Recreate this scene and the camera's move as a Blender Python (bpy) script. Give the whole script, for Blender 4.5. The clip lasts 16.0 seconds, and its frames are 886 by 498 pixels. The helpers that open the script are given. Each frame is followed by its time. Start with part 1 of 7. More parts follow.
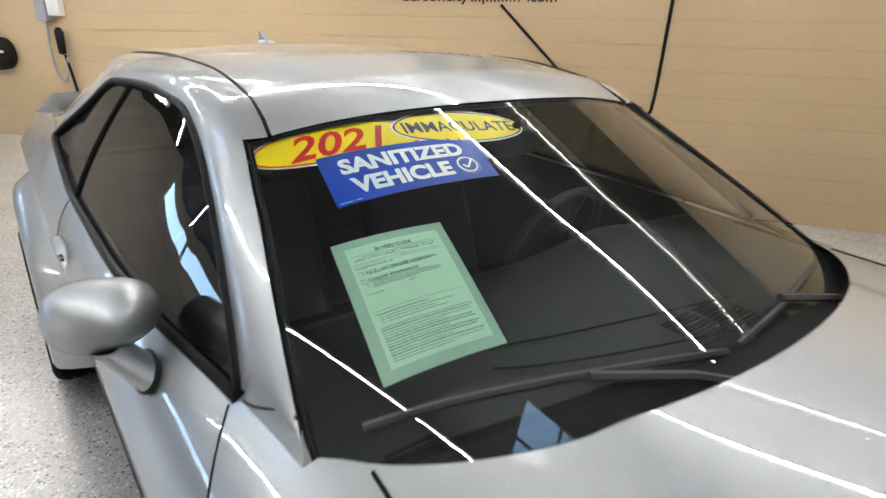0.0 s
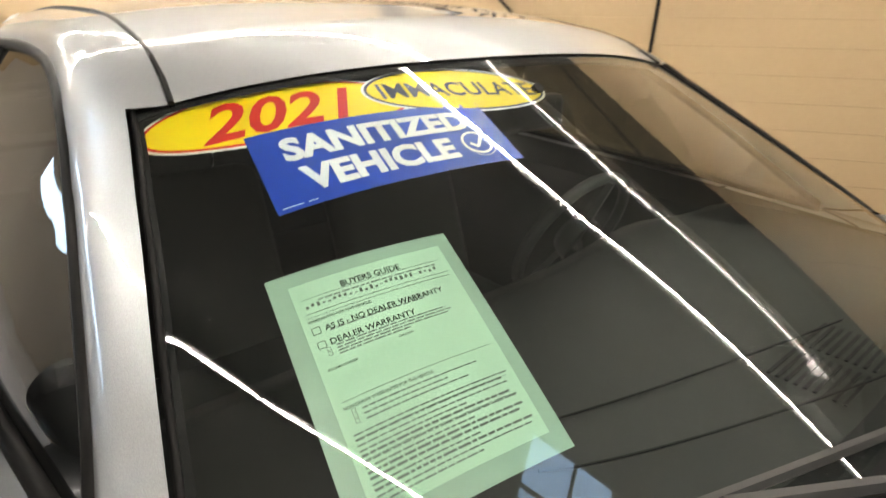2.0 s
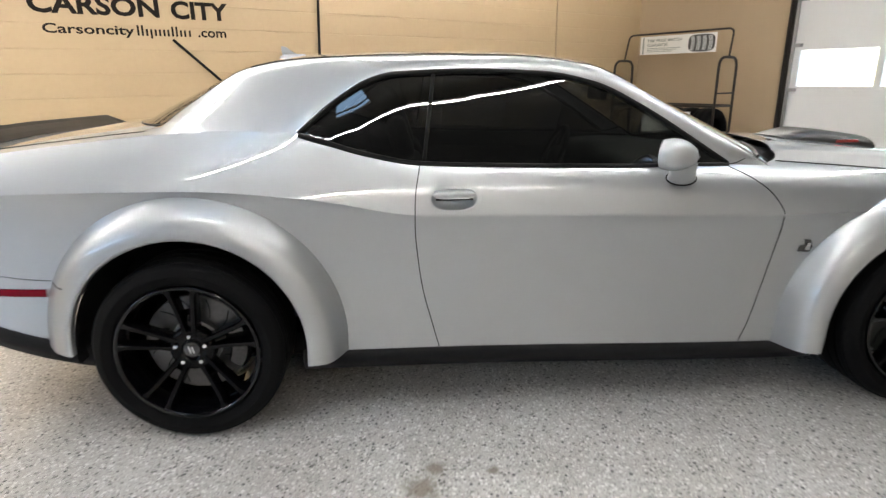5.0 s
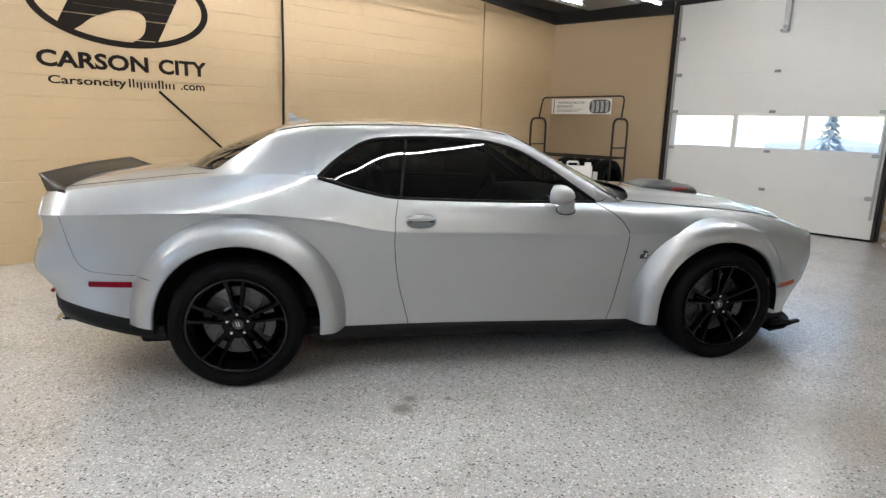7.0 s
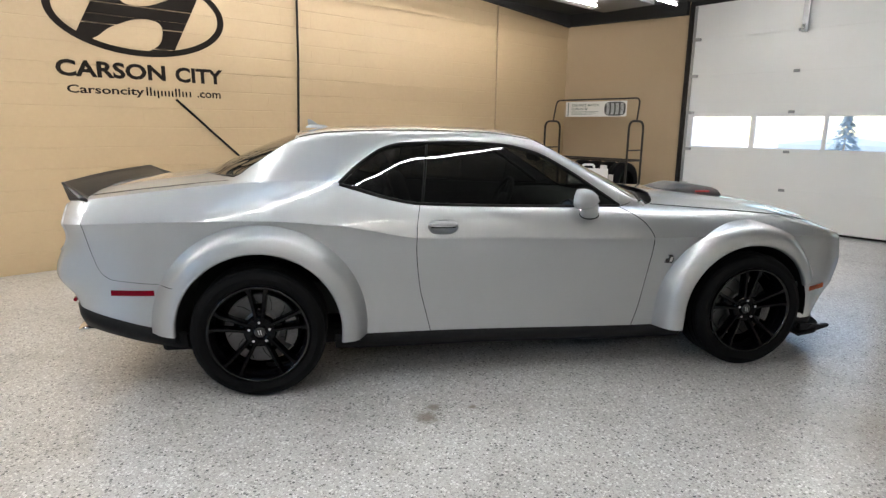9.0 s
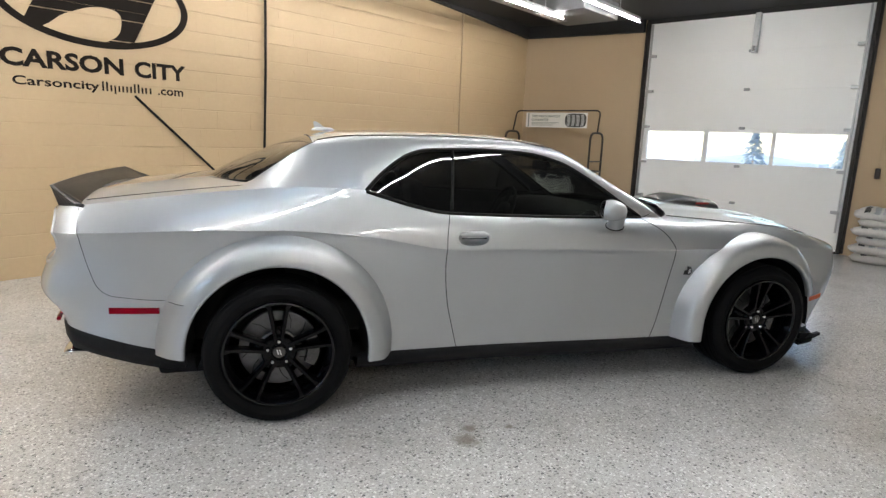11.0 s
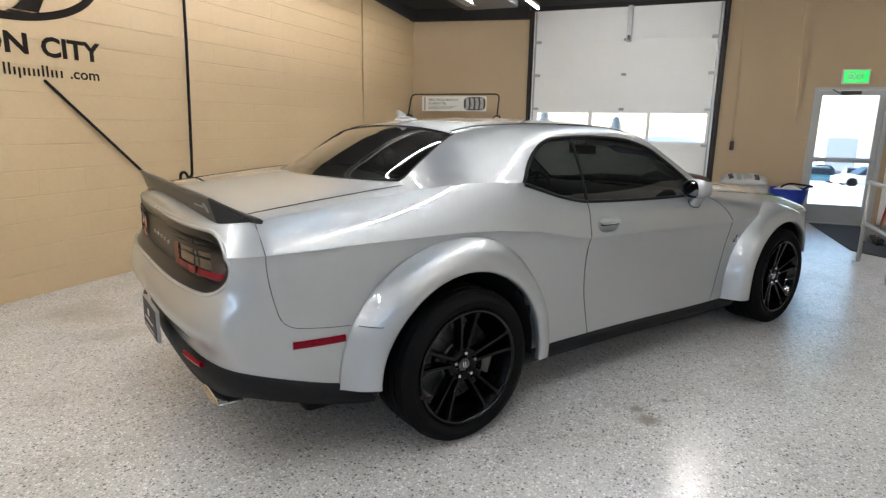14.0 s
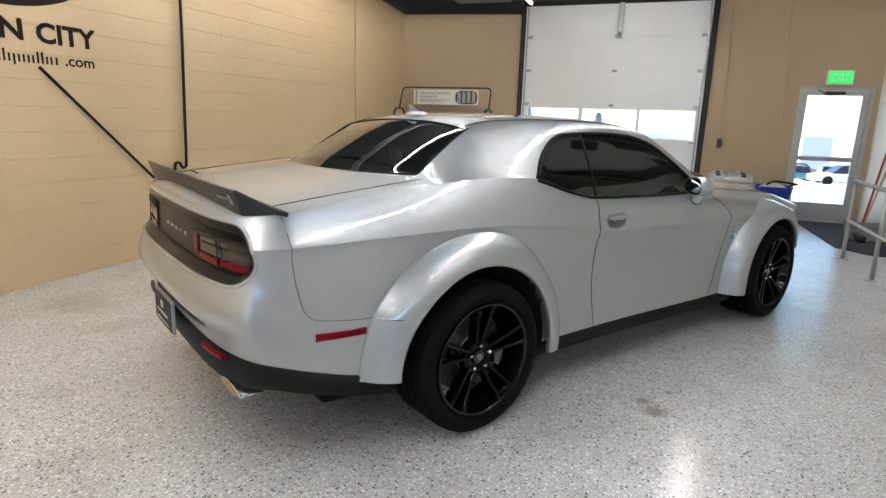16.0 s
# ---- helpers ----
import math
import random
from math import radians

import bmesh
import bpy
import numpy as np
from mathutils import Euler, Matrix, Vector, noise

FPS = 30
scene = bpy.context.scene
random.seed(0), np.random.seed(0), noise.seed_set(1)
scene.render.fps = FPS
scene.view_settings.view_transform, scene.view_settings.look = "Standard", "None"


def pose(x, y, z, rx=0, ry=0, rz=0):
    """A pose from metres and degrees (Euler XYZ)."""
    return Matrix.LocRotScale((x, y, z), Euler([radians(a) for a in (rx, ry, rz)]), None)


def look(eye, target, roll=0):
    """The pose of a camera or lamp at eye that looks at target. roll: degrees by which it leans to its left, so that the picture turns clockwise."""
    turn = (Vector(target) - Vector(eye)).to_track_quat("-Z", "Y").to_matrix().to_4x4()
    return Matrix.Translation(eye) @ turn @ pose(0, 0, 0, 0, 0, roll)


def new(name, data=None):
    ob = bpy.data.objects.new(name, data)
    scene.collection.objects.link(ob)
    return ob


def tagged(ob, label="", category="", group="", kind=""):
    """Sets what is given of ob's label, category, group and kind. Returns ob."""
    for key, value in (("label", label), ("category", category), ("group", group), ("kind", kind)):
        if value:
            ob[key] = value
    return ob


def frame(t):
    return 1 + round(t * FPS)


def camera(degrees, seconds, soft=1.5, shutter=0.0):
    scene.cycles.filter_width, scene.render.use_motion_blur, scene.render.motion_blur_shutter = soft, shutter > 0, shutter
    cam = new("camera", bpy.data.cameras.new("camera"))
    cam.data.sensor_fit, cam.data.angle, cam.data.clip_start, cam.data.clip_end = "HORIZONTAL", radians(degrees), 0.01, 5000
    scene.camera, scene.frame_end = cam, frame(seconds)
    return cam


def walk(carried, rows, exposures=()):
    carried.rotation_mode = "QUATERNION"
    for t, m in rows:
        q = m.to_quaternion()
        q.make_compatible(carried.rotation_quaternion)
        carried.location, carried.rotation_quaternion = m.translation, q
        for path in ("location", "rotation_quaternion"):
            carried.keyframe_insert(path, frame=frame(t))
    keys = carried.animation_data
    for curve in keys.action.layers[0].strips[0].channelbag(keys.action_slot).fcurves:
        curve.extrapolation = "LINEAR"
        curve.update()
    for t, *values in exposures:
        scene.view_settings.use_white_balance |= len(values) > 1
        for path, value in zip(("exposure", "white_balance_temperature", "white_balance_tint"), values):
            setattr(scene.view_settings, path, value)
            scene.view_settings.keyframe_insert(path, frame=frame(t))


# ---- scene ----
cam = camera(74.7, 16.0, soft=1.4, shutter=0.4)
PATH = [
    (0, (1.926, -2.395, 1.541), (1.277, -0.645, 0.823), 1.2),
    (0.5, (1.827, -2.081, 1.472), (1.148, -0.378, 0.673), 0.3),
    (1, (1.794, -2.006, 1.443), (1.147, -0.338, 0.549), 1.7),
    (1.5, (1.775, -2.018, 1.444), (1.115, -0.355, 0.552), 1.3),
    (2, (1.755, -2.04, 1.439), (1.192, -0.276, 0.684), 0.6),
    (2.5, (1.449, -2.169, 1.438), (1.411, -0.255, 0.859), 3.0),
    (3, (1.025, -2.309, 1.362), (1.387, -0.41, 0.847), 3.6),
    (3.5, (0.51, -2.468, 1.38), (1.157, -0.672, 0.783), 0.2),
    (4, (-0.017, -2.653, 1.372), (0.862, -0.96, 0.773), -0.1),
    (4.5, (-0.482, -2.81, 1.333), (0.527, -1.185, 0.748), -0.7),
    (6.8, (-1.745, -3.799, 1.455), (-0.42, -2.365, 1.02), 1.5),
    (7, (-1.748, -3.8, 1.464), (-0.421, -2.366, 1.038), 1.3),
    (7.5, (-1.741, -3.795, 1.464), (-0.439, -2.337, 1.044), 0.8),
    (8, (-1.736, -3.767, 1.463), (-0.449, -2.296, 1.04), 0.5),
    (8.5, (-1.743, -3.75, 1.464), (-0.45, -2.282, 1.05), 0.6),
    (9, (-1.768, -3.726, 1.465), (-0.467, -2.264, 1.052), 0.6),
    (11.5, (-2.243, -3.051, 1.44), (-0.694, -1.845, 1.057), 2.7),
    (12, (-2.477, -2.841, 1.443), (-0.861, -1.729, 1.052), 3.0),
    (12.5, (-2.598, -2.508, 1.429), (-0.954, -1.439, 1.032), 2.3),
    (13, (-2.762, -2.226, 1.438), (-1.068, -1.247, 1.024), 1.2),
    (13.5, (-2.839, -1.904, 1.443), (-1.066, -1.072, 1.037), 0.6),
    (14, (-2.858, -1.668, 1.432), (-1.047, -0.931, 1.011), 0.9),
    (14.5, (-2.906, -1.571, 1.442), (-1.089, -0.851, 1.019), 1.1),
    (15, (-2.929, -1.538, 1.444), (-1.106, -0.837, 1.016), 1.4),
    (15.5, (-2.932, -1.527, 1.443), (-1.105, -0.841, 1.005), 1.7),
    (16, (-2.941, -1.527, 1.437), (-1.111, -0.853, 0.995), 1.8),
]
EXPO = [(0.0, 1.64, 6600, 10), (0.5, 2.09, 6700, 10), (1.0, 2.29, 7000, 10), (1.5, 2.34, 7100, 11), (2.0, 2.04, 7700, 12), (2.5, 1.94, 7600, 11), (3.0, 1.74, 7600, 12), (3.5, 1.90, 6900, 10), (4.5, 1.98, 6800, 11), (7.0, 1.69, 6600, 10), (16.0, 1.69, 6600, 10)]
walk(cam, [(t, look(e, g, r)) for t, e, g, r in PATH], EXPO)

# ---- light ----
world = bpy.data.worlds.new("sky")
scene.world = world
world.use_nodes = True
wn = world.node_tree.nodes
sky = wn.new("ShaderNodeTexSky")
sky.sky_type, sky.sun_disc = "NISHITA", False
sky.sun_elevation, sky.sun_rotation = radians(27), radians(0)
sky.dust_density, sky.ozone_density, sky.air_density = 0.0, 3.0, 1.0
world.node_tree.links.new(sky.outputs[0], wn["Background"].inputs[0])
wn["Background"].inputs[1].default_value = 0.15
SUN = new("sun", bpy.data.lights.new("sun", "SUN"))
SUN.data.energy, SUN.data.angle, SUN.data.color = 5.0, radians(0.5), (1, 0.95, 0.88)
SUN.matrix_world = look((0, 40, 20.4), (0, 0, 0))
# daylight in the openings of the west windows
for _y, _w, _p in ((-3.90, 2.4, 10), (-1.25, 2.4, 10)):
    _a = new("window_daylight", bpy.data.lights.new("window_daylight", "AREA"))
    _a.data.shape, _a.data.size, _a.data.size_y, _a.data.energy, _a.data.color = "RECTANGLE", _w, 0.60, _p, (0.42, 0.66, 1.0)
    _a.matrix_world = look((-9.52, _y, 2.66), (0, _y, 2.66))


# ---- materials ----
def mat(name, color, rough=0.5, metal=0.0, coat=0.0, spec=0.5):
    m = bpy.data.materials.new(name)
    m.use_nodes = True
    b = m.node_tree.nodes["Principled BSDF"]
    b.inputs["Base Color"].default_value = (*color, 1)
    b.inputs["Roughness"].default_value = rough
    b.inputs["Metallic"].default_value = metal
    b.inputs["Coat Weight"].default_value = coat
    b.inputs["Coat Roughness"].default_value = 0.03
    b.inputs["Specular IOR Level"].default_value = spec
    return m


def nodes_of(m):
    t = m.node_tree
    return t.nodes, t.links, t.nodes["Principled BSDF"]


def coords(m, scale=(1, 1, 1), kind="Object"):
    n, l, b = nodes_of(m)
    c = n.new("ShaderNodeTexCoord")
    s = n.new("ShaderNodeMapping")
    s.inputs["Scale"].default_value = scale
    l.new(c.outputs[kind], s.inputs["Vector"])
    return s.outputs["Vector"]


def noise_tex(m, vec, scale, detail=4, rough=0.55):
    n, l, b = nodes_of(m)
    x = n.new("ShaderNodeTexNoise")
    x.inputs["Scale"].default_value, x.inputs["Detail"].default_value = scale, detail
    x.inputs["Roughness"].default_value = rough
    l.new(vec, x.inputs["Vector"])
    return x.outputs["Fac"]


def ramp(m, fac, stops):
    n, l, b = nodes_of(m)
    r = n.new("ShaderNodeValToRGB")
    e = r.color_ramp.elements
    while len(e) < len(stops):
        e.new(0.5)
    for k, (p, c) in enumerate(stops):
        e[k].position = p
        e[k].color = (*c, 1) if len(c) == 3 else c
    l.new(fac, r.inputs["Fac"])
    return r.outputs["Color"]


def mix(m, fac, a, b2, mode="MIX"):
    n, l, b = nodes_of(m)
    x = n.new("ShaderNodeMix")
    x.data_type, x.blend_type = "RGBA", mode
    if isinstance(fac, (int, float)):
        x.inputs[0].default_value = fac
    else:
        l.new(fac, x.inputs[0])
    for k, v in ((6, a), (7, b2)):
        if isinstance(v, tuple):
            x.inputs[k].default_value = (*v, 1)
        else:
            l.new(v, x.inputs[k])
    return x.outputs[2]


def bump(m, height, strength=0.3, dist=0.01):
    n, l, b = nodes_of(m)
    x = n.new("ShaderNodeBump")
    x.inputs["Strength"].default_value, x.inputs["Distance"].default_value = strength, dist
    l.new(height, x.inputs["Height"])
    l.new(x.outputs["Normal"], b.inputs["Normal"])


def varied(name, c1, c2, scale, rough=0.5, rough2=None, metal=0.0, fine=None, bumpy=0.0, coat=0.0):
    """A surface of two near colours with broad and fine variation."""
    m = mat(name, c1, rough, metal, coat)
    n, l, b = nodes_of(m)
    v = coords(m)
    f = noise_tex(m, v, scale, 6)
    l.new(mix(m, f, c1, c2), b.inputs["Base Color"])
    if rough2 is not None:
        r = n.new("ShaderNodeMapRange")
        r.inputs["To Min"].default_value, r.inputs["To Max"].default_value = rough, rough2
        l.new(f, r.inputs["Value"])
        l.new(r.outputs[0], b.inputs["Roughness"])
    if bumpy:
        bump(m, noise_tex(m, v, fine or scale * 12, 3), bumpy, 0.004)
    return m


# silver metallic paint under a hard clear coat, with fine flake
PAINT = mat("silver_paint", (0.46, 0.465, 0.48), 0.48, 0.86, 1.0)
_n, _l, _b = nodes_of(PAINT)
_v = coords(PAINT)
_f = noise_tex(PAINT, _v, 900, 1)
_l.new(ramp(PAINT, _f, [(0.3, (0.385, 0.405, 0.422)), (0.7, (0.475, 0.497, 0.516))]), _b.inputs["Base Color"])
_b.inputs["Coat Roughness"].default_value = 0.012
_b.inputs["Coat IOR"].default_value = 1.75
PAINT_DARK = varied("satin_dark_paint", (0.009, 0.009, 0.0095), (0.013, 0.013, 0.013), 30, 0.34, 0.42)
PANEL_BLACK = mat("satin_black_panel", (0.006, 0.006, 0.0065), 0.30, 0.0, 0.0, 0.25)
GLOSS_BLACK = mat("gloss_black", (0.008, 0.008, 0.009), 0.12, 0.0, 1.0)
TRIM = varied("black_plastic", (0.012, 0.012, 0.013), (0.02, 0.02, 0.021), 40, 0.5, 0.6, bumpy=0.1)
WIPER = varied("dusty_wiper_rubber", (0.030, 0.031, 0.031), (0.045, 0.046, 0.046), 40, 0.5, 0.65)
SEAL = mat("rubber_seal", (0.012, 0.012, 0.012), 0.45)
RUBBER = varied("tyre_rubber", (0.004, 0.004, 0.0045), (0.007, 0.007, 0.007), 14, 0.6, 0.8, bumpy=0.15)
RIM = mat("gloss_black_rim", (0.0018, 0.0018, 0.0022), 0.09, 0.0, 0.0, 0.16)
RIM_LIP = mat("polished_black_rim", (0.002, 0.002, 0.0026), 0.05, 0.0, 0.0, 0.38)
STEEL = varied("brake_steel", (0.16, 0.16, 0.165), (0.10, 0.10, 0.10), 60, 0.3, 0.5, metal=1.0)
CHROME = mat("chrome", (0.75, 0.75, 0.76), 0.12, 1.0)
CABIN = varied("dark_cabin_vinyl", (0.030, 0.034, 0.032), (0.045, 0.050, 0.048), 8, 0.6, 0.8, bumpy=0.1, fine=300)
DASH = varied("black_dash_vinyl", (0.008, 0.009, 0.0088), (0.013, 0.0145, 0.014), 8, 0.55, 0.7, bumpy=0.1, fine=300)
RED_LENS = mat("red_lens", (0.17, 0.0008, 0.009), 0.14, 0.0, 0.0, 0.2)
SMOKE_LENS = mat("smoked_lens", (0.05, 0.04, 0.035), 0.15, 0.0, 0.4)
AMBER = mat("amber_lens", (0.55, 0.12, 0.04), 0.2, 0.0, 1.0)
PRINT_BLACK = mat("black_print", (0.012, 0.012, 0.014), 0.6)
CHARCOAL_PRINT = mat("charcoal_print", (0.055, 0.055, 0.055), 0.6)
PALE_PRINT = mat("pale_grey_print", (0.40, 0.41, 0.41), 0.6)
LILAC_PRINT = mat("lilac_print", (0.36, 0.33, 0.38), 0.7)
PRINT_GREY = mat("grey_print", (0.16, 0.20, 0.18), 0.7)
PAPER_GREEN = varied("pale_green_paper", (0.42, 0.66, 0.50), (0.45, 0.69, 0.53), 9, 0.55)
POUCH = varied("clear_pouch_edge", (0.27, 0.43, 0.34), (0.31, 0.47, 0.38), 30, 0.3)
YELLOW = mat("yellow_vinyl", (0.90, 0.66, 0.01), 0.35)
RED_INK = mat("red_ink", (0.62, 0.012, 0.012), 0.4)
NAVY_INK = mat("navy_ink", (0.03, 0.03, 0.07), 0.4)
BLUE_VINYL = mat("blue_vinyl", (0.0, 0.052, 0.43), 0.35)
WHITE_INK = mat("white_ink", (0.82, 0.83, 0.85), 0.4)


def glass(name, tint, gloss=1.0, haze=0.0, ior=1.6):
    """Clear or tinted sheet: what passes is tinted, what reflects grows towards grazing; a little pale diffuse haze is
    mixed in to lift the darks.
    """
    m = bpy.data.materials.new(name)
    m.use_nodes = True
    n, l = m.node_tree.nodes, m.node_tree.links
    n.remove(n["Principled BSDF"])
    tr, gl, fr, mx = (n.new("ShaderNodeBsdfTransparent"), n.new("ShaderNodeBsdfGlossy"), n.new("ShaderNodeLayerWeight"), n.new("ShaderNodeMixShader"))
    tr.inputs[0].default_value = (*tint, 1)
    gl.inputs["Roughness"].default_value = 0.0
    gl.inputs["Color"].default_value = (gloss, gloss, gloss, 1)
    fr.inputs["Blend"].default_value = 0.5
    f0 = ((ior - 1) / (ior + 1)) ** 2
    pw, ma = n.new("ShaderNodeMath"), n.new("ShaderNodeMath")
    pw.operation, ma.operation = "POWER", "MULTIPLY_ADD"
    pw.inputs[1].default_value = 5.0
    ma.inputs[1].default_value, ma.inputs[2].default_value = 1 - f0, f0
    l.new(fr.outputs["Facing"], pw.inputs[0])
    l.new(pw.outputs[0], ma.inputs[0])
    l.new(ma.outputs[0], mx.inputs[0])
    l.new(tr.outputs[0], mx.inputs[1])
    l.new(gl.outputs[0], mx.inputs[2])
    df, fm = n.new("ShaderNodeBsdfDiffuse"), n.new("ShaderNodeMixShader")
    df.inputs[0].default_value = (0.70, 0.72, 0.68, 1)
    fm.inputs[0].default_value = haze
    l.new(mx.outputs[0], fm.inputs[1])
    l.new(df.outputs[0], fm.inputs[2])
    l.new(fm.outputs[0], n["Material Output"].inputs[0])
    return m


WINDSHIELD = glass("windshield_glass", (0.90, 0.96, 0.93), haze=0.008, ior=1.85)
TINTED = glass("tinted_glass", (0.10, 0.105, 0.10), haze=0.004, ior=1.85)
BACKGLASS = glass("rear_glass", (0.13, 0.13, 0.115), haze=0.006, ior=1.8)
PANE = glass("window_pane", (0.92, 0.95, 0.95))

# painted block, slightly uneven sheen
WALL = mat("tan_wall_paint", (0.56, 0.44, 0.27), 0.5)
_n, _l, _b = nodes_of(WALL)
_v = coords(WALL, kind="Object")
_geo = _n.new("ShaderNodeNewGeometry")
_vw = _geo.outputs["Position"]
_f1 = noise_tex(WALL, _vw, 0.9, 5)
_f2 = noise_tex(WALL, _vw, 26, 4)
_c = mix(WALL, _f1, (0.45, 0.325, 0.185), (0.50, 0.37, 0.22))
_f3 = ramp(WALL, noise_tex(WALL, _vw, 7, 6, 0.7), [(0.70, (0, 0, 0)), (0.80, (1, 1, 1))])
_c = mix(WALL, mix(WALL, 1.0, _f3, (0.35, 0.35, 0.35), "MULTIPLY"), _c, (0.30, 0.21, 0.13))
_l.new(mix(WALL, 0.12, _c, ramp(WALL, _f2, [(0.2, (0.34, 0.25, 0.14)), (0.8, (0.54, 0.41, 0.25))])), _b.inputs["Base Color"])
bump(WALL, _f2, 0.25, 0.004)
WALL_GREY = varied("grey_wall", (0.44, 0.415, 0.375), (0.49, 0.465, 0.42), 1.3, 0.6, 0.7, bumpy=0.1, fine=60)
WALL_FLAT = varied("tan_drywall", (0.40, 0.295, 0.18), (0.435, 0.325, 0.205), 1.3, 0.6, 0.7, bumpy=0.1, fine=60)

# epoxy floor with blown colour chips
FLOOR = mat("flake_epoxy", (0.5, 0.5, 0.48), 0.36, 0.0, 1.0)
_n, _l, _b = nodes_of(FLOOR)
_v = coords(FLOOR)
_vo = _n.new("ShaderNodeTexVoronoi")
_vo.inputs["Scale"].default_value = 150
_l.new(_v, _vo.inputs["Vector"])
_sep = _n.new("ShaderNodeSeparateColor")
_l.new(_vo.outputs["Color"], _sep.inputs[0])
_chips = ramp(FLOOR, _sep.outputs[0], [(0.0, (0.33, 0.325, 0.32)), (0.065, (0.48, 0.473, 0.465)), (0.26, (0.57, 0.565, 0.555)), (0.60, (0.64, 0.635, 0.625)), (0.86, (0.72, 0.72, 0.71)), (0.955, (0.93, 0.93, 0.93))])
_b.inputs["Coat Roughness"].default_value = 0.22
_vc = _n.new("ShaderNodeTexVoronoi")
_vc.inputs["Scale"].default_value = 62
_l.new(_v, _vc.inputs["Vector"])
_sc = _n.new("ShaderNodeSeparateColor")
_l.new(_vc.outputs["Color"], _sc.inputs[0])
_in = _n.new("ShaderNodeMath")
_in.operation = "LESS_THAN"
_in.inputs[1].default_value = 0.40
_l.new(_vc.outputs["Distance"], _in.inputs[0])
_pick = ramp(FLOOR, _sc.outputs[1], [(0.0, (1, 1, 1)), (0.20, (0, 0, 0)), (0.85, (1, 1, 1))])
_tone = ramp(FLOOR, _sc.outputs[1], [(0.0, (0.12, 0.12, 0.125)), (0.06, (0.25, 0.245, 0.24)), (0.5, (0.90, 0.90, 0.89))])
_mk = _n.new("ShaderNodeMath")
_mk.operation = "MULTIPLY"
_l.new(_in.outputs[0], _mk.inputs[0])
_l.new(_pick, _mk.inputs[1])
_chips = mix(FLOOR, _mk.outputs[0], _chips, _tone)
_big = ramp(FLOOR, noise_tex(FLOOR, _v, 1.7, 6, 0.6), [(0.32, (0.76, 0.75, 0.735)), (0.50, (0.91, 0.905, 0.90)), (0.68, (0.96, 0.96, 0.96))])
_col = mix(FLOOR, 1.0, _chips, _big, "MULTIPLY")
# brown dirt trodden in beside the block wall
_dn = noise_tex(FLOOR, _v, 5, 6, 0.65)
for _px, _py, _pr in ((-0.05, 2.50, 0.34), (0.02, 2.20, 0.20), (0.47, 2.00, 0.20), (-0.25, 1.80, 0.16), (1.6, -3.3, 0.5), (-3.3, -2.9, 0.6)):
    _vd = _n.new("ShaderNodeVectorMath")
    _vd.operation = "DISTANCE"
    _vd.inputs[1].default_value = (_px, _py, 0)
    _l.new(_v, _vd.inputs[0])
    _ad = _n.new("ShaderNodeMath")
    _ad.operation = "MULTIPLY_ADD"
    _ad.inputs[1].default_value = 0.55
    _l.new(_dn, _ad.inputs[0])
    _l.new(_vd.outputs["Value"], _ad.inputs[2])
    _mr = _n.new("ShaderNodeMapRange")
    _mr.inputs["From Min"].default_value, _mr.inputs["From Max"].default_value = 0.275 + _pr, 0.275 + _pr * 0.3
    _mr.inputs["To Min"].default_value, _mr.inputs["To Max"].default_value = 0.0, 0.42
    _l.new(_ad.outputs[0], _mr.inputs["Value"])
    _col = mix(FLOOR, _mr.outputs[0], _col, (0.30, 0.26, 0.21))
_dm = noise_tex(FLOOR, _v, 34, 5, 0.7)
for _px, _py, _pr in ((0.0, -1.63, 0.085), (0.10, -1.57, 0.05), (0.26, -1.70, 0.032), (-0.55, -2.35, 0.03)):
    _vd = _n.new("ShaderNodeVectorMath")
    _vd.operation = "DISTANCE"
    _vd.inputs[1].default_value = (_px, _py, 0)
    _l.new(_v, _vd.inputs[0])
    _ad = _n.new("ShaderNodeMath")
    _ad.operation = "MULTIPLY_ADD"
    _ad.inputs[1].default_value = 1.6 * _pr
    _l.new(_dm, _ad.inputs[0])
    _l.new(_vd.outputs["Value"], _ad.inputs[2])
    _mr = _n.new("ShaderNodeMapRange")
    _mr.inputs["From Min"].default_value, _mr.inputs["From Max"].default_value = 1.75 * _pr, 1.15 * _pr
    _mr.inputs["To Min"].default_value, _mr.inputs["To Max"].default_value = 0.0, 0.85
    _l.new(_ad.outputs[0], _mr.inputs["Value"])
    _col = mix(FLOOR, _mr.outputs[0], _col, (0.20, 0.17, 0.13))
_l.new(_col, _b.inputs["Base Color"])
_r = _n.new("ShaderNodeMapRange")
_r.inputs["To Min"].default_value, _r.inputs["To Max"].default_value = 0.27, 0.46
_l.new(noise_tex(FLOOR, _v, 9, 5), _r.inputs["Value"])
_l.new(_r.outputs[0], _b.inputs["Roughness"])
bump(FLOOR, noise_tex(FLOOR, _v, 70, 3), 0.2, 0.004)
for _e in _n:
    if _e.type == "VALTORGB":
        _e.color_ramp.interpolation = "CONSTANT" if len(_e.color_ramp.elements) == 6 or len(_e.color_ramp.elements) == 3 and min(abs(_e.color_ramp.elements[-1].position - q) for q in (0.5, 0.85)) < 1e-4 else "LINEAR"
CEILING = varied("black_deck", (0.012, 0.012, 0.013), (0.022, 0.022, 0.022), 3, 0.8, 0.9)
DOOR_WHITE = varied("white_door_panel", (0.82, 0.83, 0.83), (0.86, 0.865, 0.86), 2.5, 0.45, 0.55, bumpy=0.06, fine=120)
GALV = varied("galvanised_steel", (0.52, 0.53, 0.54), (0.38, 0.39, 0.40), 18, 0.35, 0.5, metal=0.9)
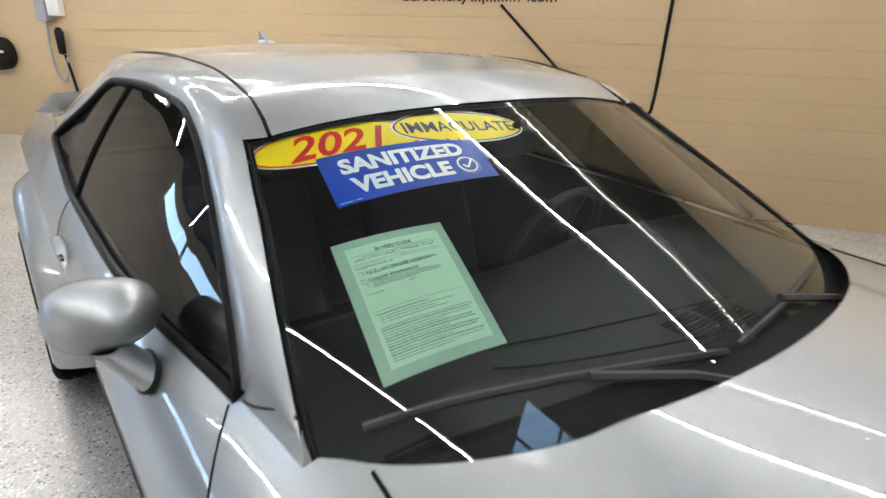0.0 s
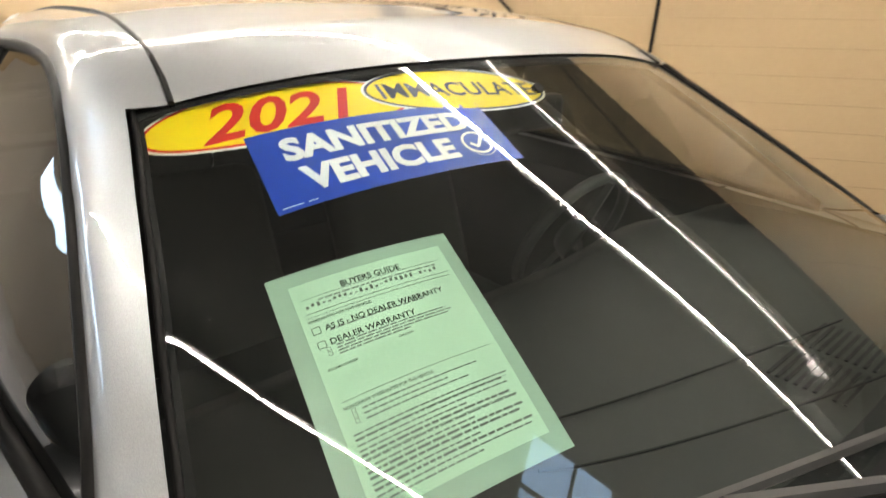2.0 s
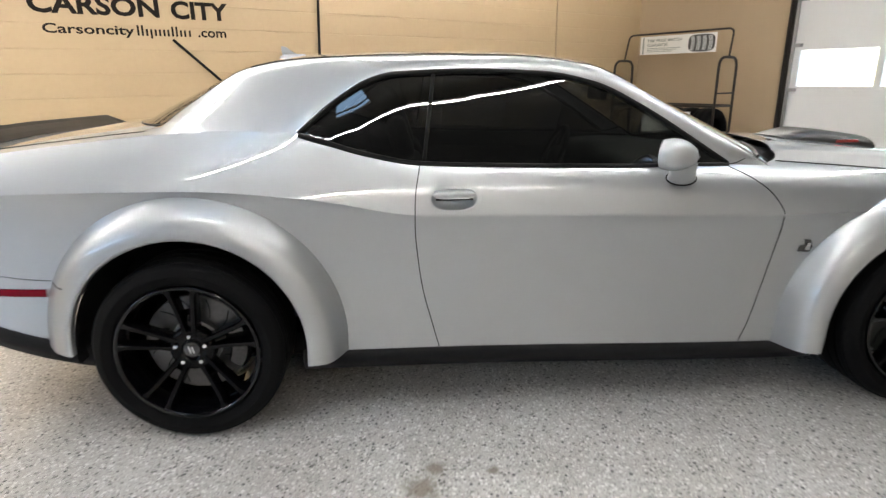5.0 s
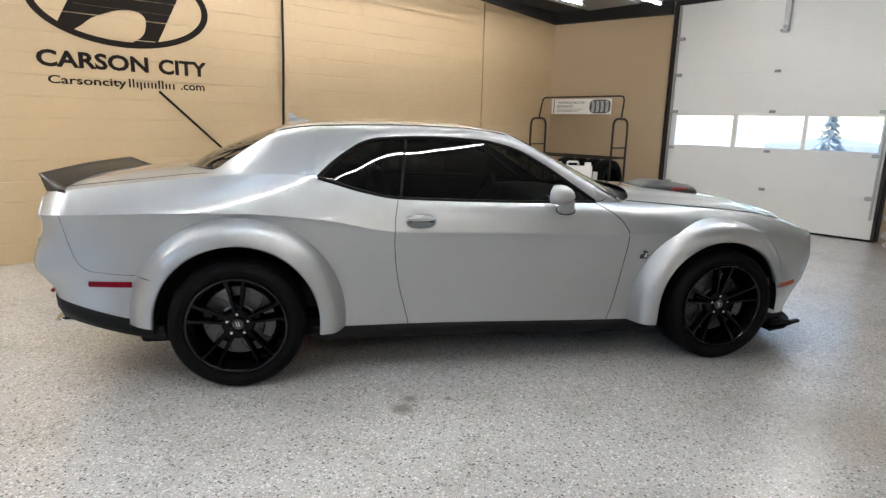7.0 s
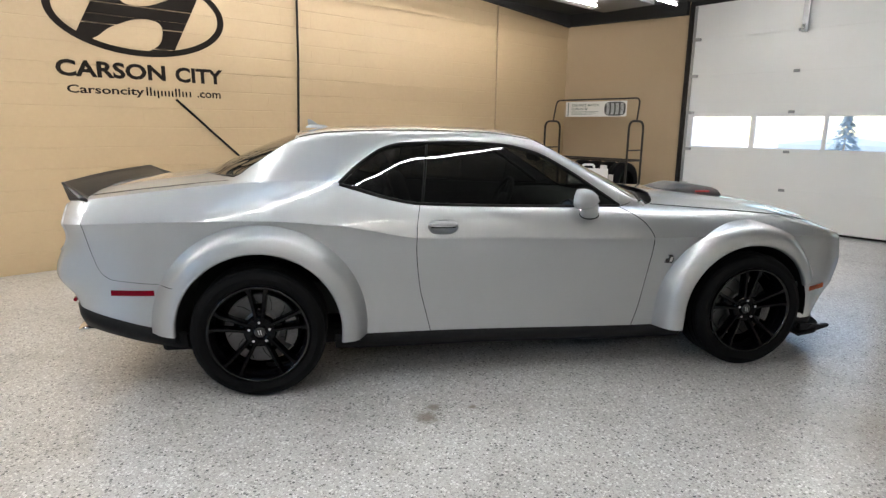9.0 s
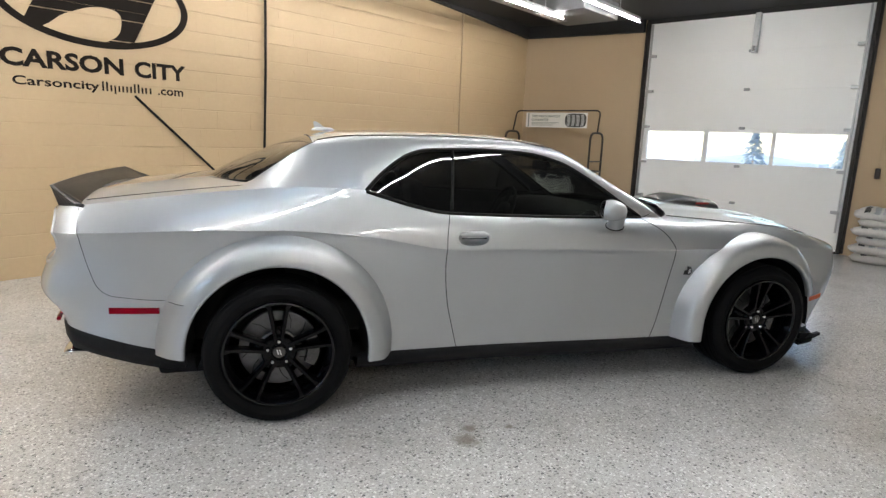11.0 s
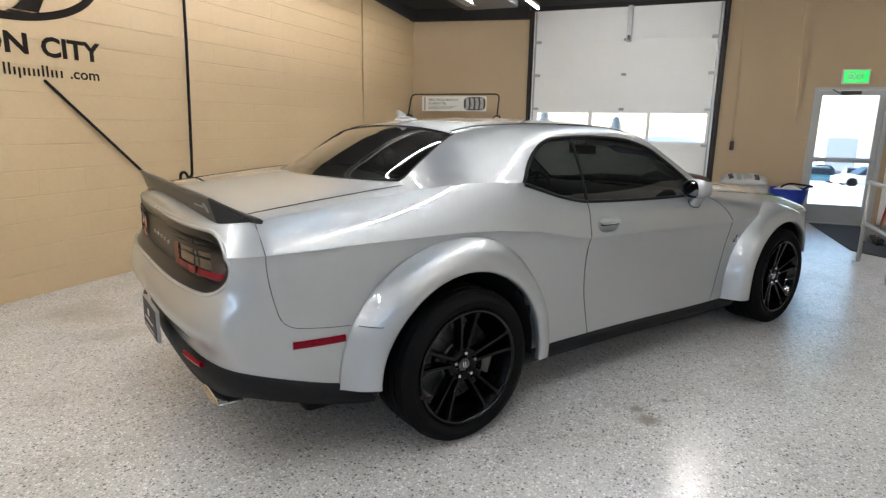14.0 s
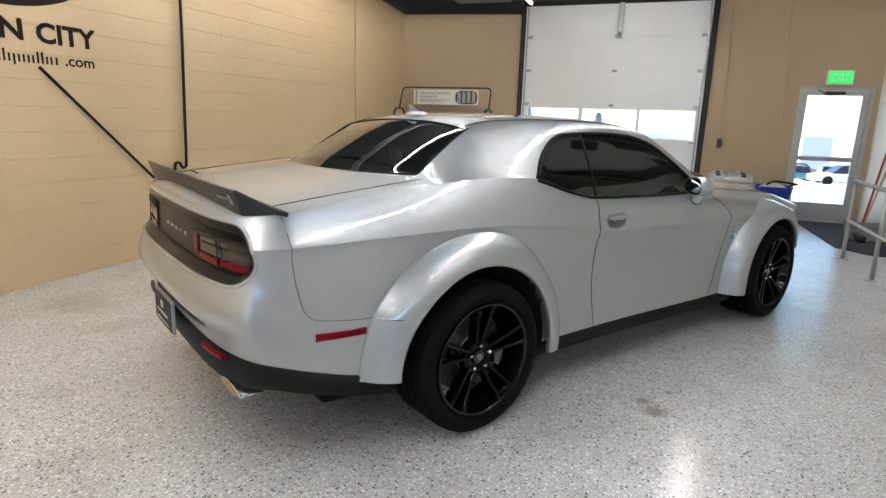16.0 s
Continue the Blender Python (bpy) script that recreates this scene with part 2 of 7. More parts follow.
DULL_ZINC = varied("dull_zinc_sheet", (0.10, 0.10, 0.105), (0.16, 0.16, 0.165), 9, 0.45, 0.6, metal=0.6)
DARK_STEEL = varied("dark_steel", (0.020, 0.016, 0.013), (0.036, 0.029, 0.024), 25, 0.5, 0.6, metal=0.2)
ALU = varied("satin_aluminium", (0.45, 0.45, 0.44), (0.38, 0.38, 0.37), 10, 0.4, 0.5, metal=0.6)
BLACK_HOSE = mat("black_hose", (0.014, 0.013, 0.012), 0.5)
WHITE_PLASTIC = varied("white_plastic", (0.72, 0.71, 0.68), (0.66, 0.65, 0.62), 6, 0.45, 0.5)
GREY_PLASTIC = varied("grey_plastic", (0.30, 0.32, 0.33), (0.25, 0.26, 0.27), 20, 0.5)
BAG_WHITE = varied("woven_bag", (0.54, 0.52, 0.50), (0.40, 0.385, 0.365), 12, 0.6, 0.7, bumpy=0.4, fine=200)
BLUE_PLASTIC = varied("blue_plastic", (0.006, 0.022, 0.24), (0.008, 0.030, 0.29), 8, 0.35, 0.45)
MAT_RUBBER = varied("dark_floor_mat", (0.022, 0.026, 0.032), (0.035, 0.04, 0.048), 40, 0.75, 0.9, bumpy=0.3, fine=300)
LOGO_BROWN = varied("dark_brown_wall_paint", (0.010, 0.0075, 0.006), (0.017, 0.013, 0.010), 6, 0.7, 0.8)
nodes_of(LOGO_BROWN)[2].inputs["Specular IOR Level"].default_value = 0.12
RED_PLASTIC = mat("red_plastic", (0.30, 0.015, 0.015), 0.4)
WOOD = varied("ash_wood", (0.42, 0.27, 0.14), (0.34, 0.21, 0.10), 30, 0.5)
SNOW = varied("snowy_ground", (0.80, 0.82, 0.86), (0.62, 0.64, 0.68), 0.4, 0.8)
FIR = varied("frosted_fir", (0.20, 0.27, 0.33), (0.34, 0.40, 0.46), 2, 0.9)
CAR_BLUE = mat("blue_car_paint", (0.05, 0.12, 0.25), 0.3, 0.3, 1.0)
CAR_TEAL = mat("teal_car_paint", (0.05, 0.20, 0.26), 0.3, 0.3, 1.0)
CAR_GREY = mat("grey_car_paint", (0.25, 0.26, 0.27), 0.3, 0.3, 1.0)
FAR_WALL = varied("far_building_wall", (0.55, 0.55, 0.56), (0.62, 0.62, 0.62), 0.5, 0.8)


def glow(name, color, strength):
    m = mat(name, (0.8, 0.8, 0.8), 0.5)
    n, l, b = nodes_of(m)
    b.inputs["Emission Color"].default_value = (*color, 1)
    b.inputs["Emission Strength"].default_value = strength
    return m


TUBE = glow("led_tube", (1.0, 0.985, 0.965), 68.0)
TUBE_SLOT = glow("led_tube_slot", (1.0, 0.985, 0.965), 20.0)
EXIT_GREEN = glow("exit_green", (0.02, 0.9, 0.15), 0.30)
nodes_of(EXIT_GREEN)[2].inputs["Base Color"].default_value = (0.02, 0.30, 0.06, 1)
MIRROR = mat("mirror_silver", (0.40, 0.42, 0.44), 0.02, 1.0)
for _m in (RUBBER, TRIM, SEAL, BLACK_HOSE):
    nodes_of(_m)[2].inputs["Specular IOR Level"].default_value = 0.07

# ---- building helpers ----
def part(name, bm, material, parent=None, label="", smooth=False):
    """Links a bmesh as one mesh object, under a thing or a part."""
    me = bpy.data.meshes.new(name)
    bm.to_mesh(me)
    bm.free()
    ob = new(name, me)
    if material:
        me.materials.append(material)
    if parent:
        ob.parent = parent
    if label:
        ob["label"] = label
    if smooth:
        for p in me.polygons:
            p.use_smooth = True
    return ob


def empty(name, m=None):
    ob = new(name)
    ob.empty_display_size = 0.1
    if m:
        ob.matrix_world = m
    return ob


def box(bm, x0, x1, y0, y1, z0, z1, bevel=0.0, segs=2, m=None):
    g = bmesh.ops.create_cube(bm, size=1)
    vs = g["verts"]
    t = Matrix.Translation(((x0 + x1) / 2, (y0 + y1) / 2, (z0 + z1) / 2)) @ Matrix.Diagonal((x1 - x0, y1 - y0, z1 - z0, 1))
    bmesh.ops.transform(bm, matrix=(m @ t) if m else t, verts=vs)
    if bevel:
        es = list({e for v in vs for e in v.link_edges})
        bmesh.ops.bevel(bm, geom=es, offset=bevel, segments=segs, affect="EDGES", profile=0.5)


def boxed(*a, **k):
    bm = bmesh.new()
    box(bm, *a, **k)
    return bm


def tube(bm, pts, r, n=8, closed=False, taper=None):
    """A round bar along points."""
    pts = [Vector(p) for p in pts]
    rings, up = [], Vector((0, 0, 1))
    for k, p in enumerate(pts):
        a = pts[k - 1] if (k or closed) else p
        b = pts[(k + 1) % len(pts)] if (k + 1 < len(pts) or closed) else p
        d = (b - a).normalized()
        u = d.cross(up)
        if u.length < 1e-3:
            u = d.cross(Vector((0, 1, 0)))
        u.normalize()
        w = u.cross(d)
        rr = r * (taper[k] if taper else 1)
        rings.append([bm.verts.new(p + rr * (math.cos(t) * u + math.sin(t) * w)) for t in [2 * math.pi * i / n for i in range(n)]])
        up = w if abs(w.z) > 0.2 else up
    m = len(rings)
    for k in range(m if closed else m - 1):
        for i in range(n):
            a, b = rings[k], rings[(k + 1) % m]
            bm.faces.new((a[i], a[(i + 1) % n], b[(i + 1) % n], b[i]))
    if not closed:
        bm.faces.new(rings[0][::-1])
        bm.faces.new(rings[-1])


def tubed(pts, r, n=8, closed=False):
    bm = bmesh.new()
    tube(bm, pts, r, n, closed)
    return bm


def rounded(pts, r=0.05, n=5):
    """Points of a path with its corners rounded."""
    out = [Vector(pts[0])]
    for a, b, c in zip(pts, pts[1:], pts[2:]):
        a, b, c = Vector(a), Vector(b), Vector(c)
        k = min(r, (a - b).length / 2, (c - b).length / 2)
        p, q = b + (a - b).normalized() * k, b + (c - b).normalized() * k
        for i in range(n + 1):
            t = i / n
            out.append((1 - t) ** 2 * p + 2 * t * (1 - t) * b + t * t * q)
    out.append(Vector(pts[-1]))
    return out


def lathe(bm, profile, n=48, axis="y", m=None):
    """Turns (radius, offset) points about an axis."""
    rings = []
    for r, o in profile:
        ring = []
        for i in range(n):
            t = 2 * math.pi * i / n
            p = Vector((r * math.cos(t), o, r * math.sin(t))) if axis == "y" else Vector((r * math.cos(t), r * math.sin(t), o))
            ring.append(bm.verts.new(m @ p if m else p))
        rings.append(ring)
    for a, b in zip(rings, rings[1:]):
        for i in range(n):
            bm.faces.new((a[i], a[(i + 1) % n], b[(i + 1) % n], b[i]))
    return rings


def lathed(profile, n=48, axis="y", m=None, caps=False):
    bm = bmesh.new()
    rings = lathe(bm, profile, n, axis, m)
    if caps:
        bm.faces.new(rings[0][::-1])
        bm.faces.new(rings[-1])
    return bm


def prism(pts, depth, place):
    """A flat outline made thick; place maps (u, v, w) to the world."""
    bm = bmesh.new()
    a = [bm.verts.new(place(u, v, 0)) for u, v in pts]
    b = [bm.verts.new(place(u, v, depth)) for u, v in pts]
    bm.faces.new(a)
    bm.faces.new(b[::-1])
    for i in range(len(pts)):
        j = (i + 1) % len(pts)
        bm.faces.new((a[j], a[i], b[i], b[j]))
    bmesh.ops.recalc_face_normals(bm, faces=bm.faces)
    return bm


def text_mesh(body, size, depth=0.0, align="CENTER", shear=0.0, bold=0.0, squeeze=1.0):
    """A bmesh of words in the built-in font, in the plane of x and y."""
    c = bpy.data.curves.new("words", "FONT")
    c.body, c.size, c.extrude, c.align_x, c.align_y, c.shear, c.offset = body, size, depth, align, "CENTER", shear, bold
    c.resolution_u = 3
    ob = bpy.data.objects.new("words", c)
    scene.collection.objects.link(ob)
    dg = bpy.context.evaluated_depsgraph_get()
    dg.update()
    me = bpy.data.meshes.new_from_object(ob.evaluated_get(dg))
    bm = bmesh.new()
    bm.from_mesh(me)
    bpy.data.objects.remove(ob)
    bpy.data.curves.remove(c)
    bpy.data.meshes.remove(me)
    if squeeze != 1.0:
        bmesh.ops.scale(bm, vec=(squeeze, 1, 1), verts=bm.verts)
    return bm


def fit_width(bm, width, height=None):
    """Scales words to a width and height about their middle."""
    xs = [v.co.x for v in bm.verts]
    ys = [v.co.y for v in bm.verts]
    cx, cy = (min(xs) + max(xs)) / 2, (min(ys) + max(ys)) / 2
    sx = width / (max(xs) - min(xs))
    sy = height / (max(ys) - min(ys)) if height else sx
    for v in bm.verts:
        v.co.x, v.co.y = (v.co.x - cx) * sx, (v.co.y - cy) * sy
    return bm


def curve_at(pts):
    """A smooth function through a few (x, value) points, without overshoot."""
    xs = np.array([p[0] for p in pts], float)
    ys = np.array([p[1] for p in pts], float)
    d = np.diff(ys) / np.diff(xs)
    s = np.zeros(len(xs))
    s[0], s[-1] = d[0], d[-1]
    for k in range(1, len(xs) - 1):
        s[k] = 0 if d[k - 1] * d[k] <= 0 else 2 * d[k - 1] * d[k] / (d[k - 1] + d[k])

    def f(x):
        if x <= xs[0]:
            return float(ys[0])
        if x >= xs[-1]:
            return float(ys[-1])
        k = int(np.searchsorted(xs, x) - 1)
        h = xs[k + 1] - xs[k]
        t = (x - xs[k]) / h
        return float((1 + 2 * t) * (1 - t) ** 2 * ys[k] + t * (1 - t) ** 2 * h * s[k] + t * t * (3 - 2 * t) * ys[k + 1] + t * t * (t - 1) * h * s[k + 1])

    return f


def sheet(bm, rows, close=False, keep=None):
    """Faces over a grid of points; keep(point) may leave some out. Returns the vertex grid."""
    g = [[bm.verts.new(p) for p in row] for row in rows]
    for a, b in zip(g, g[1:]):
        for i in range(len(a) - 1):
            q = (a[i], a[i + 1], b[i + 1], b[i])
            if keep and not keep(sum((v.co for v in q), Vector()) / 4):
                continue
            try:
                bm.faces.new(q)
            except ValueError:
                pass
    return g


def tidy(bm, dist=1e-4, flip=False):
    bmesh.ops.remove_doubles(bm, verts=bm.verts, dist=dist)
    bmesh.ops.dissolve_degenerate(bm, edges=bm.edges, dist=1e-5)
    loose = [v for v in bm.verts if not v.link_faces]
    bmesh.ops.delete(bm, geom=loose, context="VERTS")
    return bm


# ---- the room ----
NORTH, EAST, CEIL = 3.14, 7.75, 3.45
EAST_N = 7.36
WEST, SOUTH = -9.5, -6.2

tagged(part("floor", boxed(WEST - 0.3, EAST + 0.3, SOUTH - 0.3, NORTH + 0.3, -0.2, 0.0), FLOOR), "grey speckled flake epoxy floor with a soft gloss", "floor", kind="structure")
# black deck with two skylight openings
LIGHTS = [(-2.08, -0.46, -1.76, -1.30), (2.90, 4.60, -1.82, -1.26)]
xs = sorted([WEST - 0.3, EAST + 0.3] + [v for l in LIGHTS for v in l[:2]])
bm = bmesh.new()
for x0, x1 in zip(xs, xs[1:]):
    hole = [l for l in LIGHTS if l[0] <= (x0 + x1) / 2 <= l[1]]
    if hole:
        box(bm, x0, x1, SOUTH - 0.3, hole[0][2], CEIL, CEIL + 0.2)
        box(bm, x0, x1, hole[0][3], NORTH + 0.3, CEIL, CEIL + 0.2)
    else:
        box(bm, x0, x1, SOUTH - 0.3, NORTH + 0.3, CEIL, CEIL + 0.2)
tagged(part("ceiling", bm, CEILING), "black painted open ceiling deck with skylights", "ceiling", kind="structure")
for k, (x0, x1, y0, y1) in enumerate(LIGHTS):
    # the sky's light in the opening
    a = new("skylight_daylight", bpy.data.lights.new("skylight_daylight", "AREA"))
    a.data.shape, a.data.size, a.data.size_y, a.data.energy, a.data.color = "RECTANGLE", x1 - x0, y1 - y0, 2.6, (0.45, 0.68, 1.0)
    a.location = ((x0 + x1) / 2, (y0 + y1) / 2, CEIL + 0.17)
    w = empty("window_%d" % (k + 1))
    tagged(w, "framed skylight showing blue sky", "skylight", kind="structure")
    xm, ys = (x0 + x1) / 2, y0 + (y1 - y0) * 0.27
    bm = bmesh.new()
    box(bm, xm - 0.06, xm + 0.06, y0, y1, CEIL + 0.05, CEIL + 0.12)
    box(bm, x0, xm - 0.06, ys - 0.02, ys + 0.02, CEIL + 0.06, CEIL + 0.11)
    box(bm, xm + 0.06, x1, ys - 0.02, ys + 0.02, CEIL + 0.06, CEIL + 0.11)
    for xq in ((x0 + xm) / 2, (x1 + xm) / 2):
        box(bm, xq - 0.008, xq + 0.008, ys + 0.02, y1, CEIL + 0.07, CEIL + 0.10)
    part("window_frame", bm, DARK_STEEL, w)
    p = part("pane", boxed(x0, x1, y0, y1, CEIL + 0.125, CEIL + 0.133), PANE, w)
    p.visible_shadow = False
wall_north = tagged(part("wall_north", boxed(WEST - 0.3, EAST + 0.3, NORTH + 0.012, NORTH + 0.3, 0, CEIL), WALL), "tan painted concrete block wall with a dark sign", "wall", kind="structure")
# east wall: a stub by the corner, then the doorway line
tagged(part("wall_east_stub", prism([(EAST_N, NORTH + 0.012), (EAST - 0.02, 1.06), (EAST + 0.3, 1.06), (EAST + 0.3, NORTH + 0.012)], CEIL, lambda u, v, w: (u, v, w)), WALL_FLAT), "plain tan painted wall", "wall", kind="structure")
bm = bmesh.new()
box(bm, EAST, EAST + 0.3, -3.42, -2.10, 0, CEIL)
box(bm, EAST, EAST + 0.3, -4.40, -3.42, 2.06, CEIL)
box(bm, EAST, EAST + 0.3, -4.62, -4.40, 0, CEIL)
tagged(part("wall_east", bm, WALL_FLAT), "tan painted wall with garage door and exit", "wall", kind="structure")
tagged(part("trim_door_header", boxed(EAST - 0.004, EAST + 0.3, -2.10, 1.05, 3.38, CEIL), CEILING), "black painted header above the garage door", "trim", kind="structure")
tagged(part("wall_south_vestibule", boxed(6.2, EAST, -4.62, -4.48, 0, CEIL), WHITE_PLASTIC), "white wall beside the exit door", "wall", kind="structure")
tagged(part("wall_east_return", boxed(EAST, EAST + 0.3, SOUTH, -4.62, 0, CEIL), WALL_FLAT), "tan painted wall", "wall", kind="structure")
bm = bmesh.new()
box(bm, WEST - 0.3, WEST, SOUTH, NORTH, 0, 2.35)
box(bm, WEST - 0.3, WEST, SOUTH, NORTH, 2.97, CEIL)
ys = [SOUTH, -5.1, -2.7, -2.45, -0.05, NORTH]
for k in range(0, 6, 2):
    box(bm, WEST - 0.3, WEST, ys[k], ys[k + 1], 2.35, 2.97)
ww = tagged(part("wall_west", bm, WALL_GREY), "light grey wall with a row of windows", "wall", kind="structure")
for k in range(1, 5, 2):
    p = part("pane", boxed(WEST - 0.17, WEST - 0.16, ys[k], ys[k + 1], 2.35, 2.97), PANE, ww)
    p.visible_shadow = False
tagged(part("wall_south", boxed(WEST, EAST, SOUTH - 0.3, SOUTH, 0, CEIL), WALL_GREY), "light grey painted wall", "wall", kind="structure")

# sectional garage door
garage = empty("door_garage", pose(0, 0, 0))
tagged(garage, "white sectional garage door with a row of windows, shut", "garage door", kind="structure")
GX = EAST + 0.02
zs = [0.01, 0.585, 1.15, 1.725, 2.30, 2.86, 3.40]
for a, b in zip(zs, zs[1:]):
    bm = bmesh.new()
    if abs(a - 1.15) < 0.01:
        ys = [1.05, 0.86, -0.05, -0.12, -1.03, -1.08, -1.96, -2.10]
        for k in range(0, 8, 2):
            box(bm, GX, GX + 0.05, ys[k + 1], ys[k], a + 0.003, b - 0.003)
        for k in range(1, 7, 2):
            box(bm, GX, GX + 0.05, ys[k + 1], ys[k], a + 0.003, 1.195)
            box(bm, GX, GX + 0.05, ys[k + 1], ys[k], 1.662, b - 0.003)
        p = part("panel", bm, DOOR_WHITE, garage)
        for k in range(1, 7, 2):
            q = part("pane", boxed(GX + 0.02, GX + 0.026, ys[k + 1], ys[k], 1.195, 1.662), PANE, p)
            q.visible_shadow = False
    else:
        box(bm, GX, GX + 0.05, -2.10, 1.05, a + 0.001, b - 0.001, 0.0025)
        part("panel", bm, DOOR_WHITE, garage)
for z in zs[1:-1]:
    part("joint_strip", boxed(GX + 0.006, GX + 0.044, -2.10, 1.05, z - 0.012, z + 0.012), DOOR_WHITE, garage)
part("bottom_seal", boxed(GX - 0.01, GX + 0.05, -2.10, 1.05, 0.0, 0.03), SEAL, garage)

bm = prism([(4.6, CEIL), (4.6, 3.44), (EAST_N, 3.25), (EAST_N, CEIL)], 0.10, lambda u, v, w: (u, NORTH + 0.012 - w, v))
tagged(part("trim_beam_north", bm, CEILING), "black steel angle along the wall top", "beam", kind="structure")
tagged(part("trim_beam_east", prism([(EAST_N - 0.09, NORTH - 0.09), (EAST - 0.12, 1.06), (EAST - 0.024, 1.06), (EAST_N + 0.012, NORTH - 0.09)], CEIL - 3.25, lambda u, v, w: (u, v, 3.25 + w)), CEILING), "black steel angle along the wall top", "beam", kind="structure")

# door tracks, hinges, centre arm
for y, lab in ((1.02, 1), (-2.09, -1)):
    bm = bmesh.new()
    box(bm, EAST - 0.075, EAST - 0.005, y - 0.006, y + 0.006, 0.02, 3.40)
    box(bm, EAST - 0.012, EAST - 0.003, y - 0.045, y + 0.045, 0.02, 3.40)
    part("track", bm, DARK_STEEL, garage)
    bm = bmesh.new()
    box(bm, EAST - 0.05, EAST - 0.02, y - lab * 0.085 - 0.012, y - lab * 0.085 + 0.012, 0.30, 3.36)
    part("inner_track", bm, GALV, garage)
    for z in zs[1:-1]:
        part("roller_hinge", boxed(EAST - 0.055, EAST + 0.018, y - lab * 0.13 - 0.05, y - lab * 0.13 + 0.05, z - 0.022, z + 0.022, 0.006), GALV, garage)
for z in zs[1:-1]:
    part("panel_hinge", boxed(EAST - 0.012, EAST + 0.018, -0.64, -0.56, z - 0.020, z + 0.020, 0.005), GREY_PLASTIC, garage)
part("opener_arm", boxed(EAST - 0.05, EAST + 0.018, -0.68, -0.60, 2.82, 3.39, 0.01), GALV, garage)
part("arm_bracket", boxed(EAST - 0.07, EAST - 0.05, -0.66, -0.62, 2.84, 2.92, 0.004), CHROME, garage)

# exit door with its frame, glass, bars and closer
ex = empty("door_exit", pose(EAST, -3.90, 0))
tagged(ex, "aluminium glazed exit door, shut, bright outside", "door", kind="structure")
bm = bmesh.new()
box(bm, -0.02, 0.10, 0.425, 0.48, 0, 2.06)
box(bm, -0.02, 0.10, -0.50, -0.445, 0, 2.06)
box(bm, -0.02, 0.10, -0.445, 0.425, 2.02, 2.06)
part("door_frame", bm, ALU, ex)
bm = bmesh.new()
box(bm, 0.01, 0.055, 0.365, 0.42, 0.02, 2.015)
box(bm, 0.01, 0.055, -0.44, -0.365, 0.02, 2.015)
box(bm, 0.01, 0.055, -0.365, 0.365, 1.945, 2.015)
box(bm, 0.01, 0.055, -0.365, 0.365, 0.02, 0.29)
box(bm, 0.005, 0.055, -0.365, 0.365, 0.95, 1.02)
leaf = part("door_leaf", bm, ALU, ex)
for z0, z1 in ((0.29, 0.95), (1.02, 1.945)):
    p = part("pane", boxed(0.028, 0.034, -0.365, 0.365, z0, z1), PANE, leaf)
    p.visible_shadow = False
part("push_bar", boxed(-0.045, 0.004, -0.40, 0.36, 0.965, 1.005, 0.012), ALU, leaf)
part("closer", boxed(-0.05, 0.008, -0.12, 0.14, 1.955, 2.005, 0.008), DARK_STEEL, leaf)
part("closer_arm", tubed([(-0.04, 0.0, 1.96), (-0.09, 0.12, 1.945), (-0.02, 0.25, 2.03)], 0.008, 6), DARK_STEEL, leaf)
part("threshold", boxed(-0.06, 0.10, -0.445, 0.425, 0.0, 0.018, 0.004), ALU, ex)


# ---- the coupe ----
# its own axes: x forward from the rear axle, y to its left, z up
CAR = empty("coupe", pose(0, 0, 0, 0, 0, -32.0))
tagged(CAR, "silver two-door muscle coupe with black wheels, parked on epoxy floor", "car")
AXLE = 2.95

# plan outline of half the body, from the tail's middle to the nose's middle
HALF = [(-1.105, 0.0), (-1.10, 0.35), (-1.075, 0.60), (-1.015, 0.78), (-0.90, 0.885), (-0.70, 0.928), (-0.4, 0.938), (0.2, 0.943),
        (0.9, 0.943), (1.6, 0.943), (2.3, 0.942), (2.8, 0.94), (3.2, 0.93), (3.45, 0.895), (3.65, 0.82), (3.80, 0.67), (3.89, 0.40), (3.925, 0.0)]


def spline(pts, per=12):
    out = []
    P = [Vector((*p, 0)) if len(p) == 2 else Vector(p) for p in pts]
    for k in range(len(P) - 1):
        a, b = P[max(k - 1, 0)], P[k]
        c, d = P[k + 1], P[min(k + 2, len(P) - 1)]
        for i in range(per):
            t = i / per
            out.append(0.5 * ((2 * b) + (c - a) * t + (2 * a - 5 * b + 4 * c - d) * t * t + (3 * b - a - 3 * c + d) * t ** 3))
    out.append(P[-1])
    return out


OUT = spline(HALF, 14)
_side = [p for p in OUT if -0.9 < p.x < 3.4]
half_width = curve_at([(p.x, p.y) for p in _side[::6]] + [(3.40, 0.905)])

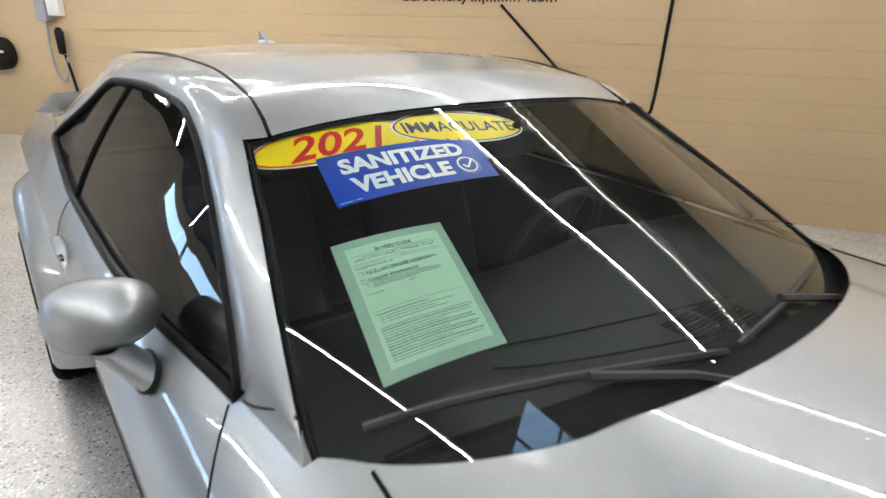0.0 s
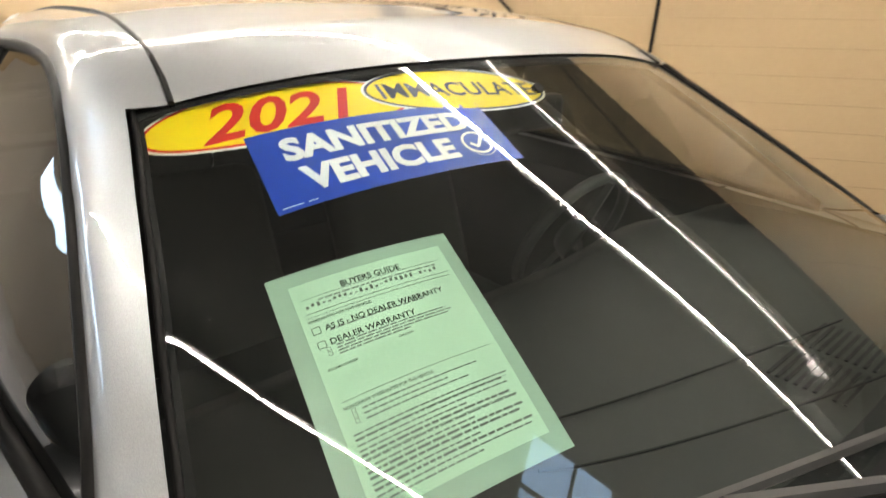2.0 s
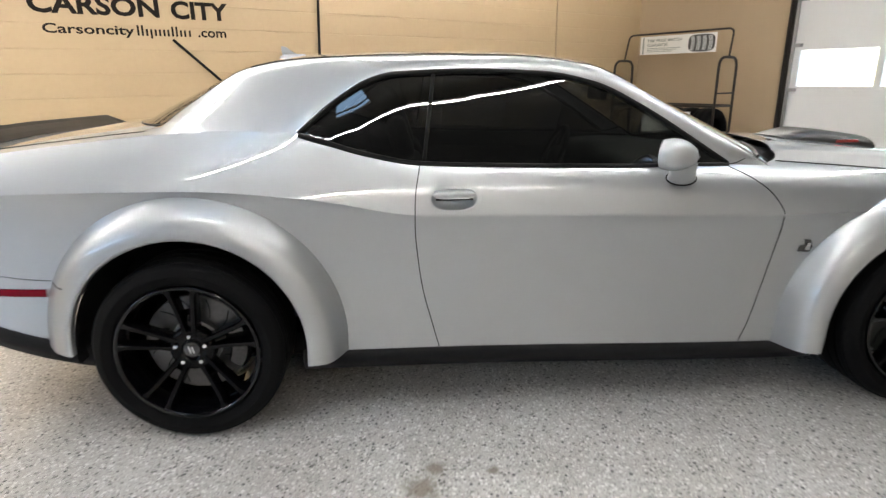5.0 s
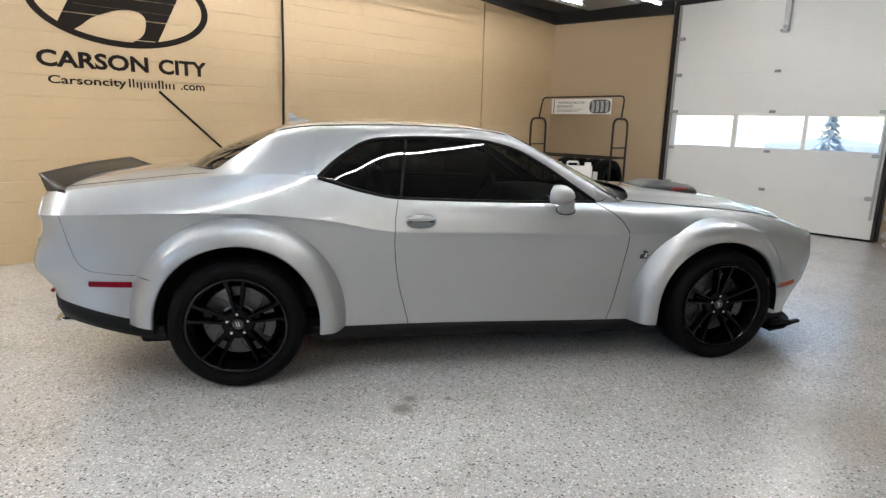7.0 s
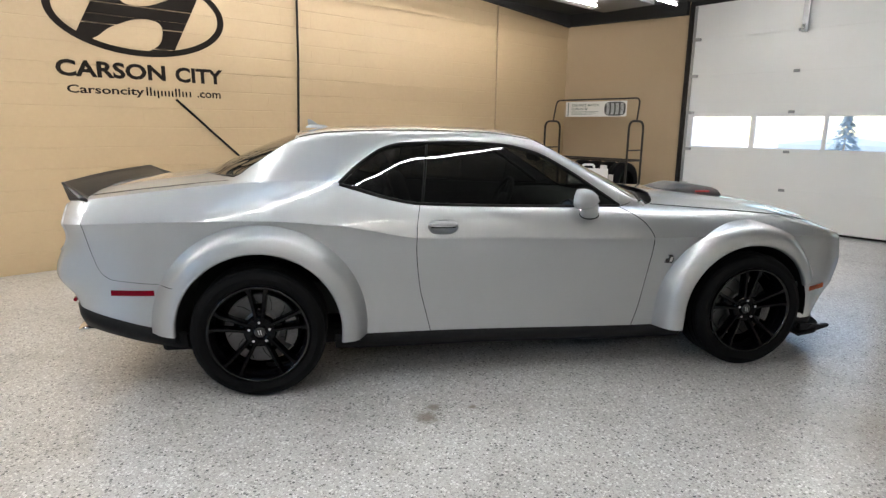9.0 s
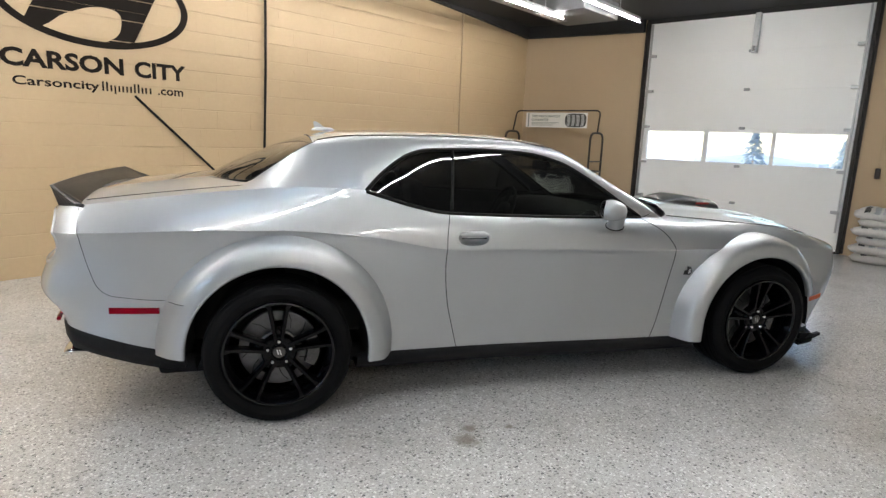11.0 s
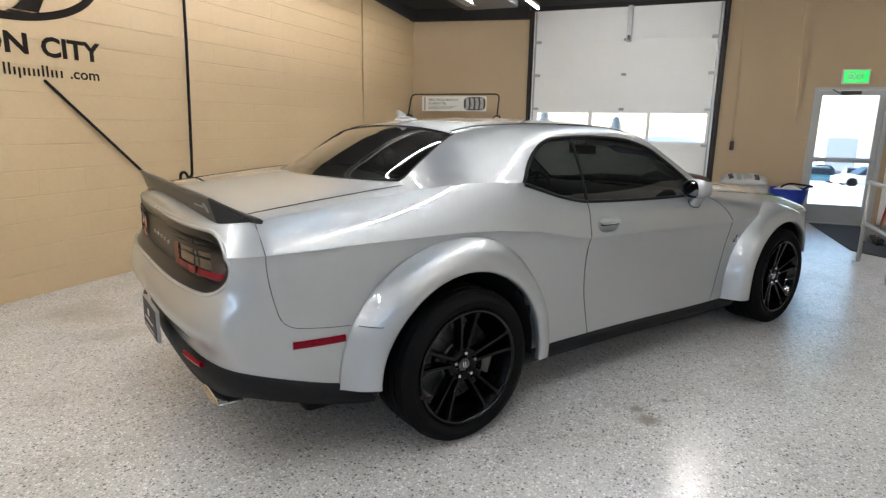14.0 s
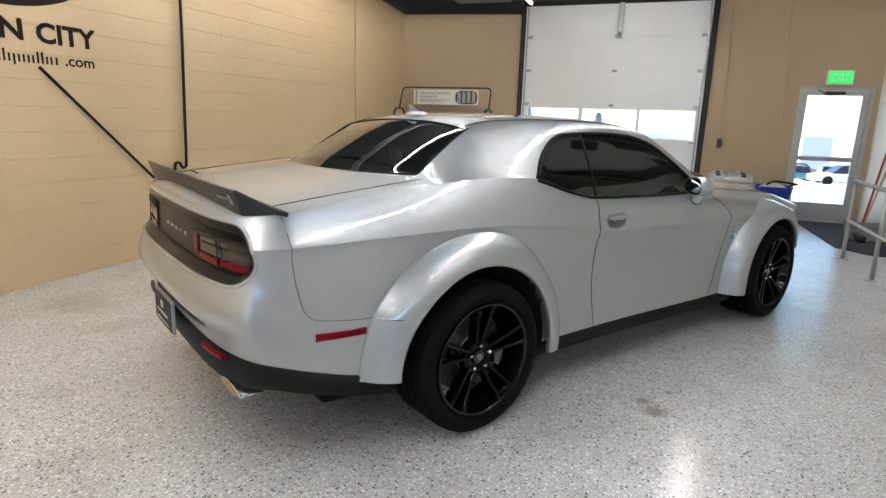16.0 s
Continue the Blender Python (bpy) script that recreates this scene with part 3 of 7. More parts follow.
z_crease = curve_at([(-1.2, 0.93), (-0.85, 0.952), (-0.4, 0.962), (0.0, 0.960), (0.45, 0.924), (0.9, 0.851), (1.4, 0.840), (2.3, 0.82), (3.0, 0.825), (3.4, 0.805), (3.7, 0.77), (3.93, 0.745)])
z_shoulder = curve_at([(-1.2, 1.035), (-0.9, 1.07), (-0.5, 1.115), (-0.2, 1.145), (0.15, 1.166), (0.42, 1.158), (0.66, 1.090), (0.90, 1.042), (1.4, 1.022), (2.1, 1.003), (2.4, 0.985), (2.9, 0.953), (3.3, 0.912), (3.6, 0.862), (3.8, 0.825), (3.93, 0.800)])
d_shoulder = curve_at([(-1.2, 0.045), (-0.95, 0.074), (-0.6, 0.112), (-0.2, 0.130), (0.1, 0.122), (0.3, 0.106), (0.5, 0.089), (0.9, 0.077), (1.4, 0.081), (1.7, 0.094), (2.1, 0.142), (2.4, 0.165), (3.1, 0.165), (3.5, 0.14), (3.93, 0.10)])
z_sill = curve_at([(-1.2, 0.50), (-0.97, 0.48), (-0.6, 0.385), (-0.42, 0.345), (0.3, 0.29), (0.9, 0.29), (2.3, 0.262), (3.3, 0.255), (3.6, 0.235), (3.93, 0.22)])


def inset(x, z, rear, py=0.0):
    """How far the skin lies inside the plan outline. rear: 0 on the sides, 1 on the tail's face."""
    zc, zs, zb = z_crease(x), z_shoulder(x), z_sill(x)
    if z >= zc:
        t = (z - zc) / max(zs - zc, 1e-3)
        k = min(1.0, max(0.0, (x - 0.5) / 0.5)) * min(1.0, max(0.0, (2.95 - x) / 0.5))
        a, p = 0.68 - 0.18 * k, 2 + 3 * k
        kn = min(1.0, max(0.0, (x - 3.15) / 0.40))
        a, p = a * (1 - kn) + 0.06 * kn, p * (1 - kn) + 2.3 * kn
        d = d_shoulder(x) * (a * t + (1 - a) * t ** p)
    else:
        u = zc - z
        d = (0.005 * (1 - math.exp(-u / 0.006)) + 0.056 * (1 - math.exp(-u / 0.19))) * (1 - 0.85 * min(1.0, max(0.0, (x - 3.15) / 0.40)))
    if rear > 0:
        # the bumper swells, the lamp panel above it lies in a recess
        edge = lambda v: min(1.0, max(0.0, v))
        k = max(0.0, (py - 0.66) / 0.165)
        win = (0.124 if z > 0.902 else 0.106) * max(0.0, 1 - k ** 3.4) ** 0.5
        mask = edge((win - abs(z - 0.902)) / 0.016) * edge((0.835 - py) / 0.012)
        d -= rear * (1 - mask) * 0.083 * math.exp(-((z - 0.675) / (0.11 if z < 0.675 else 0.135)) ** 2)
        d += 0.075 * mask
    if x > 3.4:
        k = min(1.0, (x - 3.4) / 0.3)
        d -= k * 0.030 * math.exp(-((z - 0.62) / 0.14) ** 2)
        d += k * 0.35 * max(0.0, 0.46 - z)
    return d


def rear_part(p):
    return min(1.0, max(0.0, (0.915 - p.y) / 0.10)) if p.x < 0 else 0.0


# the door's shut lines, as x over height
seam_r = curve_at([(0.28, 0.955), (0.40, 0.925), (0.55, 0.890), (0.70, 0.872), (0.80, 0.866), (0.90, 0.868), (1.05, 0.892)])
seam_f = curve_at([(0.26, 2.215), (0.35, 2.245), (0.50, 2.275), (0.65, 2.297), (0.76, 2.307), (0.83, 2.300), (0.90, 2.262), (0.96, 2.19), (1.01, 2.09)])
X_R, X_F = 0.87, 2.29


def hat(x, c, w):
    return max(0.0, 1 - abs(x - c) / w)


def shifted(x, z):
    """Columns lean so that they run along the shut lines."""
    if 0.45 < x < 2.9:
        return x + hat(x, X_R, 0.36) * (seam_r(z) - X_R) + hat(x, X_F, 0.45) * (seam_f(z) - X_F)
    return x


def skin(p, n, z, deep=0.0):
    """The skin's point over outline point p at height z."""
    x, y = shifted(p.x, z), p.y
    if 0.45 < p.x < 2.9:
        y = half_width(x)
    d = inset(x, z, rear_part(p), p.y) + deep
    return Vector((x - n.x * d, y - n.y * d, z))


# columns: outline points with their normals, and tight ones at the shut lines
COLS = []
for k, p in enumerate(OUT):
    a, b = OUT[max(k - 1, 0)], OUT[min(k + 1, len(OUT) - 1)]
    t = (b - a).normalized()
    n = Vector((-t.y, t.x, 0))
    if k == 0:
        n = Vector((-1, 0, 0))
    if k == len(OUT) - 1:
        n = Vector((1, 0, 0))
    if any(abs(p.x - c) < 0.012 for c in (X_R, X_F)) and 0 < p.x < 3 or 0.90 < p.x < 1.13 and p.y > 0:
        continue
    COLS.append((p.x, p, n, 0.0))
for c in (X_R, X_F):
    for o, deep in ((-0.02, 0.0), (0.0, 0.0), (0.02, 0.0)):
        COLS.append((c + o, Vector((c + o, half_width(c), 0)), Vector((0, 1, 0)), deep))
for c in np.arange(0.905, 1.13, 0.011):
    COLS.append((c, Vector((c, half_width(c), 0)), Vector((0, 1, 0)), 0.0))
_tail = [c for c in COLS if c[0] < -0.9]
_mid = sorted([c for c in COLS if -0.9 <= c[0] < 3.4], key=lambda c: c[0])
_nose = [c for c in COLS if c[0] >= 3.4]
COLS = _tail + _mid + _nose


def levels(px):
    """Heights of the rows of one column, from the sill over the crease to the shoulder."""
    out = []
    kinds = [(0, t) for t in np.linspace(0, 1, 36)] + [(1, -0.005), (1, 0.003), (1, 0.012)] + [(2, t) for t in np.linspace(0.06, 1, 20)]
    for kind, t in kinds:
        z = 0.8
        for _ in range(12 if 0.45 < px < 2.9 else 1):
            x = shifted(px, z)
            zc, zs, zb = z_crease(x), z_shoulder(x), z_sill(x)
            goal = zb + (zc - 0.012 - zb) * t if kind == 0 else zc + t if kind == 1 else zc + 0.012 + (zs - zc - 0.012) * t
            z = 0.35 * z + 0.65 * goal if 0.45 < px < 2.9 else goal
        out.append(z)
    return out


ARCHES = [(0.005, 0.355, 0.50), (AXLE - 0.01, 0.345, 0.495)]


def outside_arches(q):
    return all((q.x - cx) ** 2 + (q.z - cz) ** 2 > r * r for cx, cz, r in ARCHES)


def mirrored(q, s):
    return Vector((q.x, q.y * s, q.z))


BODY_ROWS = [[skin(p, n, z, deep) for z in levels(p.x)] for _, p, n, deep in COLS]
I_R = next(k for k, c in enumerate(COLS) if abs(c[0] - X_R) < 1e-6)
I_F = next(k for k, c in enumerate(COLS) if abs(c[0] - X_F) < 1e-6)


def flip_out(bm, centre=Vector((1.2, 0, 0.6))):
    """Turns faces to look away from the middle of the car."""
    bm.normal_update()
    bmesh.ops.reverse_faces(bm, faces=[f for f in bm.faces if f.normal.dot(f.calc_center_median() - Vector((f.calc_center_median().x * 0.6 + 0.48, 0, centre.z))) < 0])
    return bm


# upper edge of the cabin: screen pillars, roof rails and rear pillars in one line
def screen_z(x, y):
    return 1.2603 - 0.4731 * (x - 2.0) - 0.1523 * max(0.0, x - 2.15) ** 2 - 0.1008 * y * y - 0.1884 * y ** 4 - 0.0304 * (x - 2.0) * y * y


rail_y = curve_at([(-0.42, 0.72), (-0.13, 0.645), (0.2, 0.60), (0.6, 0.595), (1.2, 0.598), (1.7, 0.622), (1.9, 0.667), (2.1, 0.721), (2.25, 0.759), (2.38, 0.79)])
_rz = curve_at([(-0.42, 1.128), (-0.22, 1.156), (-0.13, 1.178), (-0.05, 1.231), (0.03, 1.284), (0.12, 1.342), (0.2, 1.383), (0.42, 1.418), (0.9, 1.432), (1.3, 1.423), (1.6, 1.385), (1.75, 1.333)])


def rail_z(x):
    s = screen_z(x, rail_y(x)) + 0.012
    if x < 1.6:
        return _rz(x)
    t = min(1.0, (x - 1.6) / 0.2)
    return (1 - t) * _rz(x) + t * s


dlo_top = curve_at([(0.445, 1.152), (0.52, 1.220), (0.60, 1.280), (0.70, 1.337), (0.80, 1.362), (1.1, 1.371), (1.4, 1.359), (1.6, 1.318), (1.8, 1.219), (2.0, 1.090), (2.125, 1.004)])
dlo_bot = curve_at([(0.445, 1.152), (0.55, 1.120), (0.68, 1.080), (0.88, 1.040), (1.2, 1.026), (1.7, 1.012), (2.125, 1.002)])


def side_curve(x, z):
    """The bow of the side glass."""
    v, u = (z - 1.03) / 0.39, min(0.35, max(-0.9, x - 1.4))
    full = 0.035 * math.exp(-((x - 0.55) / 0.25) ** 2) * v * (1 - 0.3 * v)
    return full + 0.8598 - 0.2483 * v + 0.0781 * v * (1 - v) - 0.0134 * u - 0.0253 * u * v + 0.0065 * u * u


def side_point(x, z):
    """The cabin's side between the shoulder and the rail."""
    ys, zs = half_width(x) - d_shoulder(x), z_shoulder(x)
    yr, zr = rail_y(x), rail_z(x)
    v = min(1.0, max(0.0, (z - zs) / max(zr - zs, 1e-3)))
    if 0.45 < x < 2.12:
        # the glass keeps its bow, the roof rail above turns in
        vt = (dlo_top(x) - zs) / (zr - zs)
        w = max(0.0, (v - vt) / max(1 - vt, 0.01)) ** 1.2
        k = max(0.0, min(1.0, (x - 0.45) / 0.45))
        k = k * k * (3 - 2 * k) * max(0.0, min(1.0, (2.05 - x) / 0.95))
        w = k * w + (1 - k) * v
        return Vector((x, side_curve(x, z) + (ys - side_curve(x, zs)) * (1 - v) + (yr - side_curve(x, zr)) * w, z))
    y = side_curve(x, z) + (ys - side_curve(x, zs)) * (1 - v) + (yr - side_curve(x, zr)) * v
    # a hollow where the rear pillar stands on the shoulder
    hollow = min(1.0, max(0.0, (0.44 - x) / 0.25)) * min(1.0, max(0.0, (x + 0.12) / 0.30))
    hollow = hollow * hollow * (3 - 2 * hollow)
    return Vector((x, y - 0.012 * hollow * (1 - math.exp(-v / 0.14)) * (1 - v), z))


def hood_edge(y):
    return 2.22 + 0.36 * max(0.0, 1 - (abs(y) / 0.772) ** 2) ** 0.5


def hood_z(x, y, ye=None, ze=None):
    ye = ye if ye is not None and x > 3.4 else half_width(min(x, 3.4)) - d_shoulder(x)
    ze = z_shoulder(x) if x < 3.4 or ze is None else ze
    k = min(1.0, abs(y) / max(ye, 1e-3))
    full = min(1.0, ye / 0.5)
    bulge = 0.014 * full / (1 + math.exp((abs(y) - 0.43) / 0.018))
    return ze + 0.055 * full * (1 - k * k) ** 0.8 + bulge


shell, door_r, door_l = bmesh.new(), bmesh.new(), bmesh.new()
for s in (-1, 1):
    flat = lambda rows: [[mirrored(q, s) for q in row] for row in rows]
    sheet(shell, flat(BODY_ROWS[:I_R + 1]), keep=outside_arches)
    sheet(shell, flat(BODY_ROWS[I_F:]), keep=outside_arches)
    sheet(door_r if s < 0 else door_l, flat(BODY_ROWS[I_R:I_F + 1]))
    # rear deck
    deck = []
    for row, (x0, p, n, deep) in zip(BODY_ROWS, COLS):
        if x0 > -0.12:
            break
        e = row[-1]
        zc = e.z + 0.045 * min(1.0, e.y / 0.6) ** 0.5
        deck.append([mirrored(Vector((e.x, e.y * (1 - t), e.z + (zc - e.z) * (1 - (1 - t) ** 2.2))), s) for t in np.linspace(0, 1, 14)])
    sheet(shell, deck)
    # bonnet, with a raised middle; its rear edge bows forward round the screen
    hood = []
    for row, (x0, p, n, deep) in zip(BODY_ROWS, COLS):
        e = row[-1]
        if e.x < 2.27:
            continue
        line = []
        for t in np.linspace(0, 1, 34):
            y = e.y * (1 - t)
            x = max(e.x, hood_edge(y))
            line.append(mirrored(Vector((x, y, hood_z(x, y, e.y, e.z))), s))
        hood.append(line)
    sheet(shell, hood)
    # cabin side round the glass: below, above and the pillars
    xs = sorted(set([-0.42 + 0.015 * k for k in range(188) if -0.42 + 0.015 * k < 2.375] + [0.445, 2.125, 2.38]))
    low, high = [], []
    for x in xs:
        zs, zr = z_shoulder(x), rail_z(x)
        if x <= 0.445 or x >= 2.125:
            mid = min(max(dlo_bot(x) if 0.445 <= x <= 2.125 else zs + 0.02, zs), zr)
            if x < 0.445:
                mid = zs + (zr - zs) * 0.05
            zb = zt = mid
        else:
            zb, zt = dlo_bot(x), dlo_top(x)
        low.append([mirrored(side_point(x, z), s) for z in np.linspace(min(zs, zb), zb, 3)])
        run = [side_point(x, zt + (zr - zt) * t ** (1.7 if x < 0.445 else 1.0)) for t in np.linspace(0, 1, 12)]
        full = 0.013 * min(1.0, max(0.0, (x - 0.25) / 0.6)) * min(1.0, max(0.0, (2.30 - x) / 0.25))
        if x > 1.5:
            full *= 1 + 0.35 * min(1.0, (x - 1.5) / 0.3)
        high.append([mirrored(q + Vector((0, 0.8, 0.6)) * full * math.sin(math.pi * j / 11), s) for j, q in enumerate(run)])
    sheet(shell, low)
    sheet(shell, high)
    # roof half
    roof = []
    for x in [v for v in xs if 0.19 < v < 1.77]:
        zr, yr = rail_z(x), rail_y(x)
        crown = curve_at([(0.2, 0.040), (0.5, 0.040), (1.0, 0.040), (1.5, 0.045), (1.8, 0.052)])(x)
        line = []
        for y in np.linspace(yr, 0, 16):
            xx = x + (0.0 if x < 1.5 else (x - 1.5) * 0.12 * (1 - (y / yr) ** 2))
            k = min(1.0, max(0.0, (x - 1.56) / 0.20)) ** 2 * min(1.0, (yr - y) / 0.04)
            line.append(mirrored(Vector((xx, y, (zr + crown * (1 - (y / yr) ** 2.4)) * (1 - k) + (screen_z(xx, y) + 0.004) * k)), s))
        roof.append(line)
    sheet(shell, roof)
tidy(shell, 6e-4)
flip_out(shell)
body = part("body", shell, PAINT, CAR, smooth=True)
body.data.set_sharp_from_angle(angle=radians(34))
# the doors, each with the opening of its handle's cup
HANDLE_X, HANDLE_Z = 1.014, 0.911
for b in (door_r, door_l):
    tidy(b)
    flip_out(b)
    mids = [(f, f.calc_center_median()) for f in b.faces]
    bmesh.ops.delete(b, geom=[f for f, q in mids if abs((q.x - HANDLE_X) / 0.088) ** 2.86 + ((q.z - HANDLE_Z) / 0.041) ** 2 < 1], context="FACES")
DOOR_R = part("door", door_r, PAINT, CAR, "long coupe door, shut", smooth=True)
DOOR_L = part("door", door_l, PAINT, CAR, "long coupe door, shut", smooth=True)


def body_y(x, z):
    return half_width(x) - inset(x, z, 0.0)


_front = [c for c in COLS if c[0] > 2.9 and c[1].y > 0.5]


def front_y(x, z):
    """The skin's half width near the nose."""
    q = [skin(c[1], c[2], z) for c in _front]
    k = min(range(len(q) - 1), key=lambda j: abs(q[j].x + q[j + 1].x - 2 * x))
    f = (x - q[k].x) / (q[k + 1].x - q[k].x)
    return q[k].lerp(q[k + 1], f).y


def seam(pts, r=0.0028, parent=CAR, name="shut_line"):
    return part(name, tubed(pts, r, 5), SEAL, parent)


FLARE_LIP = 1.020


def flare_y(cx, cz, r_in, r_out, x, z):
    """How far out the flare's skin lies."""
    f = (math.hypot(x - cx, max(0.0, z - cz)) - r_in) / (r_out - r_in)
    lip = FLARE_LIP
    if x < -0.3:
        lip -= 0.09 * ((-0.3 - x) / 0.3) ** 1.5
    if x > 3.2:
        lip -= 0.10 * ((x - 3.2) / 0.3) ** 1.3
    t = min(1.0, max(0.0, (f - 0.52) / 0.445))
    w = 0.75 * t ** 1.7 + 0.25 * t
    return (lip - 0.012) * (1 - w) + (body_y(x, z) + 0.012) * w + 0.001


def flare(cx, cz, r_in, r_out, z_front, z_back, sgn, start=0):
    """A wide arch lip round a wheel opening."""
    stations = ([(1, z) for z in np.linspace(z_front, cz, 6)[:-1]] if start == 0 else []) + [(None, a) for a in np.linspace(start, 180, 49)] + [(-1, z) for z in np.linspace(cz, z_back, 6)[1:]]
    rows = []
    for kind, v in stations:
        line = []
        for f, out in ((0.0, -0.03), (0.0, -0.012), (0.03, 0.0), (0.10, 0.002), (0.30, -0.003), (0.52, None), (0.65, None), (0.76, None), (0.86, None), (0.93, None), (0.965, None), (0.99, 9), (1.0, 8)):
            r = r_in + (r_out - r_in) * f
            if kind is None:
                a = radians(v)
                x, z = cx + r * math.cos(a), cz + r * math.sin(a)
            else:
                k = (cz - v) / cz
                lean = 0.05 * k if kind > 0 else 0.06 * k
                x, z = cx + kind * (r - lean * (0.3 if kind > 0 else -0.4)), v
            lip = FLARE_LIP
            if x < -0.3:
                lip -= 0.09 * ((-0.3 - x) / 0.3) ** 1.5
            if x > 3.2:
                lip -= 0.10 * ((x - 3.2) / 0.3) ** 1.3
            base = body_y(x, z) - 0.004
            if out is None:
                t = (f - 0.52) / 0.445
                w = 0.75 * t ** 1.7 + 0.25 * t
                y = (lip - 0.012) * (1 - w) + (base + 0.016) * w
            elif out > 1:
                y = base + (0.011 if out == 9 else -0.004)
            else:
                y = lip + out
            line.append(Vector((x, y * sgn, z)))
        rows.append(line)
    bm = bmesh.new()
    sheet(bm, rows)
    bmesh.ops.recalc_face_normals(bm, faces=bm.faces)
    if sum(f.normal.y * f.calc_area() for f in bm.faces) * sgn < 0:
        bmesh.ops.reverse_faces(bm, faces=bm.faces)
    return bm


for sgn in (-1, 1):
    part("wheel_arch_flare", flare(0.005, 0.36, 0.437, 0.582, 0.292, 0.352, sgn), PAINT, CAR, smooth=True)
    part("wheel_arch_flare", flare(AXLE - 0.02, 0.345, 0.43, 0.565, 0.265, 0.26, sgn, 21), PAINT, CAR, smooth=True)
    # the bumper's own narrow lip below the flare's end
    bm = bmesh.new()
    rows = []
    for a in np.linspace(-10, 22, 14):
        c, z = math.cos(radians(a)), 0.345
        line = []
        for r, o in ((0.432, -0.03), (0.432, 0.004), (0.440, 0.010), (0.470, 0.010), (0.535, 0.003), (0.585, -0.003)):
            x, zz = AXLE - 0.02 + r * c, z + r * math.sin(radians(a))
            line.append(Vector((x, (front_y(x, zz) + o) * sgn, zz)))
        rows.append(line)
    sheet(bm, rows)
    flip_out(bm)
    part("bumper_lip", bm, PAINT, CAR, smooth=True)
    seam([Vector((x, (front_y(x, 0.535) + 0.012) * sgn, 0.535)) for x in np.linspace(3.30, 3.45, 8)], 0.0018)
    for cx in (0.005, AXLE - 0.02):
        bm = bmesh.new()
        rows = [[Vector((cx + 0.444 * math.cos(a), y * sgn, 0.355 + 0.444 * math.sin(a))) for y in (0.955, 0.55)] + [Vector((cx, 0.55 * sgn, 0.35))] for a in np.linspace(-0.12, math.pi + 0.12, 40)]
        sheet(bm, rows)
        part("arch_liner", bm, TRIM, CAR)
    # dark sill under the door
    bm = bmesh.new()
    rows = []
    for x in np.linspace(0.40, 2.56, 30):
        zb = z_sill(x)
        rows.append([Vector((x, (body_y(x, zb) + d) * sgn, zb + h)) for d, h in ((-0.006, 0.004), (0.006, -0.006), (0.010, -0.03), (-0.02, -0.09), (-0.20, -0.10))])
    sheet(bm, rows)
    flip_out(bm)
    part("side_skirt", bm, TRIM, CAR, smooth=True)

# dark lower valance round the tail, and the chin at the nose
def low_strip(cols, steps, name, m):
    bm = bmesh.new()
    for s in (-1, 1):
        rows = []
        for _, p, n, _d in cols:
            zb = z_sill(p.x)
            e = skin(p, n, zb)
            rows.append([mirrored(Vector((e.x + n.x * d, e.y + n.y * d, zb + h(p))), s) for d, h in steps])
        sheet(bm, rows)
    tidy(bm)
    flip_out(bm)
    return part(name, bm, m, CAR, smooth=True)


drop = curve_at([(-1.2, 0.20), (-0.95, 0.11), (-0.45, 0.10)])
low_strip([c for c in COLS if c[0] < -0.40], [(-0.004, lambda p: 0.004), (0.008, lambda p: -0.008), (0.004, lambda p: -0.5 * drop(p.x)), (-0.02, lambda p: -drop(p.x)), (-0.25, lambda p: -drop(p.x) - 0.01)], "rear_valance", TRIM)
low_strip([c for c in COLS if c[0] > 3.36], [(-0.004, lambda p: 0.004), (0.004, lambda p: -0.01), (-0.01, lambda p: -0.07), (0.05, lambda p: -0.085), (0.05, lambda p: -0.10), (-0.3, lambda p: -0.10)], "front_splitter", TRIM)
for s in (-1, 1):
    bm = prism([(3.42, 0.128), (3.80, 0.120), (3.80, 0.138), (3.66, 0.160), (3.52, 0.205), (3.42, 0.215)], 0.03, lambda u, v, w: (u, s * (0.86 - 0.55 * max(0, u - 3.5) + w), v))
    part("splitter_end", bm, TRIM, CAR)
part("underbody", boxed(-0.62, 3.45, -0.62, 0.62, 0.135, 0.26, 0.03), TRIM, CAR)
part("floor_pan", boxed(0.50, 2.44, -0.77, 0.77, 0.150, 0.21, 0.02), TRIM, CAR)

# exhaust tips
for s in (-1, 1):
    part("exhaust_tip", lathed([(0.040, 0.0), (0.047, -0.005), (0.047, -0.10), (0.042, -0.105), (0.038, -0.06), (0.0, -0.06)], 24, "z", Matrix.Translation((-0.915, 0.585 * s, 0.330)) @ Matrix.Rotation(radians(90), 4, "Y") @ Matrix.Diagonal((0.5, 2.7, 1, 1))), CHROME, CAR, "polished exhaust tip", smooth=True)

# ---- glass ----
def side_glass(x0, x1, sgn, lean=0.05):
    bm = bmesh.new()
    rows = []
    for x in np.linspace(x0, x1, 61):
        line = []
        for t in np.linspace(0, 1, 25):
            k = x
            if x0 > 0.8 or x1 < 1.0:
                w = (1 - (x - x0) / (x1 - x0)) if x0 > 0.8 else (x - x0) / (x1 - x0)
                k = x + lean * w * t
            zb, zt = dlo_bot(k) - 0.006, dlo_top(k) + 0.006
            z = zb + (zt - zb) * t
            q = side_point(k, z)
            line.append(Vector((q.x, (q.y - 0.007) * sgn, q.z)))
        rows.append(line)
    sheet(bm, rows)
    bmesh.ops.recalc_face_normals(bm, faces=bm.faces)
    if sum((f.normal.y * sgn for f in bm.faces)) < 0:
        bmesh.ops.reverse_faces(bm, faces=bm.faces)
    return bm


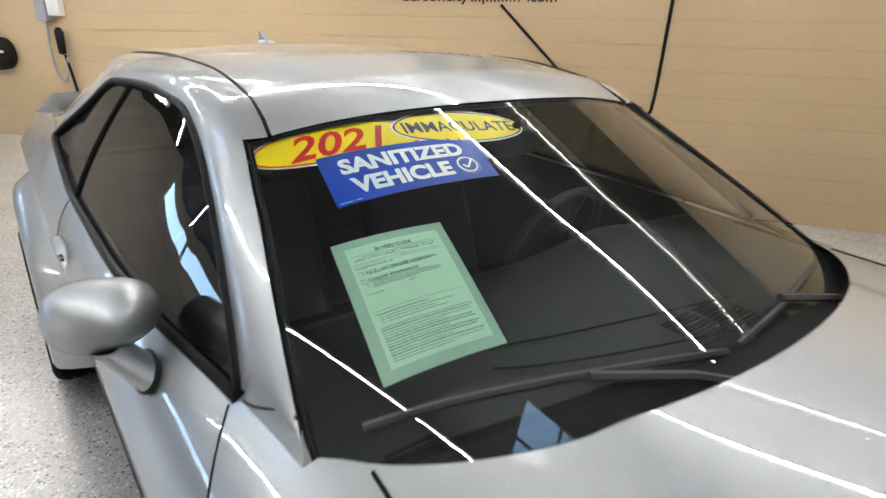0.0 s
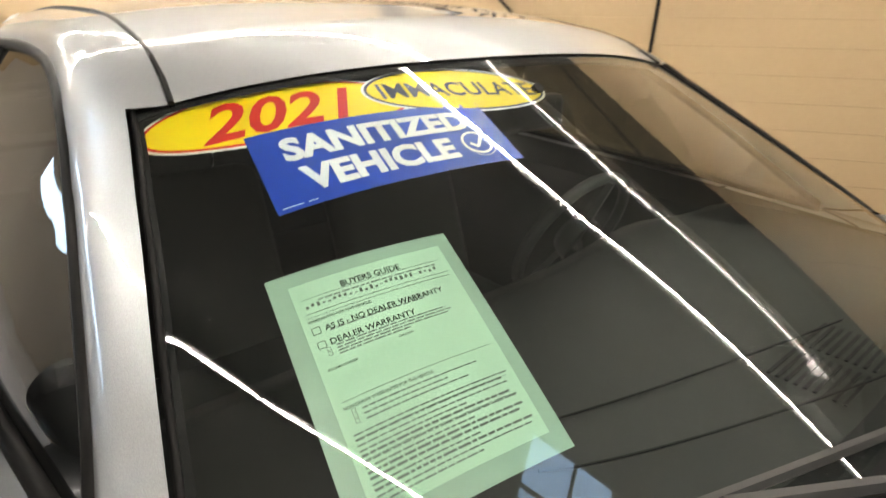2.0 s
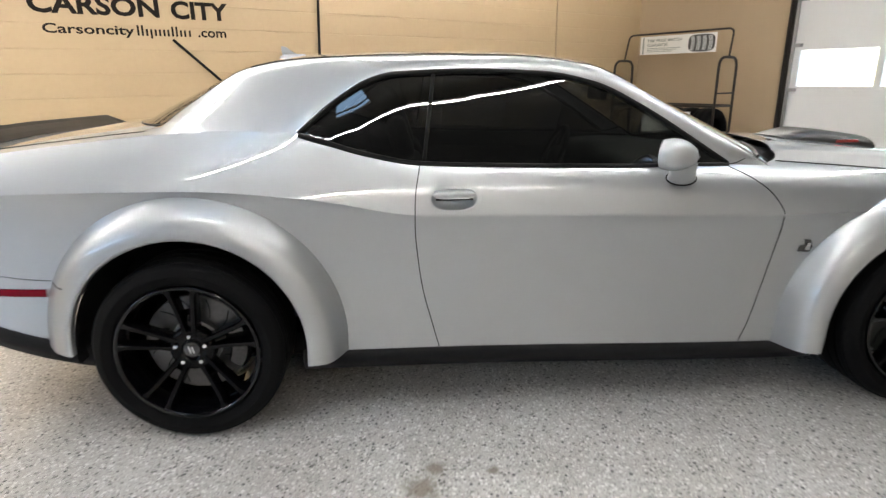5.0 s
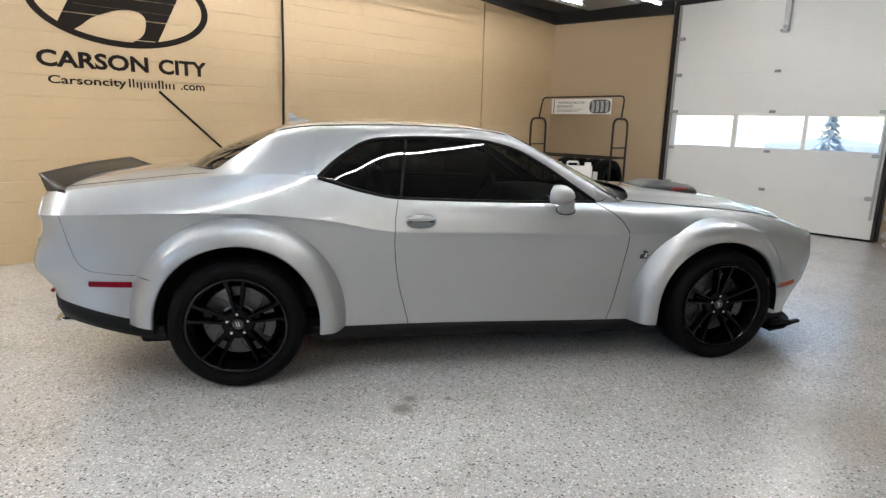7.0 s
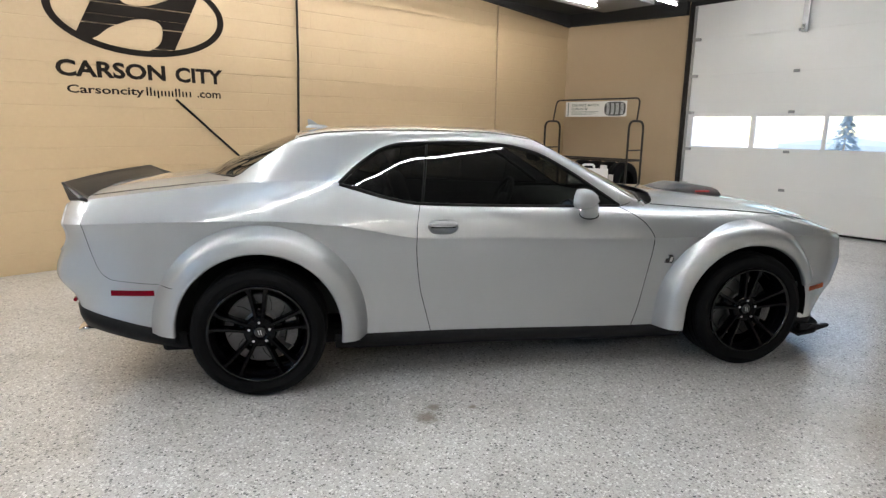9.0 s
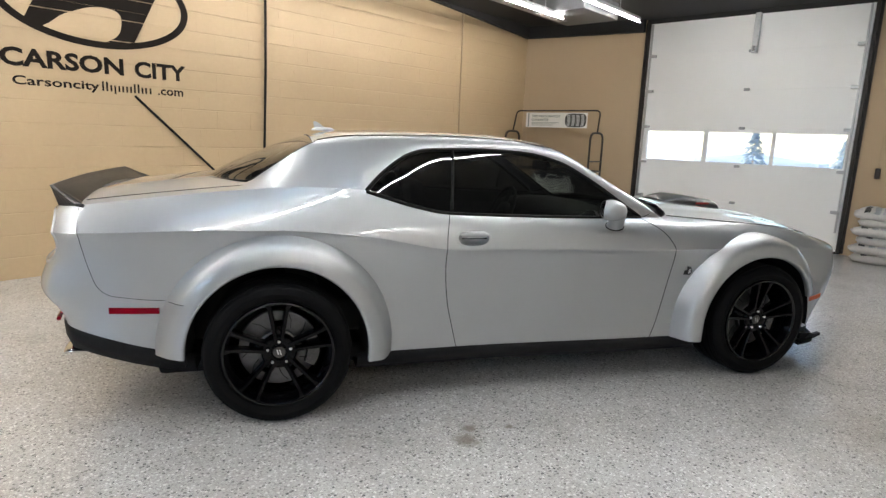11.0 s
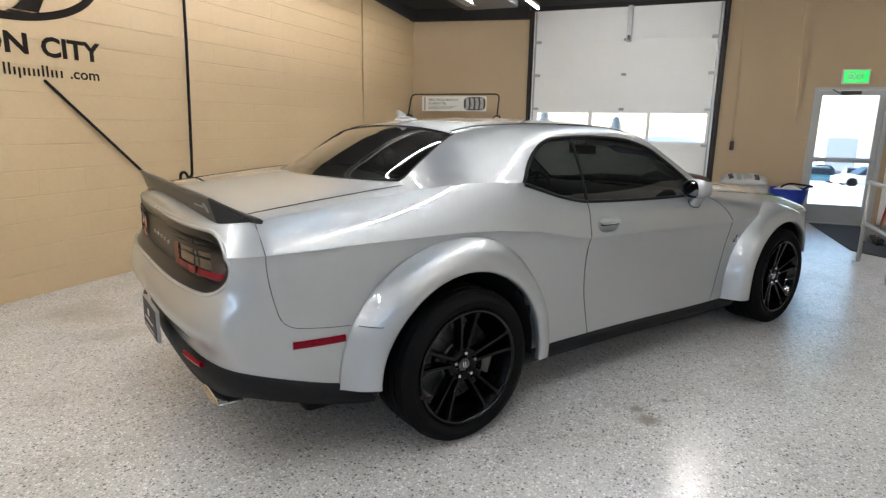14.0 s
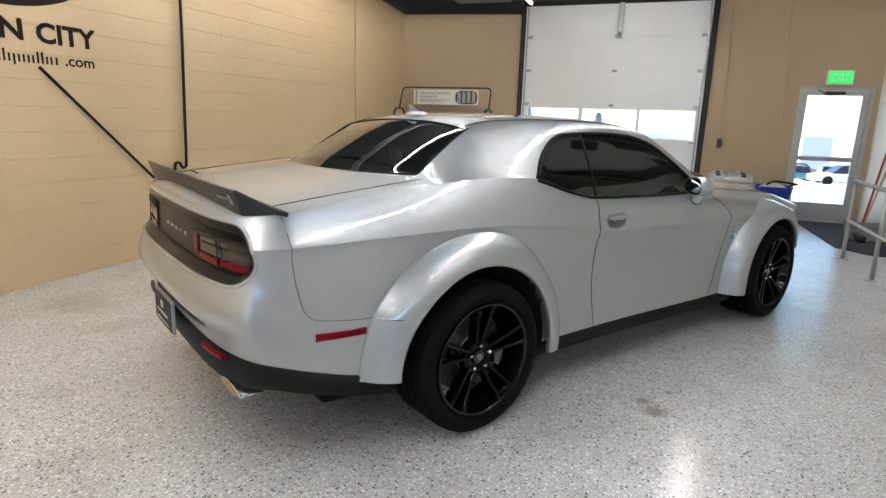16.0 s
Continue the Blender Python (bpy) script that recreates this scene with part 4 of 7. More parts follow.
def loop_on_side(f, xs, sgn, out=0.0):
    r = []
    for x in xs:
        q = side_point(x, f(x))
        r.append(Vector((q.x, (q.y + out) * sgn, q.z)))
    return r


for sgn, dr in ((-1, DOOR_R), (1, DOOR_L)):
    part("quarter_window", side_glass(0.452, 0.905, sgn), TINTED, CAR, "dark tinted quarter window", smooth=True)
    part("window", side_glass(0.905, 2.12, sgn), TINTED, dr, "dark tinted door window, shut", smooth=True)
    xs = np.linspace(0.445, 2.125, 60)
    bm = bmesh.new()
    tube(bm, loop_on_side(lambda x: dlo_bot(x) - 0.002, xs, sgn, 0.001), 0.011, 6)
    part("belt_moulding", bm, SEAL, CAR, smooth=True)
    bm = bmesh.new()
    tube(bm, loop_on_side(lambda x: dlo_top(x) + 0.001, xs, sgn, 0.0), 0.011, 6)
    part("window_seal", bm, SEAL, CAR, smooth=True)
    bm = bmesh.new()
    line = [side_point(0.905 + 0.05 * t, dlo_bot(0.905) + (dlo_top(0.955) - dlo_bot(0.905)) * t) for t in np.linspace(0, 1, 10)]
    tube(bm, [Vector((q.x, (q.y - 0.006) * sgn, q.z)) for q in line], 0.008, 6)
    part("pillar_seal", bm, SEAL, CAR, smooth=True)


def screen_point(s, t, lift=0.0):
    xe = 1.745 + (2.385 - 1.745) * t
    y = s * (rail_y(xe) - 0.008)
    x = xe + (0.035 + 0.125 * t) * (1 - s * s)
    return Vector((x, y, screen_z(x, y) + lift))


bm = bmesh.new()
sheet(bm, [[screen_point(s, t) for s in np.linspace(-1, 1, 81)] for t in np.linspace(0, 1, 61)])
bm.normal_update()
bmesh.ops.reverse_faces(bm, faces=[f for f in bm.faces if f.normal.z < 0])
windshield = part("windshield", bm, WINDSHIELD, CAR, "clear raked windshield", smooth=True)
bm = bmesh.new()
BEND = [(1 - 0.09 + 0.09 * math.sin(v), 1 - 0.20 + 0.20 * math.cos(v)) for v in np.linspace(0, math.pi / 2, 10)]
tube(bm, [screen_point(-u, v, 0.003) for u, v in BEND] + [screen_point(-1, t, 0.001) for t in np.linspace(0.78, 0, 14)] + [screen_point(s, 0, -0.001) for s in np.linspace(-0.97, 0.97, 20)] + [screen_point(1, t, 0.001) for t in np.linspace(0, 0.78, 14)] + [screen_point(u, v, 0.003) for u, v in BEND[::-1]], 0.0042, 6)
part("windshield_moulding", bm, SEAL, CAR, smooth=True)
# rounded lower corners of the screen's opening
for s in (-1, 1):
    bm = bmesh.new()
    sheet(bm, [[screen_point(s * (u + (1.078 - u) * k), v + (1.0 - v) * k, 0.0035) for k in (0.0, 0.5, 1.0)] for u, v in BEND])
    bm.normal_update()
    bmesh.ops.reverse_faces(bm, faces=[f for f in bm.faces if f.normal.z < 0])
    part("screen_corner", bm, PAINT, CAR, smooth=True)
# black printed border on the glass
bm = bmesh.new()
for a, b in ((-1, -0.985), (0.985, 1)):
    sheet(bm, [[screen_point(s, t, -0.002) for s in np.linspace(a, b, 3)] for t in np.linspace(0, 1, 25)])
sheet(bm, [[screen_point(s, t, -0.002) for s in np.linspace(-0.985, 0.985, 33)] for t in (0.0, 0.025)])
sheet(bm, [[screen_point(s, t, -0.002) for s in np.linspace(-0.985, 0.985, 33)] for t in (0.93, 0.965, 1.0)])
part("windshield_border", bm, TRIM, CAR, smooth=True)


def back_point(s, t, lift=0.0):
    xe = 0.205 - 0.335 * t
    y = s * (rail_y(xe) - 0.008)
    x = xe + (0.02 - 0.30 * t) * (1 - s * s)
    crown = 0.040 * (1 - t) - 0.012 * t + 0.03 * 4 * t * (1 - t) * 0.5
    return Vector((x, y, rail_z(xe) - 0.003 + crown * (1 - s * s) + lift))


bm = bmesh.new()
sheet(bm, [[back_point(s, t) for s in np.linspace(-1, 1, 65)] for t in np.linspace(0, 1, 41)])
bm.normal_update()
bmesh.ops.reverse_faces(bm, faces=[f for f in bm.faces if f.normal.z < 0])
part("rear_window", bm, BACKGLASS, CAR, "dark tinted sloping rear window", smooth=True)
bm = bmesh.new()
tube(bm, [back_point(s, 0, 0.001) for s in np.linspace(-1, 1, 20)] + [back_point(1, t, 0.001) for t in np.linspace(0.05, 1, 14)] + [back_point(s, 1, 0.001) for s in np.linspace(0.95, -0.95, 24)] + [back_point(-1, t, 0.001) for t in np.linspace(1, 0.05, 14)], 0.006, 6, closed=True)
part("rear_window_moulding", bm, SEAL, CAR, smooth=True)

# roof ditch mouldings
for s in (-1, 1):
    pts = []
    for x in np.linspace(0.22, 1.765, 30):
        zr, yr = rail_z(x), rail_y(x)
        y = yr - 0.055
        pts.append(Vector((x, y * s, zr + 0.043 * (1 - (y / yr) ** 2.4))))
    part("roof_moulding", tubed(pts, 0.0045, 6), SEAL, CAR)

# cowl below the screen, and wipers
bm = bmesh.new()
rows = []
for y in np.linspace(-0.80, 0.80, 41):
    s = max(-1.0, min(1.0, y / 0.776))
    a = screen_point(s, 0.90, -0.012)
    he = hood_edge(y)
    zh = hood_z(max(he, 2.28), y)
    a = Vector((a.x, y, a.z))
    rows.append([a, Vector((max(a.x + 0.01, he - 0.05), y, zh - 0.045)), Vector((max(a.x + 0.02, he + 0.03), y, zh - 0.04)), Vector((max(a.x + 0.03, he + 0.08), y, zh - 0.05))])
sheet(bm, rows)
part("cowl_panel", bm, TRIM, CAR, "black plastic cowl panel", smooth=True)
def glass_at(x, y, lift):
    return Vector((x, y, screen_z(x, y) + lift))


for pivot, joint, ends in (((2.565, -0.08), (2.435, -0.36), ((2.315, -0.69), (2.50, -0.06))), ((2.545, 0.50), (2.47, 0.20), ((2.50, -0.02), (2.42, 0.50)))):
    arm = [Vector((*pivot, screen_z(*pivot) + 0.020)), glass_at(pivot[0] * 0.6 + joint[0] * 0.4, pivot[1] * 0.6 + joint[1] * 0.4, 0.026), glass_at(*joint, 0.016)]
    w = part("wiper", tubed(arm, 0.009, 6), WIPER, CAR, "black wiper arm at rest")
    pts = []
    for t in np.linspace(0, 1, 12):
        x = ends[0][0] + (ends[1][0] - ends[0][0]) * t + 0.012 * math.sin(math.pi * t)
        pts.append(glass_at(x, ends[0][1] + (ends[1][1] - ends[0][1]) * t, 0.007))
    part("blade", tubed(pts, 0.007, 6), WIPER, w)

# ---- wheels ----
def make_wheel(x, y, rz):
    w = empty("wheel")
    w.parent = CAR
    w.matrix_local = pose(x, y, 0.36, 0, 0, rz)
    w["label"] = "gloss black five-twin-spoke wheel on a wide tyre"
    prof = [(0.268, -0.128), (0.276, -0.146), (0.292, -0.155), (0.306, -0.157), (0.308, -0.1585), (0.313, -0.1585), (0.315, -0.157), (0.334, -0.151), (0.346, -0.140), (0.353, -0.125)]
    for g in (-0.085, -0.03, 0.03, 0.085):
        prof += [(0.360, g - 0.022), (0.360, g - 0.006), (0.352, g - 0.005), (0.352, g + 0.005), (0.360, g + 0.006)]
    prof += [(0.352, 0.128), (0.335, 0.15), (0.30, 0.156), (0.262, 0.128)]
    tyre = part("tyre", lathed(prof, 72), RUBBER, w, "black low-profile tyre", smooth=True)
    tyre.data.set_sharp_from_angle(angle=radians(35))
    # shoulder blocks of the tread, one ring
    bm = bmesh.new()
    for k in range(96):
        m = Matrix.Rotation(2 * math.pi * k / 96, 4, "Y")
        box(bm, -0.0098, 0.0098, -0.1275, -0.108, 0.343, 0.3560, m=m)
    part("shoulder_tread", bm, RUBBER, tyre)["kind"] = "stuff"
    rim = part("rim", lathed([(0.262, -0.132), (0.270, -0.1475), (0.2685, -0.152), (0.262, -0.153), (0.2555, -0.149), (0.2525, -0.141), (0.2505, -0.128), (0.2440, -0.118), (0.2360, -0.06), (0.228, 0.02), (0.228, 0.10), (0.25, 0.13)], 96), RIM_LIP, w, "gloss black rim", smooth=True)
    # five pairs of spokes: each pair leaves the hub as one root and spreads to the rim
    for k in range(5):
        turn = Matrix.Rotation(2 * math.pi * k / 5, 4, "Y")
        for o in (-1, 1):
            bm = bmesh.new()
            rows = []
            for t in np.linspace(0, 1, 13):
                r = 0.050 + 0.202 * t
                off = o * (0.015 + 0.030 * t ** 1.15 + 0.006 * max(0.0, t - 0.85) / 0.15)
                hw = 0.0105 + 0.0020 * t + 0.006 * max(0.0, 1 - t / 0.25) + 0.012 * max(0.0, (t - 0.88) / 0.12) ** 2
                yc = -0.103 - 0.040 * t ** 1.35
                rows.append([Vector((off + hw * a, yc + b, r)) for a, b in ((-1.15, 0.045), (-1.0, 0.012), (-0.86, 0.001), (-0.60, -0.004), (0.60, -0.004), (0.86, 0.001), (1.0, 0.012), (1.15, 0.045))])
            sheet(bm, rows)
            bmesh.ops.transform(bm, matrix=turn, verts=bm.verts)
            bmesh.ops.recalc_face_normals(bm, faces=bm.faces)
            sp = part("spoke", bm, RIM, rim, smooth=True)
            sp.data.set_sharp_from_angle(angle=radians(40))
        # the sunk web between the two
        bm = bmesh.new()
        rows = []
        for t in np.linspace(0, 1, 7):
            r = 0.050 + 0.095 * t
            hw = 0.013 + 0.014 * t
            rows.append([Vector((hw * a, -0.090 - 0.010 * t + 0.05 * t ** 3 + 0.006 * (1 - a * a), r)) for a in (-1, -0.5, 0, 0.5, 1)])
        sheet(bm, rows)
        bmesh.ops.transform(bm, matrix=turn, verts=bm.verts)
        part("spoke_web", bm, RIM, rim, smooth=True)
    part("hub", lathed([(0.090, -0.05), (0.087, -0.094), (0.080, -0.104), (0.072, -0.1065), (0.038, -0.1045), (0.035, -0.098)], 50), RIM, w, smooth=True)
    part("centre_cap", lathed([(0.034, -0.097), (0.032, -0.1065), (0.028, -0.109), (0.0, -0.110)], 32), GLOSS_BLACK, w, smooth=True)
    for o in (-0.006, 0.006):
        part("cap_stripe", prism([(o + 0.006, -0.014), (o + 0.001, -0.014), (o - 0.006, 0.014), (o - 0.001, 0.014)], 0.002, lambda u, v, d: (u, -0.1105 + d * 0.5, v)), CHROME, w)
    for k in range(5):
        a = 2 * math.pi * k / 5
        part("lug_nut", lathed([(0.0105, -0.09), (0.0105, -0.112), (0.007, -0.119), (0.0, -0.120)], 12, "y", Matrix.Translation((0.0575 * math.sin(a), 0, 0.0575 * math.cos(a)))), CHROME, w, "bright lug nut", smooth=False)
    disc = part("brake_disc", lathed([(0.085, -0.065), (0.098, -0.060), (0.100, -0.035), (0.192, -0.035), (0.195, -0.032), (0.195, -0.005), (0.10, -0.005)], 60), STEEL, w, "grey slotted steel brake disc")
    for k in range(12):
        a = 2 * math.pi * k / 12
        q = [Vector((math.cos(a + d), 0, math.sin(a + d))) * r + Vector((0, -0.0356, 0)) for r, d in ((0.115, 0.0), (0.150, 0.10), (0.183, 0.24))]
        part("disc_slot", tubed(q, 0.0022, 5), SEAL, disc)
    bm = bmesh.new()
    rows = []
    for a in np.linspace(-0.52, 0.52, 11):
        e = 0.006 * (abs(a) / 0.52) ** 4
        rows.append([Vector((r * math.cos(a), o, r * math.sin(a))) for r, o in ((0.134 + e, 0.02), (0.134 + e, -0.060), (0.142 + e, -0.070), (0.200 - e, -0.072), (0.212 - e, -0.060), (0.214 - e, 0.02), (0.134 + e, 0.02))])
    sheet(bm, rows)
    bm.faces.new([bm.verts.new(q) for q in rows[0][:-1]])
    bm.faces.new([bm.verts.new(q) for q in rows[-1][:-1]])
    tidy(bm)
    bmesh.ops.recalc_face_normals(bm, faces=bm.faces)
    part("brake_caliper", bm, GLOSS_BLACK, w)
    return w


for x, y in ((0.0, 0.872), (AXLE, 0.855)):
    make_wheel(x, -y, 0)
    make_wheel(x, y, 180)


# ---- body fittings ----
def on_side(x, z, sgn, lift=0.0):
    return Vector((x, (body_y(x, z) + lift) * sgn, z))


def tail_side(x, z):
    """The skin near the tail's corner."""
    side = [c for c in COLS if c[1].y > 0.75 and c[0] < -0.3]
    q = [skin(c[1], c[2], z) for c in side]
    k = min(range(len(q) - 1), key=lambda j: abs(q[j].x + q[j + 1].x - 2 * x))
    f = (x - q[k].x) / (q[k + 1].x - q[k].x)
    return q[k].lerp(q[k + 1], f) + Vector((0, 0.0005, 0))


for sgn, dr in ((-1, DOOR_R), (1, DOOR_L)):
    # tail seam between quarter panel and bumper skin
    path = rounded([(-0.868, 0, 1.06), (-0.862, 0, 0.93), (-0.840, 0, 0.80), (-0.798, 0, 0.655), (-0.60, 0, 0.628), (-0.52, 0, 0.622)], 0.07, 6)
    seam([mirrored(tail_side(p.x, p.z), sgn) for p in path], 0.0013)
    seam([on_side(seam_r(z), z, sgn, 0.0) for z in np.linspace(0.292, 1.030, 40)], 0.0024)
    seam([on_side(seam_f(z), z, sgn, 0.0) for z in np.linspace(0.266, 0.995, 40)], 0.0024)
    # seam across the flare, and at the foot of the screen pillar
    seam([Vector((x, flare_y(0.005, 0.36, 0.437, 0.582, x, 0.622) * sgn, 0.622)) for x in np.linspace(-0.355, -0.50, 12)], 0.0018)
    seam([mirrored(side_point(x, z_shoulder(x) + 0.002 + (rail_z(x) - z_shoulder(x)) * t), sgn) for t, x in [((k / 10) ** 2.0, 2.135 + 0.12 * k / 10) for k in range(11)]], 0.0022)
    # rear and front side markers
    for x0, x1, za, zb, h, m, nm in ((-0.765, -0.545, 0.579, 0.573, 0.030, RED_LENS, "side_marker"), (3.455, 3.575, 0.448, 0.468, 0.030, AMBER, "side_marker")):
        bm = bmesh.new()
        rows = []
        for t in np.linspace(0, 1, 8):
            x = x0 + (x1 - x0) * t
            zc = za + (zb - za) * t
            yb = front_y(x, zc) if x > 3 else min(body_y(x, zc), 0.94)
            rows.append([Vector((x, (yb + d) * sgn, zc + h * f)) for f, d in ((-0.5, -0.004), (-0.5, 0.005), (-0.4, 0.008), (0.4, 0.007), (0.5, 0.004), (0.5, -0.006))])
        sheet(bm, rows)
        part(nm, bm, m, CAR, "red side marker lamp" if m is RED_LENS else "amber side marker lamp")
    # fender emblem, a plain small shape
    part("fender_emblem", prism([(2.398, 0.662), (2.445, 0.659), (2.455, 0.682), (2.440, 0.712), (2.415, 0.715), (2.422, 0.692), (2.402, 0.687)], 0.006, lambda u, v, w: (u, sgn * (body_y(u, v) + w), v)), GLOSS_BLACK, CAR, "small dark chrome emblem")
    part("emblem_inlay", prism([(2.422, 0.669), (2.442, 0.669), (2.444, 0.697), (2.430, 0.699)], 0.0085, lambda u, v, w: (u, sgn * (body_y(u, v) + w), v)), CHROME, CAR)
    # door handle: cup and pull
    bm = bmesh.new()
    rows = []
    for a in np.linspace(0, 2 * math.pi, 33):
        line = []
        for r, d in ((1.16, -0.003), (1.0, -0.001), (0.95, -0.002), (0.90, -0.008), (0.78, -0.030), (0.4, -0.040), (0.0, -0.041)):
            cxh, czh = HANDLE_X, HANDLE_Z
            sx = 0.090 * (abs(math.cos(a)) ** 0.7) * (1 if math.cos(a) > 0 else -1)
            x, z = cxh + r * sx, czh + r * 0.041 * math.sin(a)
            line.append(Vector((x, (body_y(x, z) + d + 0.004) * sgn, z)))
        rows.append(line)
    sheet(bm, rows)
    tidy(bm)
    flip_out(bm)
    cup = part("handle_cup", bm, PAINT, dr, smooth=True)
    bm = bmesh.new()
    rows = []
    for t in np.linspace(0, 1, 15):
        x = 0.934 + 0.160 * t
        hh = 0.0150 * (1 - (2 * t - 1) ** 6) + 0.004
        zc = 0.931
        rows.append([Vector((x, (body_y(x, zc) + d) * sgn, zc + hh * f)) for f, d in ((-1, 0.010), (-0.9, 0.020), (-0.3, 0.027), (0.4, 0.026), (0.9, 0.018), (1, 0.005))])
    sheet(bm, rows)
    flip_out(bm)
    part("door_handle", bm, PAINT, dr, "body-coloured door handle", smooth=True)
    # dark bar laid under the pull to deepen the cup's shade
    part("handle_shade", tubed([on_side(x, 0.9125, sgn, 0.010) for x in np.linspace(0.945, 1.084, 9)], 0.0040, 6), TRIM, dr)
    # mirror: shell, face and stalk
    mirror = empty("mirror")
    mirror.parent = CAR
    mirror.matrix_local = pose(1.858, 0.946 * sgn, 1.056, 0, 0, 24 * sgn)
    mirror["label"] = "silver rounded wing mirror"
    bm = bmesh.new()
    rows = []
    for a in np.linspace(0, 2 * math.pi, 37):
        line = []
        for t in np.linspace(0, 1, 12):
            r = math.sin(min(1.0, t * 1.35) * math.pi / 2) ** 0.5 * (1 - 0.10 * max(0.0, (t - 0.6) / 0.4) ** 2)
            x = 0.066 - 0.128 * t
            ca, sa = math.cos(a), math.sin(a)
            yy = 0.096 * r * (abs(ca) ** 0.82) * (1 if ca > 0 else -1)
            zz = (0.068 if sa > 0 else 0.052) * r * (abs(sa) ** 0.85) * (1 if sa > 0 else -1)
            line.append(Vector((x + 0.02 * abs(yy / 0.096) ** 2 * -1, yy, zz)))
        rows.append(line)
    sheet(bm, rows)
    tidy(bm)
    bmesh.ops.recalc_face_normals(bm, faces=bm.faces)
    shell_m = part("mirror_shell", bm, PAINT, mirror, smooth=True)
    rim_pts = [Vector((-0.054 - 0.02 * abs(math.cos(a)) ** 2, 0.083 * (abs(math.cos(a)) ** 0.82) * (1 if math.cos(a) > 0 else -1), (0.057 if math.sin(a) > 0 else 0.043) * (abs(math.sin(a)) ** 0.85) * (1 if math.sin(a) > 0 else -1))) for a in np.linspace(0, 2 * math.pi, 33)[:-1]]
    part("mirror_frame", tubed(rim_pts, 0.004, 6, closed=True), TRIM, mirror, smooth=True)
    bm = bmesh.new()
    bm.faces.new([bm.verts.new(p + Vector((0.006, 0, 0))) for p in rim_pts])
    bm.faces.ensure_lookup_table()
    part("mirror_glass", bm, MIRROR, mirror, "dark reflecting mirror glass")
    bm = bmesh.new()
    rows = []
    back = Matrix.Rotation(radians(-24 * sgn), 3, "Z")
    for t in np.linspace(0, 1, 9):
        c = Vector((0.020 + 0.018 * t, sgn * (-0.002 - 0.054 * t), -0.024 - 0.066 * t))
        rx = 0.050 + 0.008 * t * t
        v = Vector((0, sgn * (0.028 - 0.010 * t), -0.024 * t))
        rows.append([back @ (c + Vector((rx * math.cos(a), 0, 0)) + v * math.sin(a)) for a in np.linspace(0, 2 * math.pi, 25)])
    sheet(bm, rows)
    bmesh.ops.recalc_face_normals(bm, faces=bm.faces)
    part("mirror_stalk", bm, PAINT, mirror, smooth=True)
    part("stalk_gasket", tubed([back @ Vector((0.038 + 0.059 * math.cos(a), sgn * (-0.057 + 0.018 * math.sin(a)), -0.091 - 0.024 * math.sin(a))) for a in np.linspace(0, 2 * math.pi, 25)[:-1]], 0.0040, 6, closed=True), SEAL, mirror)
    # black triangle at the window's foot
    # bonnet shut line
    hood_y = lambda x: half_width(min(x, 3.4)) - d_shoulder(x) - 0.022 - 0.042 * max(0.0, (2.80 - x) / 0.42)
    seam([Vector((x, (hood_y(x) - 0.3 * max(0, x - 3.4)) * sgn, hood_z(min(x, 3.4), hood_y(min(x, 3.4))) + 0.0005 - 0.25 * max(0, x - 3.4))) for x in np.linspace(2.378, 3.52, 34)], 0.0034)
    # boot lid shut line
    def deck_pt(x, y):
        ye = half_width(max(x, -0.89)) - d_shoulder(x)
        t = 1 - y / ye
        return Vector((x, y * sgn, z_shoulder(x) + 0.045 * (1 - (1 - t) ** 2.2) + 0.0005))
    seam([deck_pt(x, 0.705 - 0.02 * (x + 0.15)) for x in np.linspace(-0.16, -0.86, 20)], 0.0018)

# tail: dark lamp panel, lamps, letters as plain bars
TAIL_COLS = [c for c in COLS if c[0] < -0.80 and c[1].y <= 0.93]


def tail_strip(y0, y1, z0, z1, depth, sgn, n=24, nz=7):
    """A strip that follows the tail's plan, so deep inside it."""
    rows = []
    ys = [c[1].y for c in TAIL_COLS]
    for y in np.linspace(y0, y1, n):
        k = min(max(1, int(np.searchsorted(ys, y))), len(TAIL_COLS) - 1)
        f = (y - ys[k - 1]) / max(ys[k] - ys[k - 1], 1e-6)
        p = TAIL_COLS[k - 1][1].lerp(TAIL_COLS[k][1], f)
        nn = TAIL_COLS[k - 1][2].lerp(TAIL_COLS[k][2], f).normalized()
        rows.append([mirrored(Vector((p.x - nn.x * depth, p.y - nn.y * depth, z)), sgn) for z in np.linspace(z0, z1, nz)])
    return rows


def tail_sheet(*a):
    bm = bmesh.new()
    sheet(bm, tail_strip(*a))
    flip_out(bm)
    return bm


